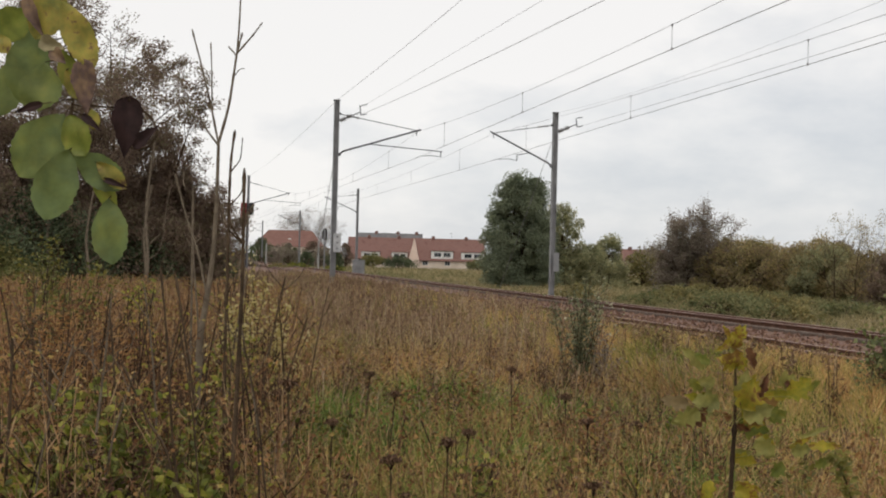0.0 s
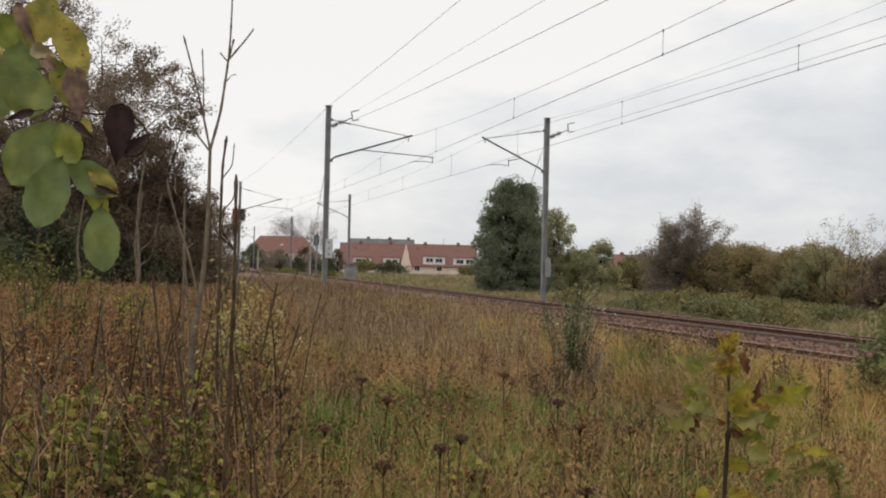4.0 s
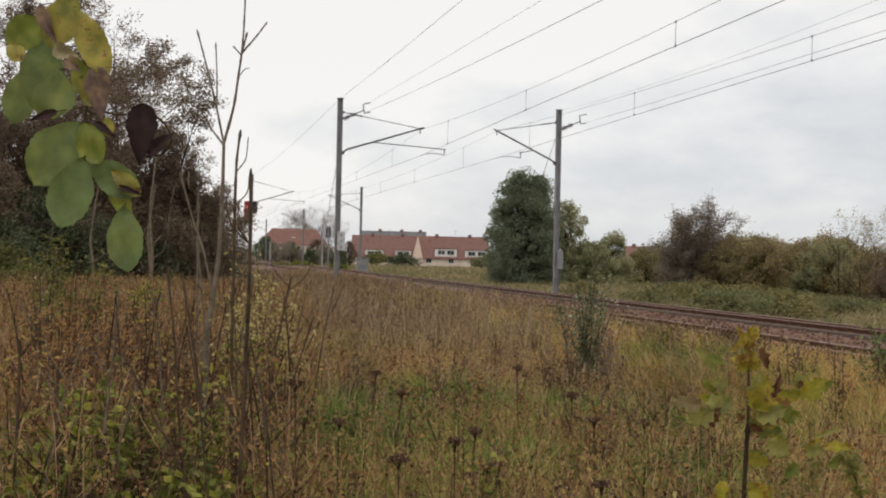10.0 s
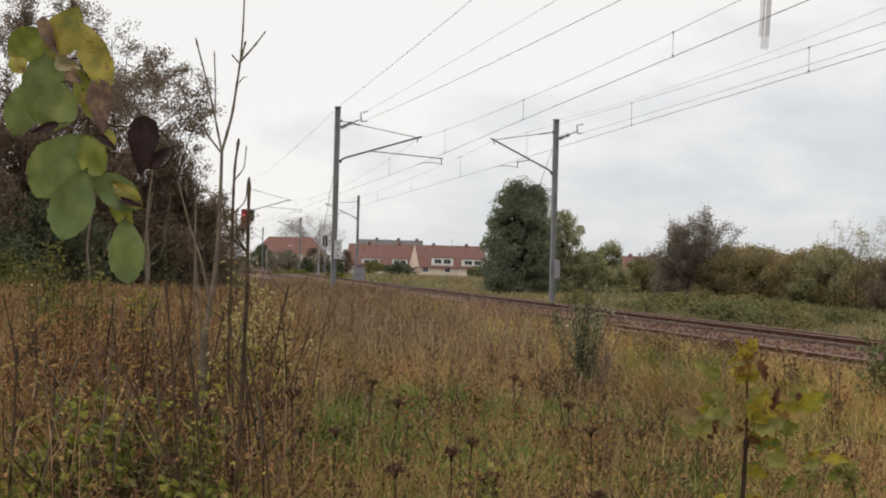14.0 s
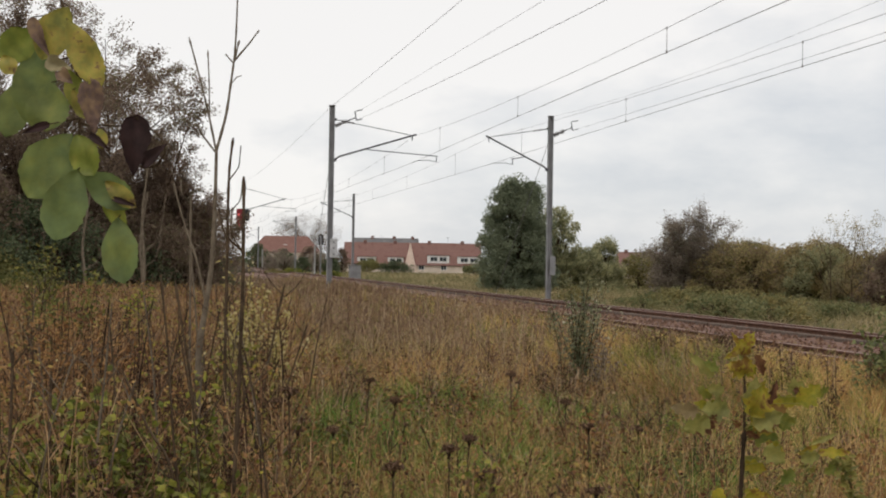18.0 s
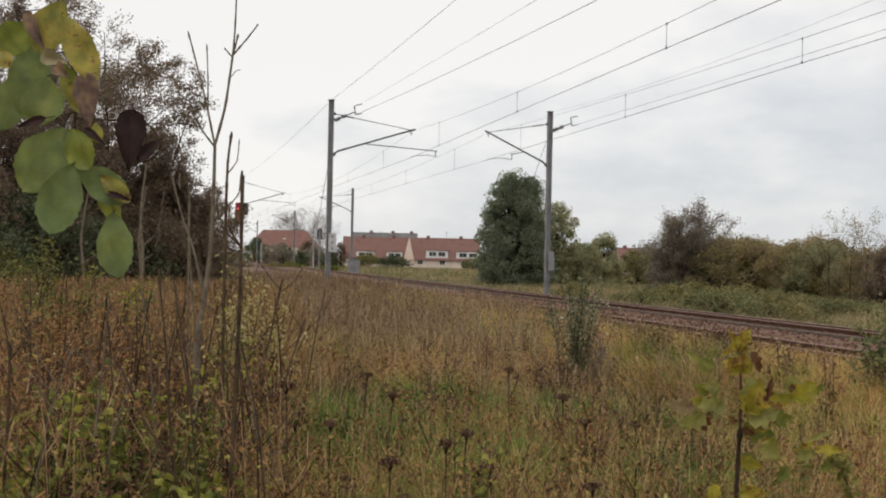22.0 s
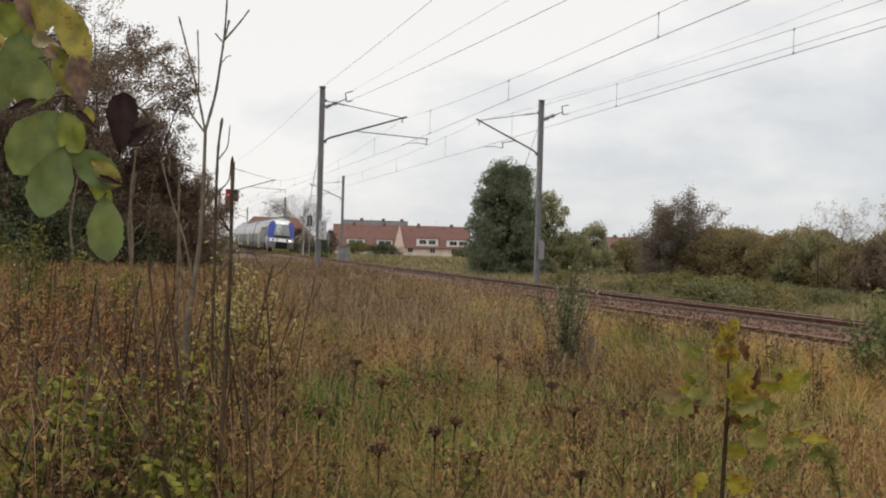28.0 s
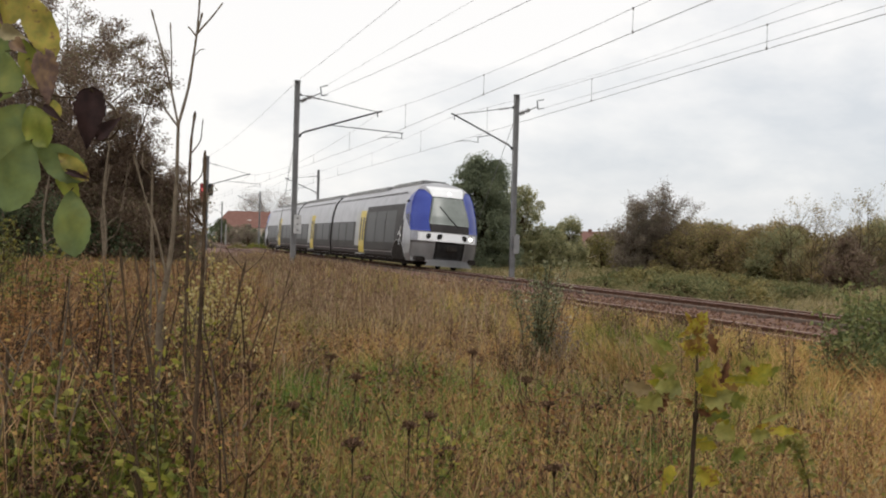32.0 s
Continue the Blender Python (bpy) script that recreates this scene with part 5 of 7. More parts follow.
    pieces.append(disc("top_lamp", (0.05, float(nose(0.05, 3.2)) - 0.05, 3.2), 0.05, 0.05, M_LAMPON, ob, label="lit white top lamp"))
    pieces.append(tube_part("wiper", [(0.30, nose(0.3, 1.8) - 0.05, 1.78), (-0.05, nose(0.0, 2.1) - 0.05, 2.12), (-0.42, nose(-0.42, 2.6) - 0.04, 2.62)], 0.022, M_BLACK, ob, sides=5))
    pieces.append(box_part("coupler", (-0.2, -0.25, 0.75), (0.2, 0.4, 1.0), M_UNDER, ob, "dark automatic coupler", 0.05))
    bm = bmesh.new()
    top = [bm.verts.new((x, 0.06 + 0.22 * x * x, 0.40)) for x in np.linspace(-0.8, 0.8, 9)]
    bot = [bm.verts.new((x, -0.06 + 0.22 * x * x, 0.14)) for x in np.linspace(-1.0, 1.0, 9)]
    for i in range(8):
        bm.faces.new((top[i], top[i + 1], bot[i + 1], bot[i]))
    bmesh.ops.solidify(bm, geom=bm.faces[:], thickness=0.05)
    pieces.append(part("deflector", bm, M_LOWERGREY, ob, "grey snow deflector"))
    if flip:
        for p in pieces:
            c = np.empty(len(p.data.vertices) * 3, np.float32)
            p.data.vertices.foreach_get("co", c)
            c = c.reshape(-1, 3)
            c[:, 1] = 20.7 - c[:, 1]
            p.data.vertices.foreach_set("co", c.ravel())
            p.data.update()


def build_train():
    W = lambda *ys: [(y, w, 1.02, 1.98) for y, w in ys]
    a = coach(20.7, True, False, (11.7,), [(4.2, 2.0, 1.0, 2.45), (6.35, 2.0, 1.0, 2.45), (8.5, 1.9, 1.0, 2.45)] + W((13.9, 2.0), (16.1, 2.0), (18.3, 1.9)), (2.9, 10.9))
    bogie(3.45, a)
    bogie(20.85, a)
    b = coach(15.1, False, False, (7.2,), W((0.6, 2.2), (3.0, 2.2), (9.4, 2.2), (12.0, 2.2)))
    bogie(15.25, b)
    c = coach(20.7, True, True, (11.7,), W((4.2, 2.0), (6.35, 2.0), (8.5, 1.9), (13.9, 2.0), (16.1, 2.0), (18.3, 1.9)), None)
    bogie(17.25, c)
    tagged(a, "leading railcar coach, silver and dark grey with blue cab", "train", "coaches of the railcar")
    tagged(b, "middle railcar coach, silver over dark grey, yellow door", "train", "coaches of the railcar")
    tagged(c, "trailing railcar coach, silver over dark grey with blue cab", "train", "coaches of the railcar")
    return [(a, 0.0, 20.7), (b, 21.0, 15.1), (c, 36.4, 20.7)]


def train_rows(off, length):
    """A coach's poses: the railcar comes down the far track at a steady speed, each coach turned along its own chord."""
    rows = []
    for i in range(33):
        s = 48.1 + 19.4 * (32 - i) + off
        x0, y0, _ = on_line(s, GAP)
        x1, y1, _ = on_line(s + length, GAP)
        turn = math.degrees(math.atan2(float(x1 - x0), float(y1 - y0)))
        rows.append((i, pose(float(x0), float(y0), HALF * math.sin(CANT), 0, 0, -turn) @ pose(0, 0, 0, 0, math.degrees(CANT), 0)))
    return rows


# ---------------- meadow and weeds ----------------
def wedge(rng, n, r0, r1, a0=-25, a1=27, power=1.0):
    """Points of the ground before the eye, evenly spread for power 1."""
    r = np.sqrt(rng.uniform(0, 1, n) ** power * (r1 ** 2 - r0 ** 2) + r0 ** 2)
    a = np.radians(rng.uniform(a0, a1, n))
    return r * np.sin(a), r * np.cos(a)


def patchy(x, y, scale, seed):
    """A soft 0..1 field over the ground."""
    r = np.random.default_rng(seed)
    f = np.zeros_like(x)
    for k in range(6):
        a, w, p = r.uniform(0, 2 * np.pi), scale * r.uniform(0.5, 2.0), r.uniform(0, 6.3)
        f = f + np.sin((x * np.cos(a) + y * np.sin(a)) * w + p)
    return 1 / (1 + np.exp(-f * 0.9))


def blades(rng, x, y, h, w, lean=0.5, bend=0.8, cap=False):
    m = len(x)
    z = top_z(x, y)
    H = h * rng.uniform(0.45, 1.25, m)
    if cap:
        H = np.minimum(H, sight_cap(x, y) * rng.uniform(0.75, 1.1, m))
    an = rng.uniform(0, 2 * np.pi, m)
    out = np.stack([np.cos(an), np.sin(an), np.zeros(m)], 1)
    base = np.stack([x, y, z - 0.02], 1)
    tip = np.stack([np.zeros(m), np.zeros(m), H], 1) + out * (H * rng.uniform(0.03, lean, m))[:, None]
    bd = out * (H * rng.uniform(0.05, bend, m))[:, None] - np.array([0, 0, 1]) * (H * rng.uniform(0.02, bend * 0.7, m))[:, None]
    return ribbons(base, tip, bd, w * rng.uniform(0.6, 1.4, m))


def build_meadow():
    rng = np.random.default_rng(3)
    VF = []
    for n, per, r0, r1, w, h in ((70000, 30, 3.0, 9, 0.0062, 0.44), (110000, 36, 9, 20, 0.0095, 0.50), (100000, 34, 20, 52, 0.016, 0.50)):
        # tussocks: each with its own height and spread
        m = n // per
        cx, cy = wedge(rng, m, r0, r1)
        ch = rng.uniform(0.4, 1.35, m) * (0.6 + 0.7 * patchy(cx, cy, 1.4, 5))
        k = rng.integers(0, m, n)
        loose = rng.uniform(0, 1, n) < 0.2
        sp = np.where(loose, 0.30, 0.045) * (1 + 0.03 * r1)
        x, y = cx[k] + rng.normal(size=n) * sp, cy[k] + rng.normal(size=n) * sp
        lat, s = lat_of(x, y)
        keep = (lat < -3.9 + rng.normal(size=n) * 0.4) & (y > 2.6)
        VF.append(blades(rng, x[keep], y[keep], h * ch[k][keep], w, cap=True))
    for a0, a1, r0, r1, n in ((25, 334, 0.5, 15, 46000), (-27, 28, 0.5, 3.1, 3000)):
        x, y = wedge(rng, n, r0, r1, a0, a1)
        lat, _ = lat_of(x, y)
        keep = lat < -4.2
        VF.append(blades(rng, x[keep], y[keep], 0.42, 0.009))
    # tufts that creep over the shoulder of the ballast
    n = 36000
    s, lat = rng.uniform(9, 75, n), -2.72 - np.abs(rng.normal(size=n)) * 0.8
    x, y, _ = on_line(s, lat)
    keep = (patchy(x, y, 1.6, 9) > 0.16) & (lat > -5.2)
    VF.append(blades(rng, x[keep], y[keep], 0.30, 0.012, cap=True))
    g = mesh_ob("meadow_grass", *join(VF), F_GRASS)
    tagged(g, "long autumn grass, tan and green, unmown", "grass", kind="stuff")
    # thin straw stalks standing above the blades
    x, y = wedge(rng, 16000, 4, 30)
    lat, _ = lat_of(x, y)
    x, y = x[lat < -5], y[lat < -5]
    st = mesh_ob("straw_stalks", *blades(rng, x, y, 0.78, 0.0065, 0.25, 0.25, True), F_STRAW)
    tagged(st, "pale dry straw stalks standing above the grass", "grass", kind="stuff")
    # patches of another colour: rust-red and fresh green tufts
    for nm, lb, mt, spots, dens, hh in (("rust_grass", "patches of rust-red autumn grass", F_RUSTGRASS, ((-0.75, 5.0, 0.5, 0.9), (-0.35, 6.6, 0.5, 0.9), (-2.75, 9.2, 0.6, 1.2), (-1.9, 6.2, 0.45, 0.8), (0.9, 6.0, 0.3, 0.7), (1.5, 5.2, 0.3, 0.6), (0.25, 9.2, 0.45, 0.8), (1.9, 8.6, 0.4, 0.9), (-1.6, 11.5, 0.7, 1.4), (2.6, 12.5, 0.6, 1.2), (1.35, 13.2, 0.45, 1.0), (-0.2, 14.0, 0.6, 1.5), (0.35, 5.0, 0.22, 0.5)), 900, 0.55), ("green_grass", "patches of fresh green grass", F_LUSH, ((-0.9, 8.6, 0.35, 0.7), (-0.55, 7.8, 0.3, 0.6), (-0.1, 8.6, 0.4, 0.7), (0.25, 7.2, 0.3, 0.6), (-1.05, 10.2, 0.45, 0.9), (1.15, 7.4, 0.35, 0.7), (0.75, 5.0, 0.25, 0.5), (1.5, 6.6, 0.35, 0.7), (0.1, 5.4, 0.25, 0.4), (0.0, 11.5, 0.5, 1.0), (2.3, 10.0, 0.5, 0.9), (1.1, 10.8, 0.5, 0.9), (-0.35, 5.2, 0.2, 0.4), (1.95, 7.4, 0.3, 0.6), (-1.4, 5.2, 0.3, 0.4), (-0.75, 7.2, 0.3, 0.6), (0.45, 8.4, 0.4, 0.7), (0.0, 7.0, 0.3, 0.6), (-0.5, 9.4, 0.4, 0.8)), 1800, 0.52)):
        X, Y, W = [], [], []
        for cx, cy, sx, sy in spots:
            k = int(dens * (1 + sx * sy))
            tx, ty = cx + rng.normal(size=k // 14 + 1) * sx * 0.6, cy + rng.normal(size=k // 14 + 1) * sy * 0.6
            q = rng.integers(0, len(tx), k)
            X.append(tx[q] + rng.normal(size=k) * 0.05)
            Y.append(ty[q] + rng.normal(size=k) * 0.05)
            W.append(np.full(k, 0.0045 + 0.0007 * cy))
        X, Y, W = np.concatenate(X), np.maximum(np.concatenate(Y), 3.2), np.concatenate(W)
        tagged(mesh_ob(nm, *blades(rng, X, Y, hh, W, 0.45, 0.7, True), mt), lb, "grass", kind="stuff")
    # the far side of the line
    VF = []
    for n, s0, s1, l0, l1, w, h in ((42000, 10, 70, 4.9, 22, 0.03, 0.42), (30000, 50, 130, 5.2, 40, 0.06, 0.45), (16000, 55, 150, -30, -6, 0.05, 0.5)):
        s, lat = rng.uniform(s0, s1, n), rng.uniform(l0, l1, n)
        x, y, _ = on_line(s, lat)
        keep = patchy(x, y, 0.5, 11) > 0.12
        VF.append(blades(rng, x[keep], y[keep], h, w))
    n = 26000
    x, y = rng.uniform(-45, 30, n), rng.uniform(110, 238, n)
    lat, _ = lat_of(x, y)
    keep = lat > 6
    VF.append(blades(rng, x[keep], y[keep], 0.6, 0.12))
    g = mesh_ob("far_meadow", *join(VF), F_MEADOW)
    tagged(g, "rough green meadow grass beyond the railway", "grass", kind="stuff")
    # withered leaves and litter caught in the grass
    x, y = wedge(rng, 52000, 3.6, 22)
    lat, _ = lat_of(x, y)
    keep = (patchy(x, y, 1.3, 41) > 0.35) & (lat < -5)
    x, y = x[keep], y[keep]
    c = np.stack([x, y, ground_z(x, y) + rng.uniform(0.05, 0.50, len(x)) * np.minimum(1, sight_cap(x, y) / 0.6)], 1)
    lt = mesh_ob("withered_herbs", *leaf_quads(c, (0.046 + 0.0018 * y) * rng.uniform(0.5, 1.4, len(x)), 0.008 + 0.0006 * y, rng, 0.4), F_RUSTORANGE)
    tagged(lt, "withered brown herb leaves caught in the grass", "herbs", kind="stuff")
    # low green herbs in patches
    x, y = wedge(rng, 60000, 4, 24)
    lat, _ = lat_of(x, y)
    keep = (patchy(x, y, 0.9, 21) > 0.66) & (lat < -5)
    x, y = x[keep], y[keep]
    c = np.stack([x, y, ground_z(x, y) + rng.uniform(0.05, 0.42, len(x))], 1)
    h = mesh_ob("green_herbs", *leaf_quads(c, 0.075 * rng.uniform(0.6, 1.3, len(x)), 0.038, rng, 0.1, 1.5), F_GREEN)
    tagged(h, "low green herb leaves among the grass", "herbs", kind="stuff")


def weeds(rng, x, y, h, head=0.022, nb=7, nh=7, dry=5):
    """Dead weeds: a stem, upper side shoots, seed heads and a few withered leaves each."""
    n = len(x)
    z = top_z(x, y)
    H = np.minimum(h * rng.uniform(0.6, 1.15, n), sight_cap(x, y) * rng.uniform(0.7, 1.12, n))
    base = np.stack([x, y, z - 0.02], 1)
    lean = rng.normal(size=(n, 2)) * 0.10 * H[:, None]
    tip = np.stack([lean[:, 0], lean[:, 1], H], 1)
    far = np.hypot(x, y)
    w = 0.004 + 0.00042 * far
    VF = [ribbons(base, tip, np.zeros((n, 3)), w * 1.3, 2, 0.5)]
    k = np.repeat(np.arange(n), nb)
    t = rng.uniform(0.45, 0.97, n * nb)
    an = rng.uniform(0, 2 * np.pi, n * nb)
    ln = H[k] * rng.uniform(0.10, 0.30, n * nb) * (1.25 - t)
    sh = np.stack([np.cos(an) * ln, np.sin(an) * ln, ln * rng.uniform(0.8, 1.8, n * nb)], 1)
    root = base[k] + tip[k] * t[:, None]
    VF.append(ribbons(root, sh, np.zeros_like(sh), w[k] * 0.8, 2, 0.5))
    ends = np.concatenate([root + sh, base + tip])
    pick = np.arange(n * nh) % len(ends)
    hs = head + 0.0006 * far
    own = np.concatenate([k, np.arange(n)])[pick]
    c = ends[pick] + rng.normal(size=(len(pick), 3)) * (hs[own] * 0.6)[:, None]
    HV = [leaf_quads(c, hs[own] * rng.uniform(0.7, 1.5, len(c)), hs[own] * 0.8, rng, -0.2)]
    k = np.repeat(np.arange(n), dry)
    c = base[k] + tip[k] * rng.uniform(0.15, 0.8, n * dry)[:, None]
    HV.append(leaf_quads(c, (0.06 + 0.0008 * far[k]) * rng.uniform(0.6, 1.3, len(k)), 0.018 + 0.0004 * far[k], rng, 0.7))
    return join(VF), join(HV)


def build_weeds():
    rng = np.random.default_rng(17)
    for nm, lb, n, r0, r1, a0, a1, h, hm in (("dead_weeds", "dense stand of dead brown weeds with seed heads", 8200, 15, 58, -17, 8, 0.95, F_RUSTWEED), ("rust_weeds", "rust-brown dead weeds and dock stalks", 6200, 4.8, 30, -24, -7, 1.0, F_RUSTORANGE), ("sparse_weeds", "scattered dead brown weeds in the grass", 900, 4.4, 9, -9, 25, 0.62, F_RUSTORANGE), ("pale_weeds", "scattered pale tan dead weeds in the grass", 2600, 9, 26, -9, 25, 0.62, F_RUSTWEED)):
        x, y = wedge(rng, n, r0, r1, a0, a1)
        lat, _ = lat_of(x, y)
        keep = (lat < -3.4) & (patchy(x, y, 0.55, 33) > 0.12)
        (V1, F1), (V2, F2) = weeds(rng, x[keep], y[keep], h)
        o = mesh_ob(nm, np.concatenate([V1, V2]), np.concatenate([F1, F2 + len(V1)]), [M_STEM if nm in ("dead_weeds", "pale_weeds") else M_DARKSTEM, hm], idx=np.concatenate([np.zeros(len(F1)), np.ones(len(F2))]))
        tagged(o, lb, "weeds", kind="stuff")


def build_weed_clumps():
    """Dark dead weeds standing in tight clumps, thickest towards the eye."""
    rng = np.random.default_rng(71)
    VF, HV = [], []
    for i in range(110):
        y = 4.3 + 13 * rng.uniform() ** 1.4
        x = y * rng.uniform(-0.36, 0.40)
        k = int(rng.integers(5, 16))
        sp = rng.uniform(0.03, 0.13)
        s, h = weeds(rng, x + rng.normal(size=k) * sp, y + rng.normal(size=k) * sp, rng.uniform(0.38, 0.72), 0.016, 6, 10, 9)
        VF.append(s)
        HV.append(h)
    (V1, F1), (V2, F2) = join(VF), join(HV)
    o = mesh_ob("weed_clumps", np.concatenate([V1, V2]), np.concatenate([F1, F2 + len(V1)]), [M_TWIG, F_UMBEL], idx=np.concatenate([np.zeros(len(F1)), np.ones(len(F2))]))
    tagged(o, "dark brown clumps of dead weeds in the grass", "weeds", kind="stuff")


# ---------------- plants near the eye ----------------
F_BIGGREEN = foliage("large_green_leaf", [(0.0, (0.12, 0.165, 0.075)), (0.5, (0.155, 0.20, 0.072)), (0.9, (0.20, 0.222, 0.062)), (1.0, (0.25, 0.225, 0.06))], 0.22, 14, 0.45, 0.42, 40)
F_BIGLIME = foliage("yellow_green_leaf_near", [(0.0, (0.15, 0.19, 0.035)), (0.5, (0.21, 0.235, 0.043)), (1.0, (0.28, 0.26, 0.055))], 0.4, 16, 0.4, 0.45, 45)
F_BIGYELLOW = foliage("large_yellowing_leaf", [(0.0, (0.20, 0.20, 0.05)), (0.45, (0.28, 0.25, 0.05)), (0.8, (0.34, 0.265, 0.055)), (1.0, (0.16, 0.10, 0.05))], 0.55, 22, 0.35, 0.5, 50)
F_BIGBROWN = foliage("withered_brown_leaf", [(0.0, (0.08, 0.048, 0.042)), (0.5, (0.155, 0.10, 0.08)), (1.0, (0.24, 0.155, 0.09))], 0.5, 25, 0.2, 0.7, 60)
F_BIGDARK = foliage("dried_dark_leaf", [(0.0, (0.018, 0.010, 0.010)), (1.0, (0.045, 0.022, 0.02))], 0.3, 25, 0.08, 0.8, 60)
F_BIGPALE = foliage("pale_yellow_leaf", [(0.0, (0.24, 0.19, 0.10)), (1.0, (0.34, 0.29, 0.16))], 0.3, 25, 0.3, 0.6, 50)
F_SAPOLIVE = foliage("sapling_olive_leaf", [(0.0, (0.17, 0.17, 0.05)), (0.5, (0.25, 0.235, 0.065)), (1.0, (0.31, 0.27, 0.08))], 0.4, 22, 0.4, 0.5, 45)
F_SAPBROWN = foliage("crisp_red_brown_leaf", [(0.0, (0.05, 0.022, 0.012)), (0.6, (0.12, 0.052, 0.024)), (1.0, (0.20, 0.10, 0.04))], 0.4, 25, 0.2, 0.7, 60)
F_SAPTAN = foliage("tan_withered_leaf", [(0.0, (0.15, 0.11, 0.05)), (1.0, (0.24, 0.175, 0.085))], 0.3, 25, 0.3, 0.6, 50)
M_FRAYED, _fn, _fb = node_mat("frayed_dry_fibre")
_fb.inputs["Base Color"].default_value, _fb.inputs["Roughness"].default_value = (0.30, 0.25, 0.21, 1), 0.9
_ft, _fm, _fz = _fn.nodes.new("ShaderNodeBsdfTransparent"), _fn.nodes.new("ShaderNodeMixShader"), _fn.nodes.new("ShaderNodeTexNoise")
_fz.inputs["Scale"].default_value = 350
_fr = _fn.nodes.new("ShaderNodeMapRange")
_fr.inputs["To Min"].default_value, _fr.inputs["To Max"].default_value = 0.66, 0.9
_fn.links.new(_fz.outputs["Fac"], _fr.inputs["Value"])
_fn.links.new(_fr.outputs["Result"], _fm.inputs[0])
_fn.links.new(_fb.outputs[0], _fm.inputs[1])
_fn.links.new(_ft.outputs[0], _fm.inputs[2])
_fn.links.new(_fm.outputs[0], _fn.nodes["Material Output"].inputs["Surface"])
F_UMBEL = foliage("brown_umbel_seed", [(0.0, (0.05, 0.027, 0.016)), (0.6, (0.125, 0.07, 0.042)), (1.0, (0.22, 0.135, 0.08))], 0.2, 4, 0.15, 0.85)
F_DOCK = foliage("dark_dock_seed", [(0.0, (0.03, 0.016, 0.01)), (0.6, (0.075, 0.036, 0.02)), (1.0, (0.15, 0.075, 0.04))], 0.2, 4, 0.1, 0.85)
F_SMALLYELLOW = foliage("small_pale_yellow_leaf", [(0.0, (0.28, 0.21, 0.07)), (0.6, (0.48, 0.40, 0.15)), (1.0, (0.60, 0.51, 0.28))], 0.2, 3, 0.45)


def big_leaf(parent, base, tip, width, mat, rng, curl=0.25, fold=0.3, label="", jag=0.05, lobes=0.0, turn=0.55, blunt=0.0, wide_at=0.8):
    """A single leaf: an oval blade folded along its midrib, with sunk veins, a toothed edge and a curled tip."""
    a, b = np.array(base, float), np.array(tip, float)
    d = b - a
    L = np.linalg.norm(d)
    d = d / L
    face = np.array([rng.uniform(-turn, turn), -1.0, rng.uniform(-0.36 * turn, turn)])
    s = np.cross(d, face)
    s /= np.linalg.norm(s)
    n = np.cross(s, d)
    if n[1] > 0:
        n = -n
    K, J = 19, 9
    t = np.linspace(0, 1, K)
    prof = np.sin(np.pi * np.clip(t, 0, 1) ** wide_at) ** (0.75 - blunt) * (1 - 0.25 * t * (1 - blunt))
    prof = prof / prof.max() * width * 0.5
    prof = prof * (1 + lobes * np.sin(t * 3 * 2 * np.pi))
    prof = prof * (1 + jag * np.where(np.arange(K) % 2 == 0, 1, -1) * (np.clip(t * 1.6 - 0.3, 0.1, 1) if wide_at > 1 else 1)) + 0.0004
    u = np.linspace(-1, 1, J)
    ph = rng.uniform(0, 6)
    V = np.zeros((K, J, 3))
    for i in range(K):
        w = u * prof[i]
        vein = 0.012 * width * np.cos((t[i] * 9 - np.abs(u) * 1.6) * 2 * np.pi)
        lift = fold * np.abs(w) - curl * L * t[i] ** 2 * 0.5 + vein + 0.05 * width * np.sin(t[i] * 7 + ph + u * 2)
        V[i] = a + d * (L * t[i]) + s * w[:, None] + n * lift[:, None]
    P, F = grid_vf(V)
    ob = mesh_ob("leaf", P, F, mat, parent, label, smooth=True)
    return ob


def shoot(parent, pts, r0, r1, mat, name="stem", sides=7, nodes=True):
    """A shoot through a few points, smoothed, with swollen buds along it."""
    P = np.array(pts, float)
    k = np.linspace(0, len(P) - 1, len(P) * 5)
    i = np.arange(len(P))
    Q = np.stack([np.interp(k, i, P[:, c]) for c in range(3)], 1)
    for _ in range(3):
        Q[1:-1] = (Q[:-2] + Q[1:-1] * 2 + Q[2:]) / 4
    R = np.linspace(r0, r1, len(Q))
    if nodes:
        R = R * (1 + 0.22 * (np.arange(len(Q)) % 4 == 3))
        R[-1] = r1 * 0.6
        R[-2] = r1 * 1.7
    V, F = tubes(Q[None], R[None], sides)
    return mesh_ob(name, V, F, mat, parent, smooth=True)


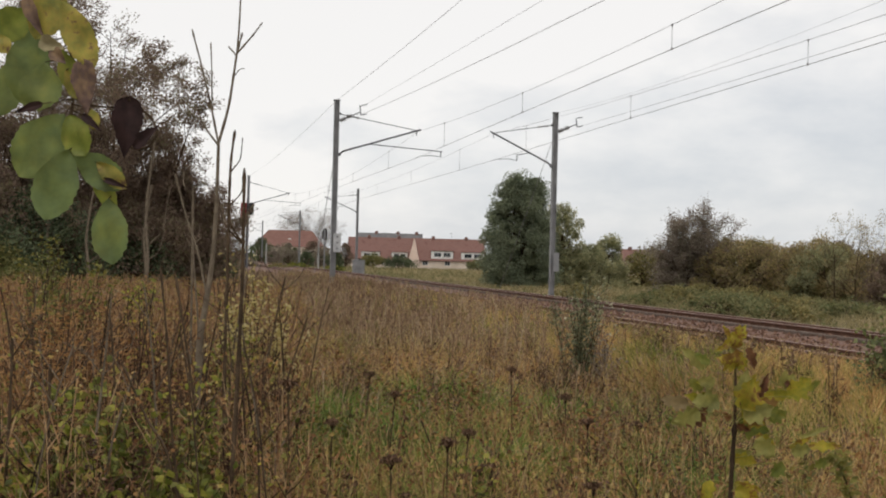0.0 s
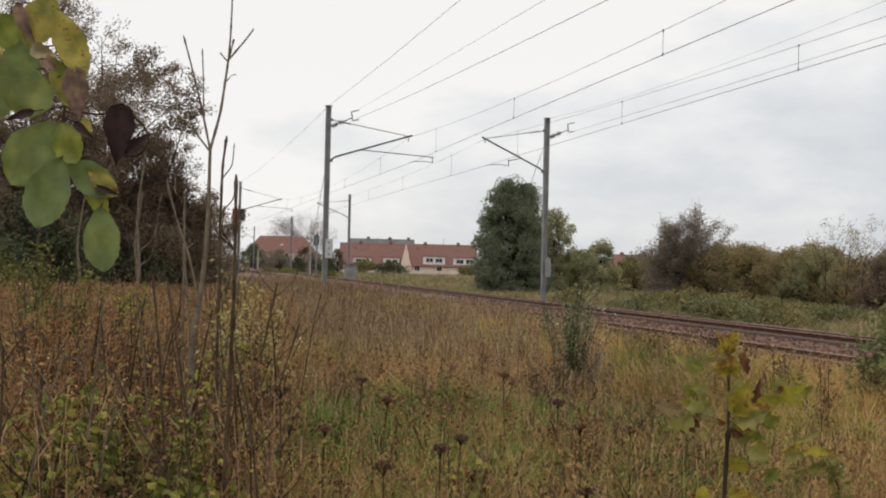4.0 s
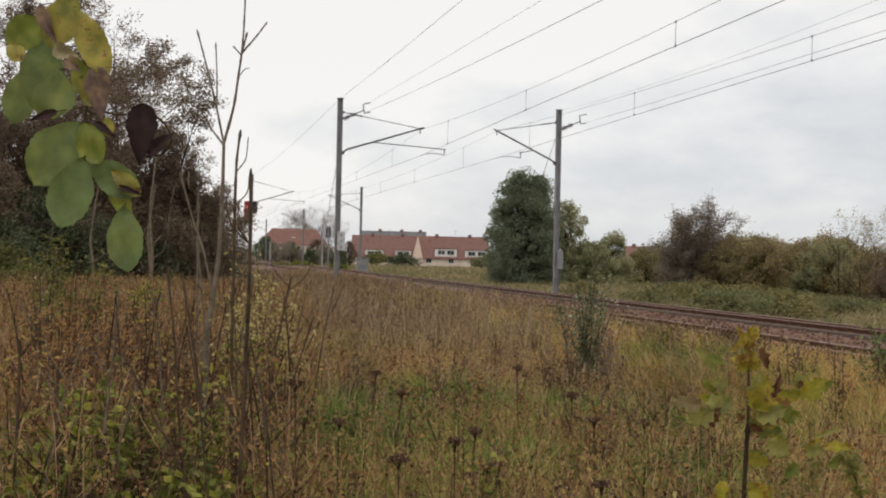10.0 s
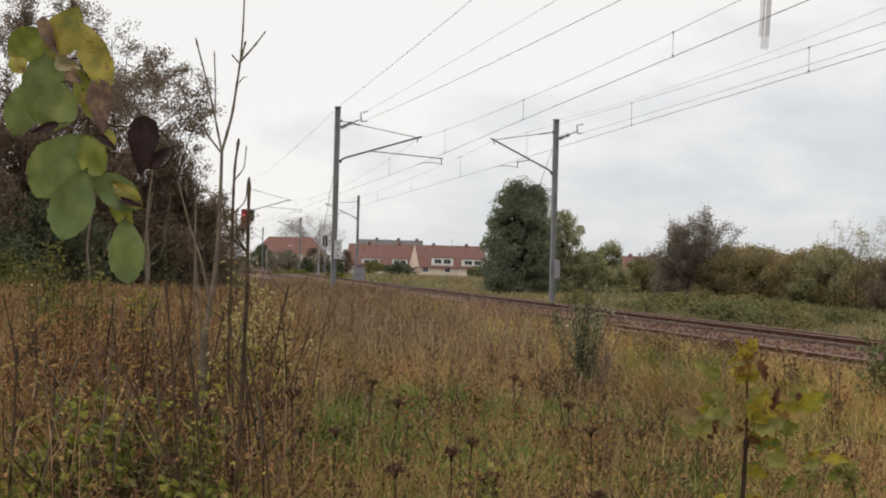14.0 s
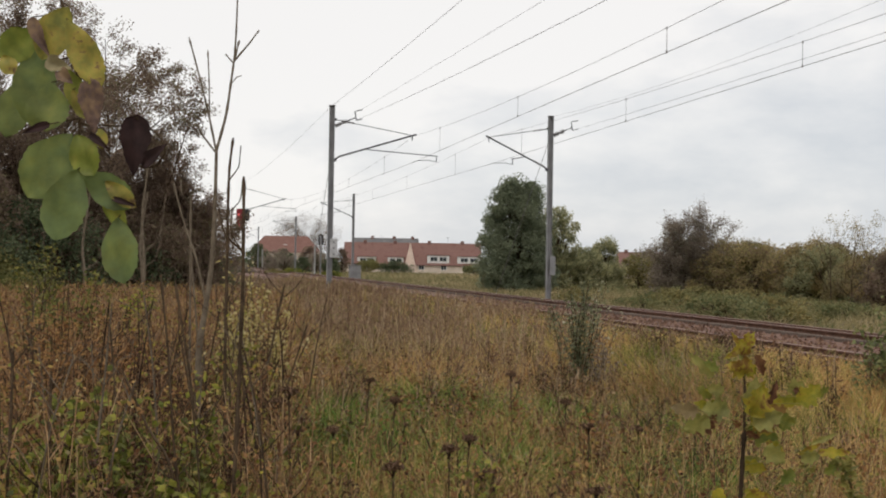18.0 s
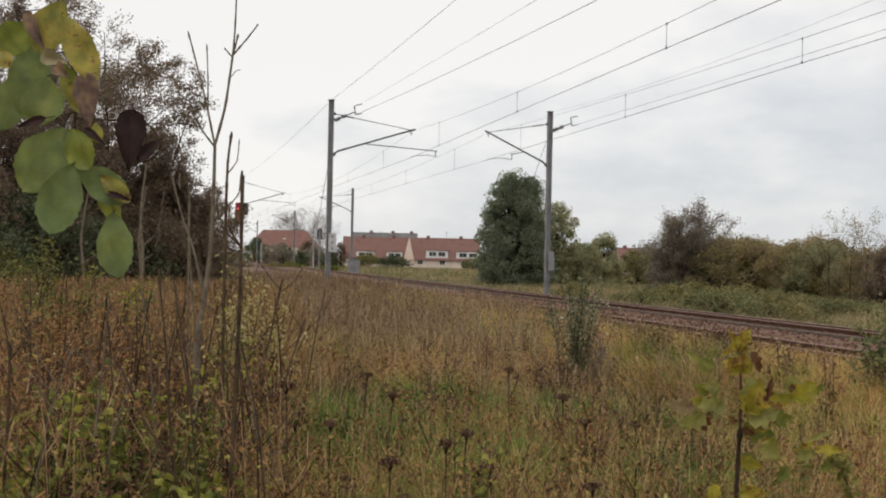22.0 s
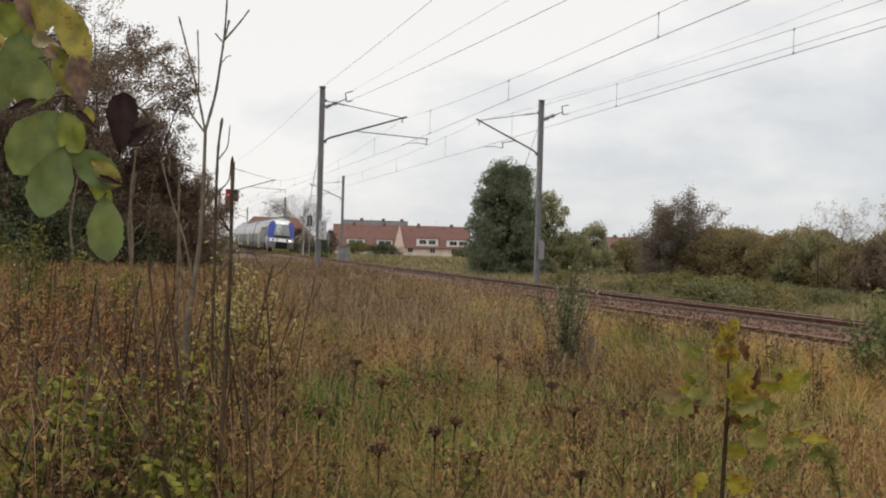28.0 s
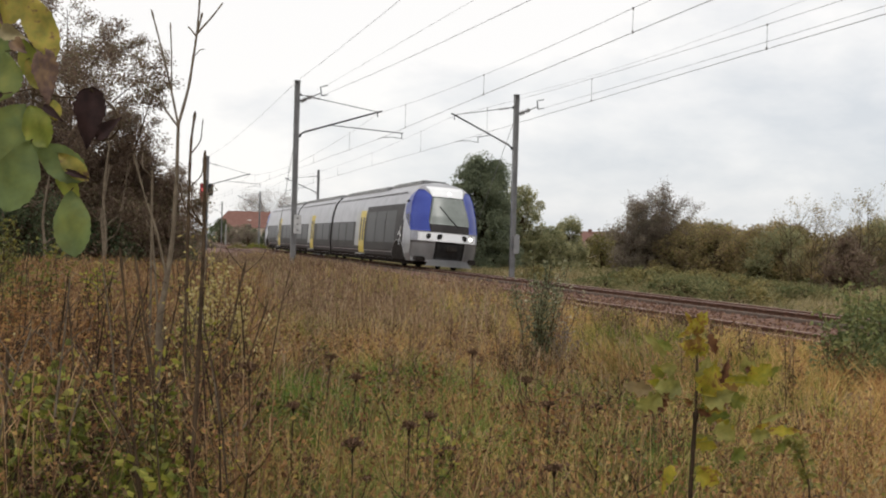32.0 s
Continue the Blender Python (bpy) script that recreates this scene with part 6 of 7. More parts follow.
def wild_shoots():
    """Thin dead stems and suckers that stand in the weeds, each with a few side twigs."""
    rr = random.Random(21)
    for i in range(115):
        y = rr.uniform(4.6, 11.5)
        x = y * rr.uniform(-0.39, -0.12) if i % 7 else y * rr.uniform(-0.1, 0.3)
        h = rr.uniform(0.7, 1.55) if i % 7 else rr.uniform(0.5, 0.75)
        g = float(ground_z(x, y))
        ob = empty("dry_sucker", pose(x, y, g - 0.02))
        lx = rr.uniform(-0.22, 0.22)
        m = rr.choice((M_TWIG, M_DARKBARK, M_DARKBARK, M_PALEBARK))
        pts = [(0, 0, 0), (lx * 0.25, 0, h * 0.4), (lx * 0.6, rr.uniform(-0.05, 0.05), h * 0.75), (lx, 0, h)]
        shoot(ob, pts, rr.uniform(0.005, 0.010), 0.003, m, "stem", 5)
        for j in range(rr.randint(3, 7)):
            t = rr.uniform(0.3, 0.95)
            bx, bz = lx * t ** 1.4, h * t
            d = rr.choice((-1, 1)) * rr.uniform(0.05, 0.22)
            shoot(ob, [(bx, 0, bz), (bx + d * 0.5, rr.uniform(-0.08, 0.08), bz + abs(d) * rr.uniform(0.3, 0.9)), (bx + d, rr.uniform(-0.1, 0.1), bz + abs(d) * rr.uniform(0.8, 1.8))], 0.0026, 0.0012, m, "side_twig", 4)
        if i % 2 == 0:
            k = rr.randint(14, 46)
            r3 = np.random.default_rng(900 + i)
            f = r3.uniform(0.3, 1.0, k)
            c = np.stack([lx * f ** 1.4, np.zeros(k), h * f], 1) + r3.normal(size=(k, 3)) * 0.05
            tagged(mesh_ob("foliage", *leaf_quads(c, 0.030 * r3.uniform(0.5, 1.4, k), 0.018, r3, 0.4), (F_YELLOW, F_SMALLYELLOW, F_BRACKEN, F_YELLOWGREEN)[(i // 2) % 4], ob), kind="stuff")
        tagged(ob, "thin dry brown sucker with side twigs", "sucker", "dry suckers in the weeds")


def build_saplings():
    ash = empty("ash_sapling", pose(-1.49, 7.5, -0.46))

    def rel(pts, y):
        return [(x + 1.49, y - 7.5, z + 0.46) for x, z in pts]
    shoot(ash, rel([(-1.49, -0.46), (-1.537, -0.068), (-1.577, 0.30), (-1.576, 0.669), (-1.535, 0.928), (-1.499, 1.225), (-1.487, 1.595), (-1.486, 1.965)], 7.5), 0.031, 0.010, M_PALEBARK, "trunk", nodes=False)
    for pts, a, b in (([(-1.487, 1.95), (-1.548, 2.222), (-1.618, 2.48), (-1.68, 2.693)], 0.010, 0.006), ([(-1.535, 2.165), (-1.542, 2.408), (-1.555, 2.611)], 0.006, 0.005), ([(-1.486, 1.95), (-1.425, 2.188), (-1.398, 2.411), (-1.38, 2.56), (-1.37, 2.746), (-1.365, 3.1)], 0.013, 0.006), ([(-1.383, 2.54), (-1.279, 2.667), (-1.22, 2.75)], 0.009, 0.005), ([(-1.388, 2.53), (-1.44, 2.588)], 0.007, 0.005), ([(-1.378, 2.55), (-1.35, 2.68)], 0.008, 0.007), ([(-1.49, 1.94), (-1.573, 2.044), (-1.62, 2.128)], 0.009, 0.006), ([(-1.53, 0.93), (-1.60, 1.24), (-1.678, 1.438), (-1.767, 1.746)], 0.012, 0.007), ([(-1.39, 2.40), (-1.36, 2.44), (-1.33, 2.445)], 0.005, 0.003)):
        shoot(ash, rel(pts, 7.5), a * 0.75, b * 0.75, M_PALEBARK, "limb")
    tagged(ash, "bare forked ash sapling with grey bark and buds", "sapling")
    one = lambda y, r0, r1, m, *pts: (y, r0, r1, m, pts)
    shoots = [
        one(6.5, 0.011, 0.006, M_TWIG, (-1.19, -0.47), (-1.219, 0.428), (-1.218, 1.068), (-1.219, 1.58), (-1.215, 1.773), (-1.196, 1.934)),
        one(5.0, 0.011, 0.006, M_TWIG, (-0.93, -0.47), (-0.886, 0.419), (-0.878, 0.763), (-0.87, 1.108), (-0.872, 1.354), (-0.875, 1.606)),
        one(5.0, 0.007, 0.004, M_TWIG, (-1.02, -0.47), (-1.112, 0.138), (-1.152, 0.363), (-1.172, 0.608), (-1.191, 0.853), (-1.229, 1.173)),
        one(6.0, 0.009, 0.005, M_TWIG, (-1.05, -0.47), (-1.173, 0.076), (-1.271, 0.398), (-1.313, 0.662), (-1.397, 1.133)),
        one(5.0, 0.008, 0.004, M_TWIG, (-1.0, -0.47), (-1.167, 0.362), (-1.264, 0.488), (-1.387, 0.75)),
        one(7.0, 0.009, 0.005, M_TWIG, (-1.18, -0.5), (-1.145, -0.249), (-1.063, 0.545), (-0.957, 1.099)),
        one(7.0, 0.009, 0.004, M_TWIG, (-1.16, -0.5), (-1.093, -0.247), (-0.981, 0.306), (-0.813, 0.861)),
        one(9.0, 0.012, 0.007, M_PALEBARK, (-1.958, -0.55), (-1.957, 0.554), (-1.973, 1.751)),
        one(6.0, 0.008, 0.004, M_TWIG, (-1.62, -0.47), (-1.689, 0.475), (-1.73, 0.888)),
        one(5.0, 0.009, 0.005, M_TWIG, (-1.66, -0.47), (-1.699, 0.447), (-1.695, 0.742)),
        one(5.0, 0.008, 0.005, M_TWIG, (-1.9, -0.47), (-1.866, 0.541), (-1.865, 0.836)),
        one(8.2, 0.010, 0.006, M_PALEBARK, (-1.75, -0.5), (-1.72, 0.6), (-1.80, 1.35)),
        one(7.8, 0.008, 0.005, M_PALEBARK, (-1.45, -0.5), (-1.42, 0.5), (-1.33, 1.1))]
    for i, (y, r0, r1, m, pts) in enumerate(shoots):
        x0 = pts[0][0]
        ob = empty("bare_shoot", pose(x0, y, -0.5))
        shoot(ob, [(x - x0, 0, z + 0.5) for x, z in pts], r0, r1, m)
        rr = random.Random(i)
        for j in range(3):
            q = rr.randint(1, len(pts) - 1)
            x, z = pts[q]
            d = rr.choice((-1, 1)) * rr.uniform(0.06, 0.16)
            shoot(ob, [(x - x0, 0, z + 0.42), (x - x0 + d * 0.6, rr.uniform(-0.1, 0.1), z + 0.5), (x - x0 + d, rr.uniform(-0.15, 0.15), z + 0.62)], r1 * 0.7, r1 * 0.4, m, "side_twig", 5)
        tagged(ob, "thin bare brown sapling shoot with buds", "sapling", "bare shoots in the weeds")
    # the thicket's pale trunks
    for x, y, h in ((-9.03, 29, 3.4), (-7.54, 29, 4.6), (-10.2, 29.5, 3.2), (-8.1, 31, 3.6)):
        ob = empty("pale_trunk_tree", pose(x, y, float(ground_z(x, y)) - 0.05))
        shoot(ob, [(0, 0, 0), (0.1, 0, h * 0.35), (-0.02, 0, h * 0.6), (0.18, 0, h)], 0.06, 0.02, M_PALEBARK, "trunk", nodes=False)
        shoot(ob, [(0.06, 0, h * 0.42), (0.45, 0, h * 0.5), (0.6, 0, h * 0.75)], 0.02, 0.008, M_PALEBARK, "limb", nodes=False)
        tagged(ob, "slender pale-barked trunk at the thicket's edge", "tree")


def leafy_plant(name, x, y, h, seed, stems, leaves, size, mat, label, category, spread=0.3, low=0.1, stem_mat=None, up=0.0, wide=0.62):
    """A small plant of several thin stems with leaves along them."""
    rng = np.random.default_rng(seed)
    ob = empty(name, pose(x, y, float(ground_z(x, y)) - 0.02))
    ends = rng.normal(size=(stems, 2)) * spread
    t = np.linspace(0, 1, 6)
    P = np.zeros((stems, 6, 3))
    hh = h * rng.uniform(0.6, 1.05, stems)
    for i in range(stems):
        st = rng.normal(size=2) * spread * 0.3
        P[i, :, 0] = st[0] + ends[i, 0] * t ** 1.4 + rng.normal(size=6) * 0.01
        P[i, :, 1] = st[1] + ends[i, 1] * t ** 1.4 + rng.normal(size=6) * 0.01
        P[i, :, 2] = hh[i] * t
        mesh_ob("stem", *tubes(P[i:i + 1], np.linspace(0.0045, 0.0016, 6)[None] * max(0.6, h), 5), stem_mat or M_BARK, ob, smooth=True)
    k, f = rng.integers(0, stems, leaves), rng.uniform(low, 1.0, leaves) * 4.99
    j = f.astype(int)
    c = P[k, j] + (P[k, j + 1] - P[k, j]) * (f - j)[:, None] + rng.normal(size=(leaves, 3)) * size * 0.8
    tagged(mesh_ob("foliage", *leaf_quads(c, size * rng.uniform(0.6, 1.3, leaves), size * wide, rng, 0.2, up), mat, ob), kind="stuff")
    return tagged(ob, label, category)


def build_shrubs():
    leafy_plant("yellow_leaf_shrub", -1.44, 8.0, 1.72, 51, 12, 1700, 0.036, F_SMALLYELLOW, "thin shrub with small pale yellow leaves", "shrub", 0.13)
    leafy_plant("yellow_leaf_shrub", -1.26, 8.4, 1.62, 52, 11, 1500, 0.036, F_SMALLYELLOW, "thin shrub with small pale yellow leaves", "shrub", 0.12)
    leafy_plant("yellow_leaf_shrub", -1.36, 7.8, 1.15, 57, 9, 520, 0.05, F_LIMELEAF, "low shrub with bright yellow-green leaves", "shrub", 0.1)
    leafy_plant("yellow_leaf_shrub", -3.72, 14.0, 1.3, 53, 10, 800, 0.06, F_LIMELEAF, "low shrub with bright yellow-green leaves", "shrub", 0.14)
    for x, y, h, sd in ((-1.45, 5.0, 0.92, 54), (-1.78, 5.1, 0.9, 55), (-1.15, 5.6, 0.75, 56), (-1.62, 5.6, 0.85, 58), (-1.35, 4.7, 0.7, 59), (-1.72, 4.6, 0.75, 155), (-1.5, 4.45, 0.62, 157), (-1.95, 5.3, 0.8, 160), (-1.2, 4.6, 0.6, 161), (-1.55, 5.2, 0.86, 163), (-1.3, 5.1, 0.8, 164), (-1.85, 4.9, 0.8, 193), (-1.62, 4.75, 0.7, 194)):
        leafy_plant("bramble", x, y + 0.35, h + 0.14, sd, 9, 150, 0.056, F_LIMELEAF if sd % 2 else F_WEEDGREEN, "bramble with yellow-green leaves at the meadow edge" if sd % 2 else "bramble with dull dark green leaves at the meadow edge", "bramble", 0.2, 0.66, M_DARKBARK, 1.3, 0.8)
    leafy_plant("yellow_leaf_shrub", -1.30, 6.0, 1.2, 70, 7, 260, 0.055, F_LIMELEAF, "low shrub with yellow-green leaves", "shrub", 0.09, 0.4, None, 1.0)
    for x, y, h, sd in ((-2.35, 7.0, 1.25, 71), (-1.95, 6.4, 1.05, 72), (-2.2, 8.2, 1.2, 73), (-2.75, 8.0, 1.3, 74), (-1.75, 7.4, 1.0, 75), (-2.5, 7.4, 1.35, 80), (-2.1, 7.6, 1.2, 83), (-2.65, 8.6, 1.35, 84), (-2.3, 6.4, 1.05, 85)):
        leafy_plant("bracken", x, y, h, sd, 13, 900, 0.058, F_BRACKEN, "withered orange-brown bracken in the weeds", "fern", 0.16, 0.1, None, 0.0, 0.24)
    rr = random.Random(31)
    for i in range(34):
        y = rr.uniform(4.5, 12.5)
        x = y * rr.uniform(-0.39, -0.17)
        leafy_plant("edge_weed", x, y, rr.uniform(0.55, 1.0), 700 + i, 7, 300, 0.036, (F_WEEDGREEN, F_BRACKEN, F_DOCK, F_YELLOWGREEN, F_RUSTORANGE)[i % 5], ("dull green weed at the overgrown edge", "orange-brown withered weed at the edge", "dark brown withered weed at the edge", "yellow-green weed at the overgrown edge", "brown withered weed at the overgrown edge")[i % 5], "weed", 0.15, 0.1, M_TWIG, 0.0, 0.4)
    rr = random.Random(6)
    for i in range(40):
        y = rr.uniform(4.6, 12)
        x = y * rr.uniform(-0.37, -0.14)
        leafy_plant("dock_plant", x, y, rr.uniform(0.75, 1.25), 500 + i, 3, 420, 0.024, F_DOCK, "dark brown dock with dried seed spikes", "weed", 0.07, 0.45, M_DARKBARK)
    for x, y, h, sd in ((-3.4, 10.5, 1.5, 76), (-4.2, 12.5, 1.6, 77), (-3.9, 11.2, 1.3, 78), (-5.2, 15, 1.8, 79)):
        leafy_plant("green_shrub", x, y, h, sd, 12, 1100, 0.055, F_WEEDGREEN, "dull olive-green shrub at the meadow edge", "shrub", 0.2, 0.1)
    leafy_plant("willow_shrub", 1.64, 13.7, 1.66, 61, 18, 2300, 0.046, F_WILLOW, "slender grey-green willow shrub in the grass", "shrub", 0.20, 0.05)
    leafy_plant("willow_shrub", 1.72, 13.9, 1.72, 161, 7, 150, 0.045, F_PALETOP, "thin willow shoots with pale silvery leaf tips", "shrub", 0.24, 0.62)
    leafy_plant("willow_shrub", 1.95, 13.8, 1.0, 62, 10, 700, 0.045, F_GREYBUSH, "low grey-brown willow shrub in the grass", "shrub", 0.15, 0.05)
    for x, y, h, sd in ((4.72, 12.0, 1.50, 63), (5.25, 12.4, 1.6, 64), (4.5, 11.3, 1.0, 65), (4.95, 11.4, 1.25, 69)):
        leafy_plant("elder_bush", x, y, h, sd, 18, 2300, 0.066, F_ELDER, "leafy green bush beside the ballast", "bush", 0.24, 0.02)
    leafy_plant("dock_plant", 1.76, 5.0, 0.72, 166, 6, 320, 0.026, F_RUSTWEED, "red-brown dead dock plant in the grass", "weed", 0.10, 0.25)
    for x, y, h, sd in ((1.45, 4.3, 0.55, 167), (1.85, 5.8, 0.6, 168), (1.2, 4.9, 0.5, 169), (1.6, 4.6, 0.5, 170), (0.62, 4.5, 0.45, 171), (0.1, 4.6, 0.5, 172), (-0.3, 4.5, 0.5, 173), (2.0, 6.6, 0.65, 174)):
        leafy_plant("dock_plant", x, y, h, sd, 6, 380, 0.024, (F_RUSTWEED, F_UMBEL, F_RUSTORANGE)[sd % 3], "withered brown dock plant in the grass", "weed", 0.12, 0.15, M_TWIG)
    for x, y, h, sd in ((1.35, 4.6, 0.40, 181), (1.75, 5.2, 0.42, 182), (0.85, 4.7, 0.36, 183), (1.05, 5.6, 0.42, 184), (-0.75, 7.9, 0.5, 185), (-0.15, 8.2, 0.5, 186), (-0.45, 7.1, 0.42, 187), (1.25, 6.4, 0.45, 188)):
        leafy_plant("nettle", x, y, h, sd, 9, 230, 0.045, F_LUSH if sd % 2 else F_GREEN, "low green nettle in the long grass", "herb", 0.13, 0.05)
    rr = random.Random(57)
    kinds = ((F_RUSTORANGE, "rust-brown withered weed in the long grass", 0.034), (F_UMBEL, "dark brown dead weed in the long grass", 0.026), (F_WEEDGREEN, "dull olive-green weed in the long grass", 0.042), (F_BRACKEN, "orange-brown withered weed in the grass", 0.036), (F_RUSTWEED, "pale brown dead weed in the long grass", 0.032), (F_YELLOWGREEN, "yellow-green leafy weed in the long grass", 0.042))
    for i in range(96):
        y = 4.5 + 9.5 * rr.random() ** 1.2
        x = y * rr.uniform(-0.13, 0.37)
        mt, lb, sz = kinds[rr.choice((0, 0, 1, 1, 1, 2, 3, 4, 5))]
        cap = float(sight_cap(x, y)) * 0.92
        leafy_plant("meadow_weed", x, y, min(rr.uniform(0.42, 0.78), cap), 1200 + i, 3, rr.randint(90, 240), sz * (1 + 0.03 * y), mt, lb, "weed", rr.uniform(0.05, 0.12), 0.2, M_TWIG)
    herb = empty("arching_herb", pose(1.08, 3.0, -0.48))
    pts = [(0, 0, 0), (0.012, 0, 0.7), (0.011, 0, 1.09), (-0.008, 0, 1.148), (-0.027, 0.0, 1.195), (-0.042, 0.0, 1.235)]
    shoot(herb, pts, 0.004, 0.0015, M_BARK, "stem", 5)
    r2 = np.random.default_rng(66)
    q = r2.uniform(1.2, 5.0, 150) ** 0.6 * 1.9
    c = np.stack([np.interp(q, range(6), [p[i] for p in pts]) for i in range(3)], 1) + r2.normal(size=(150, 3)) * 0.011
    tagged(mesh_ob("foliage", *leaf_quads(c, 0.024 * r2.uniform(0.6, 1.3, 150), 0.012, r2, 0.2), F_SAPOLIVE, herb), kind="stuff")
    tagged(herb, "arching herb with small yellow-green leaves", "herb")
    leafy_plant("dock_plant", 5.1, 38.0, 0.9, 67, 5, 240, 0.06, F_RUSTWEED, "red-brown dead dock plant beside the rails", "weed", 0.10, 0.3)
    leafy_plant("dock_plant", -0.15, 30.0, 0.8, 68, 5, 240, 0.06, F_YELLOWGREEN, "yellow-green weed beside the rails", "weed", 0.2, 0.1)
    rng = random.Random(2)
    for i in range(26):
        s, lat = rng.uniform(14, 52), rng.uniform(6.2, 13.5)
        x, y, _ = on_line(s, lat)
        h = rng.uniform(0.6, 1.15)
        dense_tree("bramble_mound", float(x), float(y), h, 300 + i, rng.uniform(0.9, 1.7), rng.uniform(0.8, 1.5), 2600, 0.085, (F_GREEN, F_BRAMBLE)[i % 2], "low green bramble mound beyond the rails", 0.0, 26, 0.3, "bramble")
    # dead umbels on stiff brown stalks
    heads = [(-0.60, 6.5, 0.32), (-0.21, 5.2, 0.35), (0.17, 6.5, 0.28), (-0.29, 7.5, 0.37), (0.71, 5.2, 0.25), (-0.79, 6.0, 0.59), (-0.80, 6.5, 0.31), (0.56, 9.0, 0.40), (0.88, 8.0, 0.32), (0.91, 7.0, 0.29), (-0.55, 9.0, 0.34), (0.22, 6.0, 0.17), (1.39, 8.0, 0.14), (0.05, 5.8, 0.33), (-0.95, 6.8, 0.44)]
    for i, (x, y, z) in enumerate(heads):
        r2 = np.random.default_rng(400 + i)
        g = float(ground_z(x, y))
        ob = empty("dead_umbel", pose(x, y, g - 0.02))
        H = z - g
        um = r2.uniform(0.016, 0.040)
        dx = r2.uniform(-0.08, 0.08)
        shoot(ob, [(-dx, 0, 0), (-dx * 0.3, 0, H * 0.6), (0, 0, H - 0.06)], 0.0048, 0.0034, M_TWIG, "stalk", 5)
        if i % 2:
            zz = H * r2.uniform(0.55, 0.75)
            shoot(ob, [(-dx * 0.25, 0, zz), (0.05, 0.02, zz + 0.07), (0.07, 0.03, zz + 0.15)], 0.003, 0.0025, M_DARKBARK, "side_stalk", 5)
            c = np.array([0.07, 0.03, zz + 0.155]) + r2.normal(size=(46, 3)) * np.array([0.016, 0.016, 0.006])
            tagged(mesh_ob("seed_head", *leaf_quads(c, 0.017, 0.014, r2, -0.3, 1.5), F_UMBEL, ob), kind="stuff")
        for j in range(9):
            a = j * 0.7 + r2.uniform(0, 0.4)
            rad = um * (0.35 if j % 3 == 0 else r2.uniform(0.75, 1.1))
            q = np.array([math.cos(a) * rad, math.sin(a) * rad, H + r2.uniform(-0.012, 0.008) - 0.25 * rad])
            mesh_ob("ray", *tubes(np.array([[(0, 0, H - 0.06), q * np.array([0.6, 0.6, 1]) - np.array([0, 0, 0.015]), q]]), np.array([[0.0026, 0.002, 0.002]]), 4), M_DARKBARK, ob)
            c = q + r2.normal(size=(26, 3)) * np.array([0.013, 0.013, 0.005])
            tagged(mesh_ob("seed_head", *leaf_quads(c, 0.017, 0.014, r2, -0.3, 1.5), F_UMBEL, ob), kind="stuff")
        tagged(ob, "dead brown umbel on a stiff dry stalk", "weed", "dead umbels")


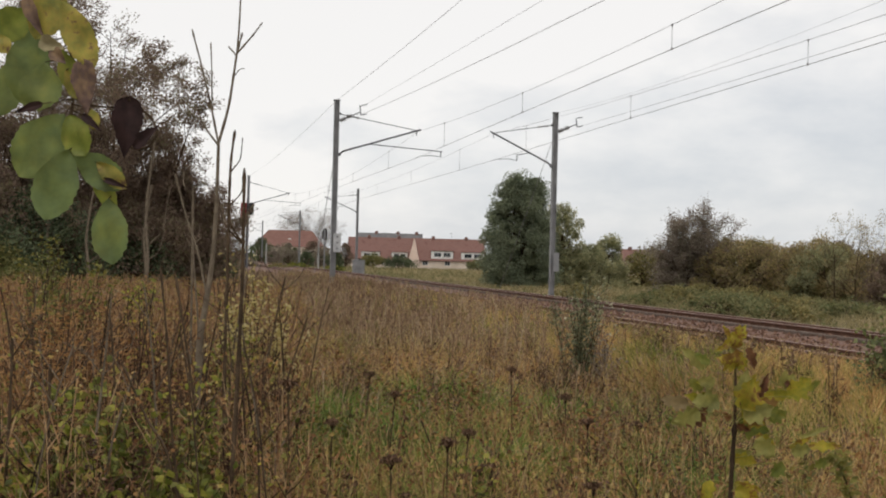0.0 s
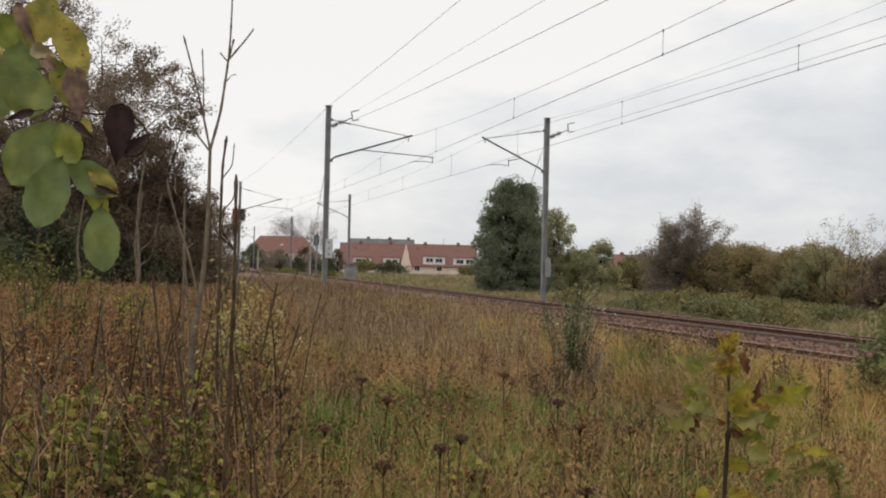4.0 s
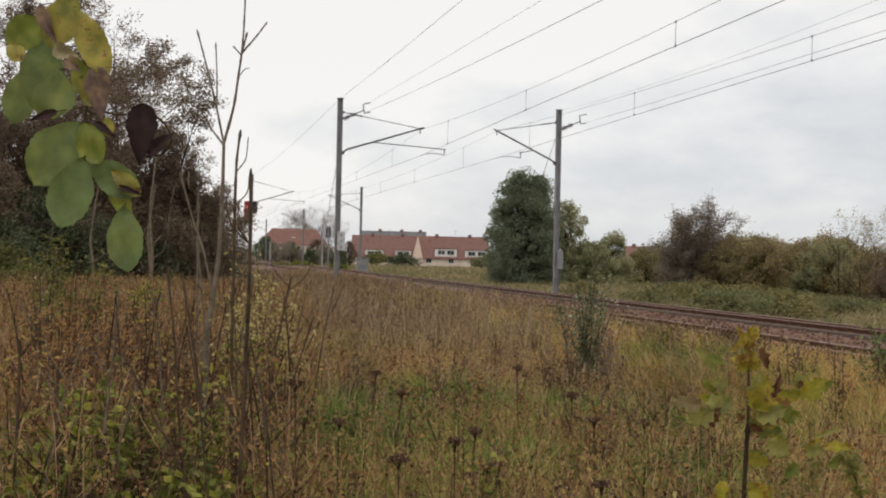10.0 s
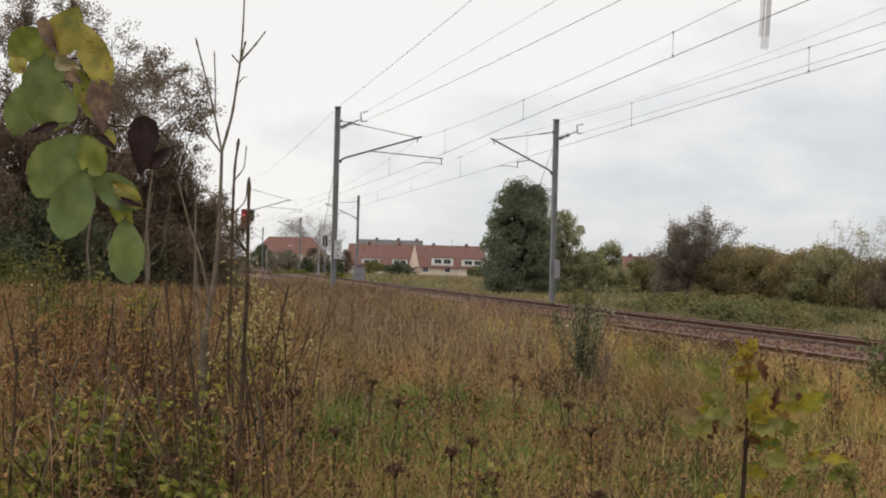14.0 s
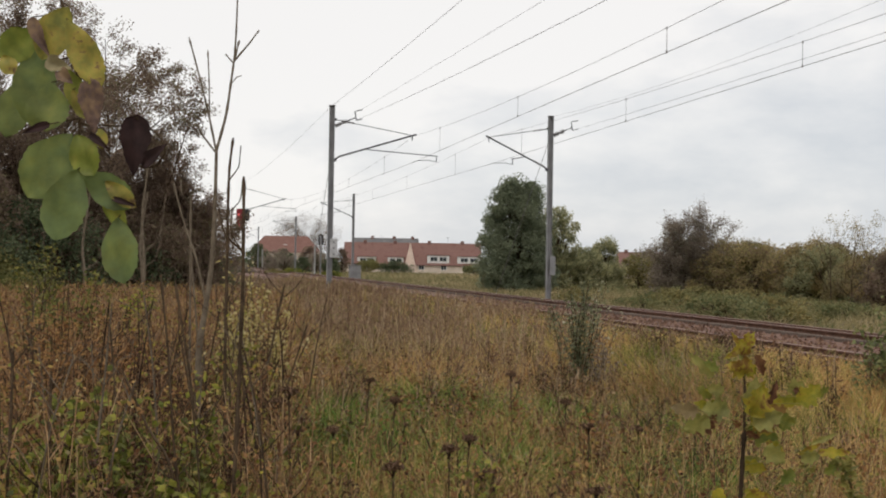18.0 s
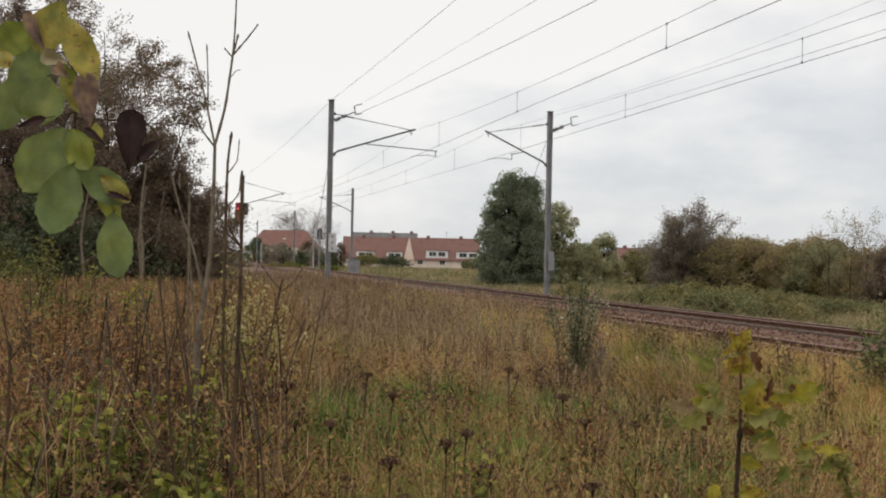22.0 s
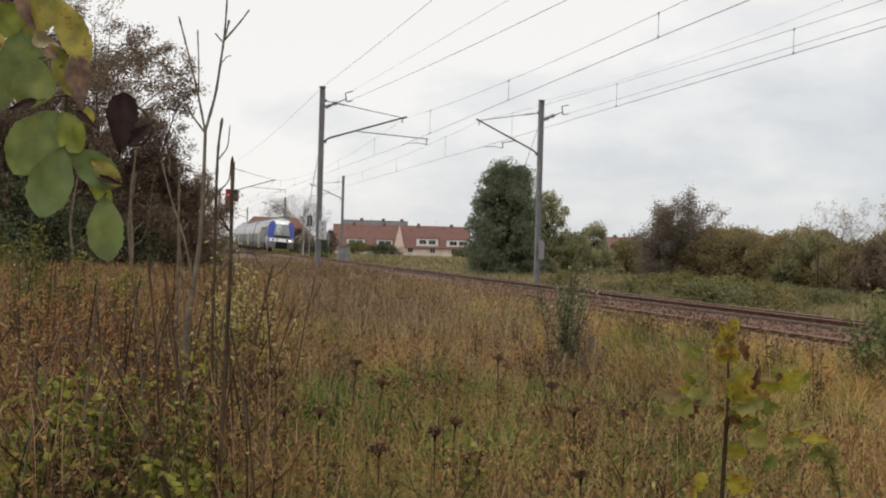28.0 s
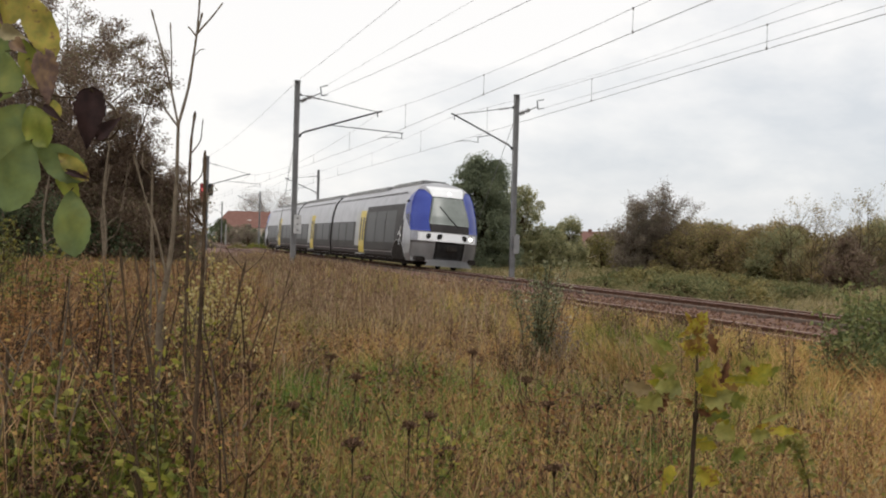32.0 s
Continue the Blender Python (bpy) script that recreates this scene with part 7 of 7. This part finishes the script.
def build_near_leaves():
    """The leafy twig that hangs before the eye and the yellow sapling, both stirring in the wind."""
    rng = np.random.default_rng(77)
    ob = empty("hanging_twig", pose(-0.444, 1.3, 1.452))
    shoot(ob, [(-0.06, 0.02, 0.22), (-0.01, 0.018, 0.103), (0.002, 0.018, 0.026), (0.018, 0.018, -0.012), (0.013, 0.016, -0.064), (0.021, 0.012, -0.105), (0.045, 0.012, -0.127), (0.065, 0.006, -0.16)], 0.002, 0.0011, M_TWIG, "twig", 6)
    shoot(ob, [(0.032, 0, -0.052), (0.05, 0, -0.056), (0.069, 0, -0.056), (0.083, 0, -0.046)], 0.0011, 0.0009, M_BARK, "petiole", 5, False)
    shoot(ob, [(0.083, 0, -0.046), (0.094, 0.004, -0.055), (0.109, 0.004, -0.066), (0.118, 0, -0.085), (0.107, 0, -0.101), (0.092, 0, -0.103), (0.083, 0, -0.1)], 0.0016, 0.0012, M_BARK, "curled_stalk", 5, False)
    mats = (F_BIGGREEN, F_BIGYELLOW, F_BIGBROWN, F_BIGDARK, F_BIGPALE, F_BIGLIME)
    names = ("green leaf with toothed edge", "yellowing green leaf", "withered brown leaf", "dried dark brown curled leaf", "pale yellow curled leaf", "yellow-green leaf")
    # each leaf: foot x, z, tip x, z, width, kind, depth
    leaves = [(-0.037, 0.044, -0.040, -0.055, 0.046, 0, 0.022), (-0.018, -0.005, -0.020, -0.062, 0.047, 0, 0.012), (-0.034, 0.054, -0.079, 0.025,
        0.037, 5, 0.020), (0.003, 0.081, -0.025, 0.019, 0.040, 1, 0.006), (-0.037, 0.067, -0.016, 0.022, 0.015, 2, 0.000), (0.003, 0.065, 0.043,
        -0.013, 0.033, 1, 0.004), (0.031, -0.002, 0.038, -0.066, 0.026, 2, -0.002), (-0.018, 0.016, 0.012, 0.007, 0.017, 4, -0.006), (-0.002, 0.005,
        0.015, -0.010, 0.015, 2, -0.010), (0.002, 0.010, 0.024, -0.042, 0.023, 5, 0.008), (0.010, -0.015, 0.026, -0.048, 0.015, 1, 0.002), (0.041,
        -0.059, 0.048, -0.082, 0.015, 1, 0.000), (0.032, -0.066, 0.055, -0.083, 0.008, 3, -0.004), (0.084, -0.043, 0.082, -0.113, 0.032, 3, 0.000),
        (0.090, -0.102, 0.118, -0.076, 0.015, 3, 0.000), (0.009, -0.064, -0.039, -0.138, 0.056, 0, 0.006), (0.016, -0.066, 0.036, -0.113, 0.035, 5,
        0.000), (0.020, -0.106, -0.004, -0.186, 0.047, 0, -0.008), (0.021, -0.110, 0.082, -0.147, 0.035, 0, 0.004), (0.049, -0.119, 0.085, -0.148,
        0.019, 1, -0.001), (0.058, -0.138, 0.087, -0.147, 0.006, 3, -0.006), (0.043, -0.125, 0.070, -0.173, 0.022, 5, 0.010), (0.065, -0.160, 0.072,
        -0.234, 0.040, 0, -0.004), (-0.073, 0.025, -0.057, 0.003, 0.019, 1, 0.010), (-0.014, -0.054, -0.043, -0.065, 0.009, 3, 0.000), (-0.052, 0.005,
        -0.075, -0.066, 0.038, 0, 0.030)]
    for x0, z0, x1, z1, w, m, y in leaves:
        flat = m in (0, 1, 5)
        big_leaf(ob, (x0, y, z0), (x1, y - 0.008, z1), w * 1.06, mats[m], rng, curl=0.10 if flat else 0.25, fold=0.14 if flat else 0.5, label=names[m], jag=0.05 if flat else 0.05, lobes=0.03 if flat else 0.05, turn=0.25, blunt=0.12 if flat else -0.2, wide_at=1.3 if flat else 0.7)
        tx = float(np.interp(z0, (-0.16, -0.127, -0.105, -0.064, -0.012, 0.026, 0.103), (0.065, 0.045, 0.021, 0.013, 0.018, 0.002, -0.01)))
        if abs(tx - x0) < 0.06:
            shoot(ob, [(tx, 0.014, z0 + 0.008), (x0, y, z0)], 0.0009, 0.0007, M_TWIG, "petiole", 5, False)
    tagged(ob, "hanging twig with green, yellow and withered leaves", "twig")
    tree = empty("young_tree", pose(-1.05, 1.45, -0.48))
    shoot(tree, [(0, 0, 0), (0.03, 0, 0.9), (-0.02, 0.02, 1.7), (0.05, 0, 2.6)], 0.022, 0.009, M_BARK, "trunk", 8, False)
    shoot(tree, [(0.0, 0.0, 1.75), (0.2, -0.04, 2.1), (0.42, -0.1, 2.22), (0.545, -0.13, 2.155)], 0.009, 0.0035, M_BARK, "branch", 7)
    shoot(tree, [(0.0, 0.0, 1.8), (0.35, -0.5, 2.12), (0.8, -0.9, 2.16), (1.127, -1.1, 2.0)], 0.009, 0.003, M_BARK, "branch", 7)
    tagged(tree, "young tree whose branch carries the hanging twig", "tree")
    # a frayed dry stalk that swings from the overhanging branch, close to the eye
    stalk = empty("dangling_stalk", pose(0.077, 0.35, 1.3121))
    shoot(stalk, [(0.001, 0, 0.21), (0.002, 0, 0.1), (0.0015, 0, 0.03), (0.0, 0, 0.0)], 0.0017, 0.0012, M_FRAYED, "stalk", 7, False)
    for dx, top in ((-0.0012, 0.055), (0.0012, 0.07)):
        shoot(stalk, [(0.0015, 0.0, top), (0.001 + dx, 0.001, top * 0.5), (dx * 0.8, 0.001, 0.004)], 0.0011, 0.0007, M_FRAYED, "fibre", 5, False)
    tagged(stalk, "thin frayed dry stalk hanging from a branch", "stalk")
    b = empty("yellow_sapling", pose(0.499, 1.95, -0.48))
    shoot(b, [(0.004, 0, 0), (-0.012, 0, 0.6), (-0.006, 0, 1.15), (0.001, 0, 1.379), (0.004, 0, 1.447)], 0.0052, 0.0034, M_DARKBARK, "stem", 7)
    shoot(b, [(0.004, 0, 1.44), (0.004, 0, 1.514), (0.002, 0, 1.552), (0.002, 0, 1.592)], 0.0026, 0.0013, M_TWIG, "leader", 6)
    mats = (F_SAPYELLOW, F_SAPBROWN, F_SAPGREEN, F_SAPOLIVE, F_SAPTAN)
    names = ("yellow leaf", "withered brown leaf", "green leaf", "olive-yellow leaf", "pale tan leaf")
    # each leaf: foot x, z, tip x, z, width, kind
    leaves = [(0.000, 1.590, 0.003, 1.615, 0.014, 0), (0.003, 1.589, 0.028, 1.601, 0.015, 0), (-0.002, 1.588, -0.025, 1.581, 0.014, 0), (0.001, 1.577,
        -0.011, 1.602, 0.015, 0), (0.001, 1.542, -0.023, 1.564, 0.023, 0), (0.002, 1.545, -0.000, 1.574, 0.021, 0), (0.006, 1.543, 0.024, 1.553,
        0.017, 0), (0.022, 1.576, 0.035, 1.541, 0.012, 1), (0.009, 1.474, 0.027, 1.527, 0.035, 0), (0.011, 1.474, 0.009, 1.506, 0.012, 1), (0.039,
        1.494, 0.053, 1.535, 0.010, 1), (0.019, 1.520, 0.047, 1.503, 0.025, 0), (0.049, 1.484, 0.099, 1.502, 0.021, 0), (0.093, 1.496, 0.127, 1.528,
        0.027, 0), (0.096, 1.505, 0.109, 1.530, 0.021, 3), (0.121, 1.507, 0.148, 1.522, 0.011, 2), (0.094, 1.517, 0.108, 1.506, 0.010, 1), (0.012,
        1.460, 0.061, 1.482, 0.027, 3), (0.054, 1.472, 0.087, 1.462, 0.016, 2), (0.069, 1.451, 0.096, 1.468, 0.016, 2), (0.035, 1.456, 0.063, 1.468,
        0.013, 1), (0.012, 1.446, 0.067, 1.433, 0.029, 2), (0.006, 1.446, 0.030, 1.435, 0.009, 1), (0.014, 1.462, 0.049, 1.449, 0.021, 0), (0.031,
        1.424, 0.064, 1.398, 0.024, 3), (0.009, 1.385, 0.050, 1.378, 0.018, 0), (0.099, 1.400, 0.131, 1.412, 0.016, 3), (0.123, 1.415, 0.177, 1.418,
        0.012, 0), (0.170, 1.384, 0.148, 1.373, 0.014, 2), (0.084, 1.383, 0.061, 1.363, 0.018, 2), (0.005, 1.337, 0.045, 1.322, 0.021, 0), (-0.040,
        1.352, -0.042, 1.319, 0.014, 0), (-0.049, 1.502, -0.075, 1.518, 0.016, 2), (-0.034, 1.512, -0.062, 1.521, 0.018, 3), (-0.055, 1.539, -0.093,
        1.576, 0.014, 3), (-0.047, 1.550, -0.073, 1.566, 0.012, 2), (-0.077, 1.477, -0.124, 1.487, 0.018, 4), (-0.043, 1.459, -0.080, 1.438, 0.018,
        1), (-0.045, 1.464, -0.061, 1.472, 0.010, 1), (-0.024, 1.483, -0.071, 1.484, 0.027, 3), (-0.062, 1.468, -0.104, 1.452, 0.025, 3), (-0.004,
        1.455, -0.018, 1.465, 0.009, 1)]
    for x0, z0, x1, z1, w, m in leaves:
        y = rng.uniform(-0.03, 0.03)
        big_leaf(b, (x0, y, z0), (x1, y - 0.008, z1), w * 1.3, mats[m], rng, 0.3, 0.25 if m != 1 else 0.8, names[m], 0.09, 0.28, 0.3)
        if m in (0, 3):
            ex, ez = rng.normal(size=2) * 0.012
            big_leaf(b, (x0 + ex * 0.4, y + 0.02, z0 + ez * 0.4), (x1 + ex, y + rng.uniform(0.0, 0.03), z1 + ez), w * 0.7, mats[0 if rng.uniform() < 0.5 else 3], rng, 0.4, 0.4, "", 0.08, 0.25)
        zs = min(z0 - 0.012, 1.59)
        xs = float(np.interp(zs, (1.303, 1.379, 1.447, 1.514, 1.552, 1.592), (-0.003, 0.001, 0.004, 0.004, 0.002, 0.002)))
        shoot(b, [(xs, 0, zs), ((x0 + xs) * 0.5, y * 0.5, (zs + z0) * 0.5 + 0.004), (x0, y, z0)], 0.0007, 0.0006, F_SAPOLIVE, "petiole", 5, False)
    tagged(b, "young sapling with yellow autumn leaves", "sapling")
    return ob, b, stalk


# ---------------- stones and sleepers ----------------
def build_ballast():
    rng = np.random.default_rng(9)
    n = 16000
    s, lat = rng.uniform(9, 46, n), rng.uniform(-4.6, 2.2, n)
    x, y, _ = on_line(s, lat)
    z = np.interp(lat, [a for a, _ in BED], [b for _, b in BED])
    o = np.array([(1, 0, 0), (-1, 0, 0), (0, 1, 0), (0, -1, 0), (0, 0, 1), (0, 0, -1)], float)
    r = rng.uniform(0.018, 0.045, (n, 1, 1)) * rng.uniform(0.6, 1.3, (n, 1, 3))
    q = rng.uniform(0, 6.3, n)
    R = np.zeros((n, 3, 3))
    R[:, 0, 0], R[:, 0, 1], R[:, 1, 0], R[:, 1, 1], R[:, 2, 2] = np.cos(q), -np.sin(q), np.sin(q), np.cos(q), 1
    V = np.einsum("nij,nkj->nki", R, o[None] * r + rng.normal(size=(n, 6, 3)) * 0.006) + np.stack([x, y, z + 0.005], 1)[:, None]
    f = np.array([(0, 2, 4), (2, 1, 4), (1, 3, 4), (3, 0, 4), (2, 0, 5), (1, 2, 5), (3, 1, 5), (0, 3, 5)])
    st = mesh_ob("ballast_stones", V, ((np.arange(n) * 6)[:, None, None] + f[None]).reshape(-1, 3), F_STONE)
    tagged(st, "loose reddish-brown ballast stones", "stones", kind="stuff")
    bed = bpy.data.objects["ballast_bed"]
    me = None
    for c in (-GAP, GAP):
        for k in range(100):
            s = 9 + 0.6 * k
            if me is None:
                bm = bmesh.new()
                bmesh.ops.create_cube(bm, size=1)
                for v in bm.verts:
                    v.co = Vector((v.co.x * 2.5, v.co.y * 0.26, v.co.z * 0.2))
                bmesh.ops.bevel(bm, geom=bm.edges[:], offset=0.015, segments=1, affect="EDGES")
                me = bpy.data.meshes.new("sleeper")
                bm.to_mesh(me)
                bm.free()
                me.materials.append(M_SLEEPER)
            o = new("sleeper", me)
            o.parent = bed
            o.matrix_basis = line_pose(s, c, -0.195 + HALF * math.sin(CANT)) @ pose(0, 0, 0, 0, math.degrees(CANT), 0)


def motions():
    for ob, off, ln in CARS:
        walk(ob, train_rows(off, ln))
    sway = [
    (0, 0.0000, 0.0000), (0.5, -0.0028, -0.0011), (1, -0.0023, -0.0016), (1.5, -0.0012, 0.0003), (2, -0.0020, 0.0022),
    (2.5, 0.0010, 0.0036), (3, -0.0058, -0.0016), (3.5, -0.0004, 0.0003), (5.5, -0.0019, -0.0003), (6, -0.0040, 0.0003),
    (6.5, -0.0005, -0.0005), (7, -0.0026, -0.0041), (7.5, -0.0038, -0.0041), (8, -0.0042, -0.0041), (8.5, -0.0044, -0.0028),
    (9, -0.0041, -0.0035), (9.5, -0.0020, -0.0032), (10, -0.0013, -0.0026), (10.5, -0.0009, -0.0021), (11, -0.0012, -0.0031),
    (11.5, -0.0021, -0.0046), (12, 0.0009, -0.0051), (12.5, 0.0005, -0.0031), (13, -0.0013, -0.0045), (13.5, -0.0001, -0.0028),
    (14, -0.0019, -0.0052), (14.5, 0.0013, -0.0004), (16.5, -0.0007, -0.0048), (17, -0.0011, -0.0044), (17.5, 0.0001, -0.0026),
    (18, -0.0042, -0.0047), (18.5, 0.0026, 0.0004), (19, -0.0026, -0.0061), (19.5, -0.0049, -0.0078), (20, -0.0042, -0.0058),
    (20.5, 0.0001, -0.0047), (21, -0.0020, -0.0054), (21.5, -0.0054, -0.0073), (22, -0.0046, -0.0047), (22.5, -0.0035, -0.0046),
    (23, -0.0042, -0.0044), (23.5, -0.0037, -0.0042), (24, -0.0036, -0.0026), (24.5, -0.0044, -0.0040), (25, -0.0029, -0.0046),
    (25.5, -0.0048, -0.0045), (27.5, -0.0026, -0.0022), (28, -0.0026, -0.0043), (28.5, -0.0012, -0.0028), (29, -0.0030, -0.0050),
    (29.5, -0.0002, -0.0031), (30, -0.0028, -0.0046), (30.5, -0.0030, -0.0038), (31, -0.0015, -0.0041), (31.5, 0.0005, -0.0062),
    (32, -0.0003, -0.0050)]
    walk(TWIG, [(t, pose(-0.444 + x, 1.3, 1.452 + z, 0, x * 150, 0)) for t, x, z in sway])
    sway = [
    (0, 0.0000, 0.0000), (1, 0.0007, 0.0010), (2, 0.0007, -0.0018), (3, 0.0017, -0.0006), (5.5, 0.0009, 0.0002),
    (6.5, 0.0019, 0.0014), (7.5, 0.0010, 0.0026), (8.5, 0.0030, 0.0023), (9.5, 0.0016, 0.0019), (10.5, 0.0008, 0.0017),
    (11.5, 0.0004, 0.0023), (12.5, -0.0006, 0.0028), (13.5, 0.0004, 0.0020), (14.5, -0.0013, 0.0027), (17, -0.0008, 0.0026),
    (18, 0.0019, 0.0014), (19, 0.0007, 0.0026), (20, 0.0014, 0.0039), (21, 0.0018, 0.0034), (22, 0.0028, 0.0036),
    (23, 0.0028, 0.0027), (24, 0.0016, 0.0019), (25, 0.0029, 0.0027), (27.5, 0.0021, 0.0025), (28.5, 0.0005, 0.0024),
    (29.5, 0.0017, 0.0018), (30.5, 0.0013, 0.0028), (31.5, 0.0014, 0.0042), (32, 0.0002, 0.0033)]
    swing = [
    (0.0, 0.0186, 0.0113), (3.5, 0.0208, 0.0146), (12.8, 0.0038, 0.0206), (13.2, 0.0042, 0.0130), (13.4, -0.0012, 0.0055), (13.6, 0.0069, 0.0134),
        (13.8, 0.0066, 0.0136), (14.0, 0.0000, 0.0000), (14.2, 0.0074, 0.0060), (14.5, 0.0058, 0.0199), (16.2, 0.0072, 0.0187), (16.5, 0.0098,
        0.0024), (16.7, 0.0036, 0.0030), (17.0, 0.0018, 0.0220), (19.8, 0.0087, 0.0225), (20.0, 0.0125, 0.0146), (20.3, 0.0053, 0.0080), (20.6,
        0.0050, 0.0085), (20.9, 0.0047, 0.0040), (21.2, 0.0027, 0.0027), (21.5, 0.0056, 0.0088), (22.0, 0.0051, 0.0202), (28.2, 0.0072, 0.0153),
        (28.5, 0.0092, 0.0036), (28.8, 0.0076, 0.0156), (29.3, -0.0022, 0.0153), (29.5, -0.0017, 0.0048), (29.8, -0.0007, 0.0147), (30.7, -0.0000,
        0.0133), (31.0, -0.0005, 0.0035), (31.3, 0.0003, 0.0134), (32.0, 0.0070, 0.0142)]
    walk(STALK, [(t, pose(0.077 + x, 0.35, 1.3121 + z)) for t, x, z in swing])
    walk(YOUNG, [(t, pose(0.499, 1.95, -0.48, 0, math.degrees(x / 1.5), 0)) for t, x, z in sway])


build_ground()
build_track()
build_masts()
build_lineside()
build_trees()
build_houses()
CARS = build_train()
build_shrubs()
build_saplings()
wild_shoots()
TWIG, YOUNG, STALK = build_near_leaves()
build_weeds()
build_weed_clumps()
build_meadow()
build_ballast()
motions()
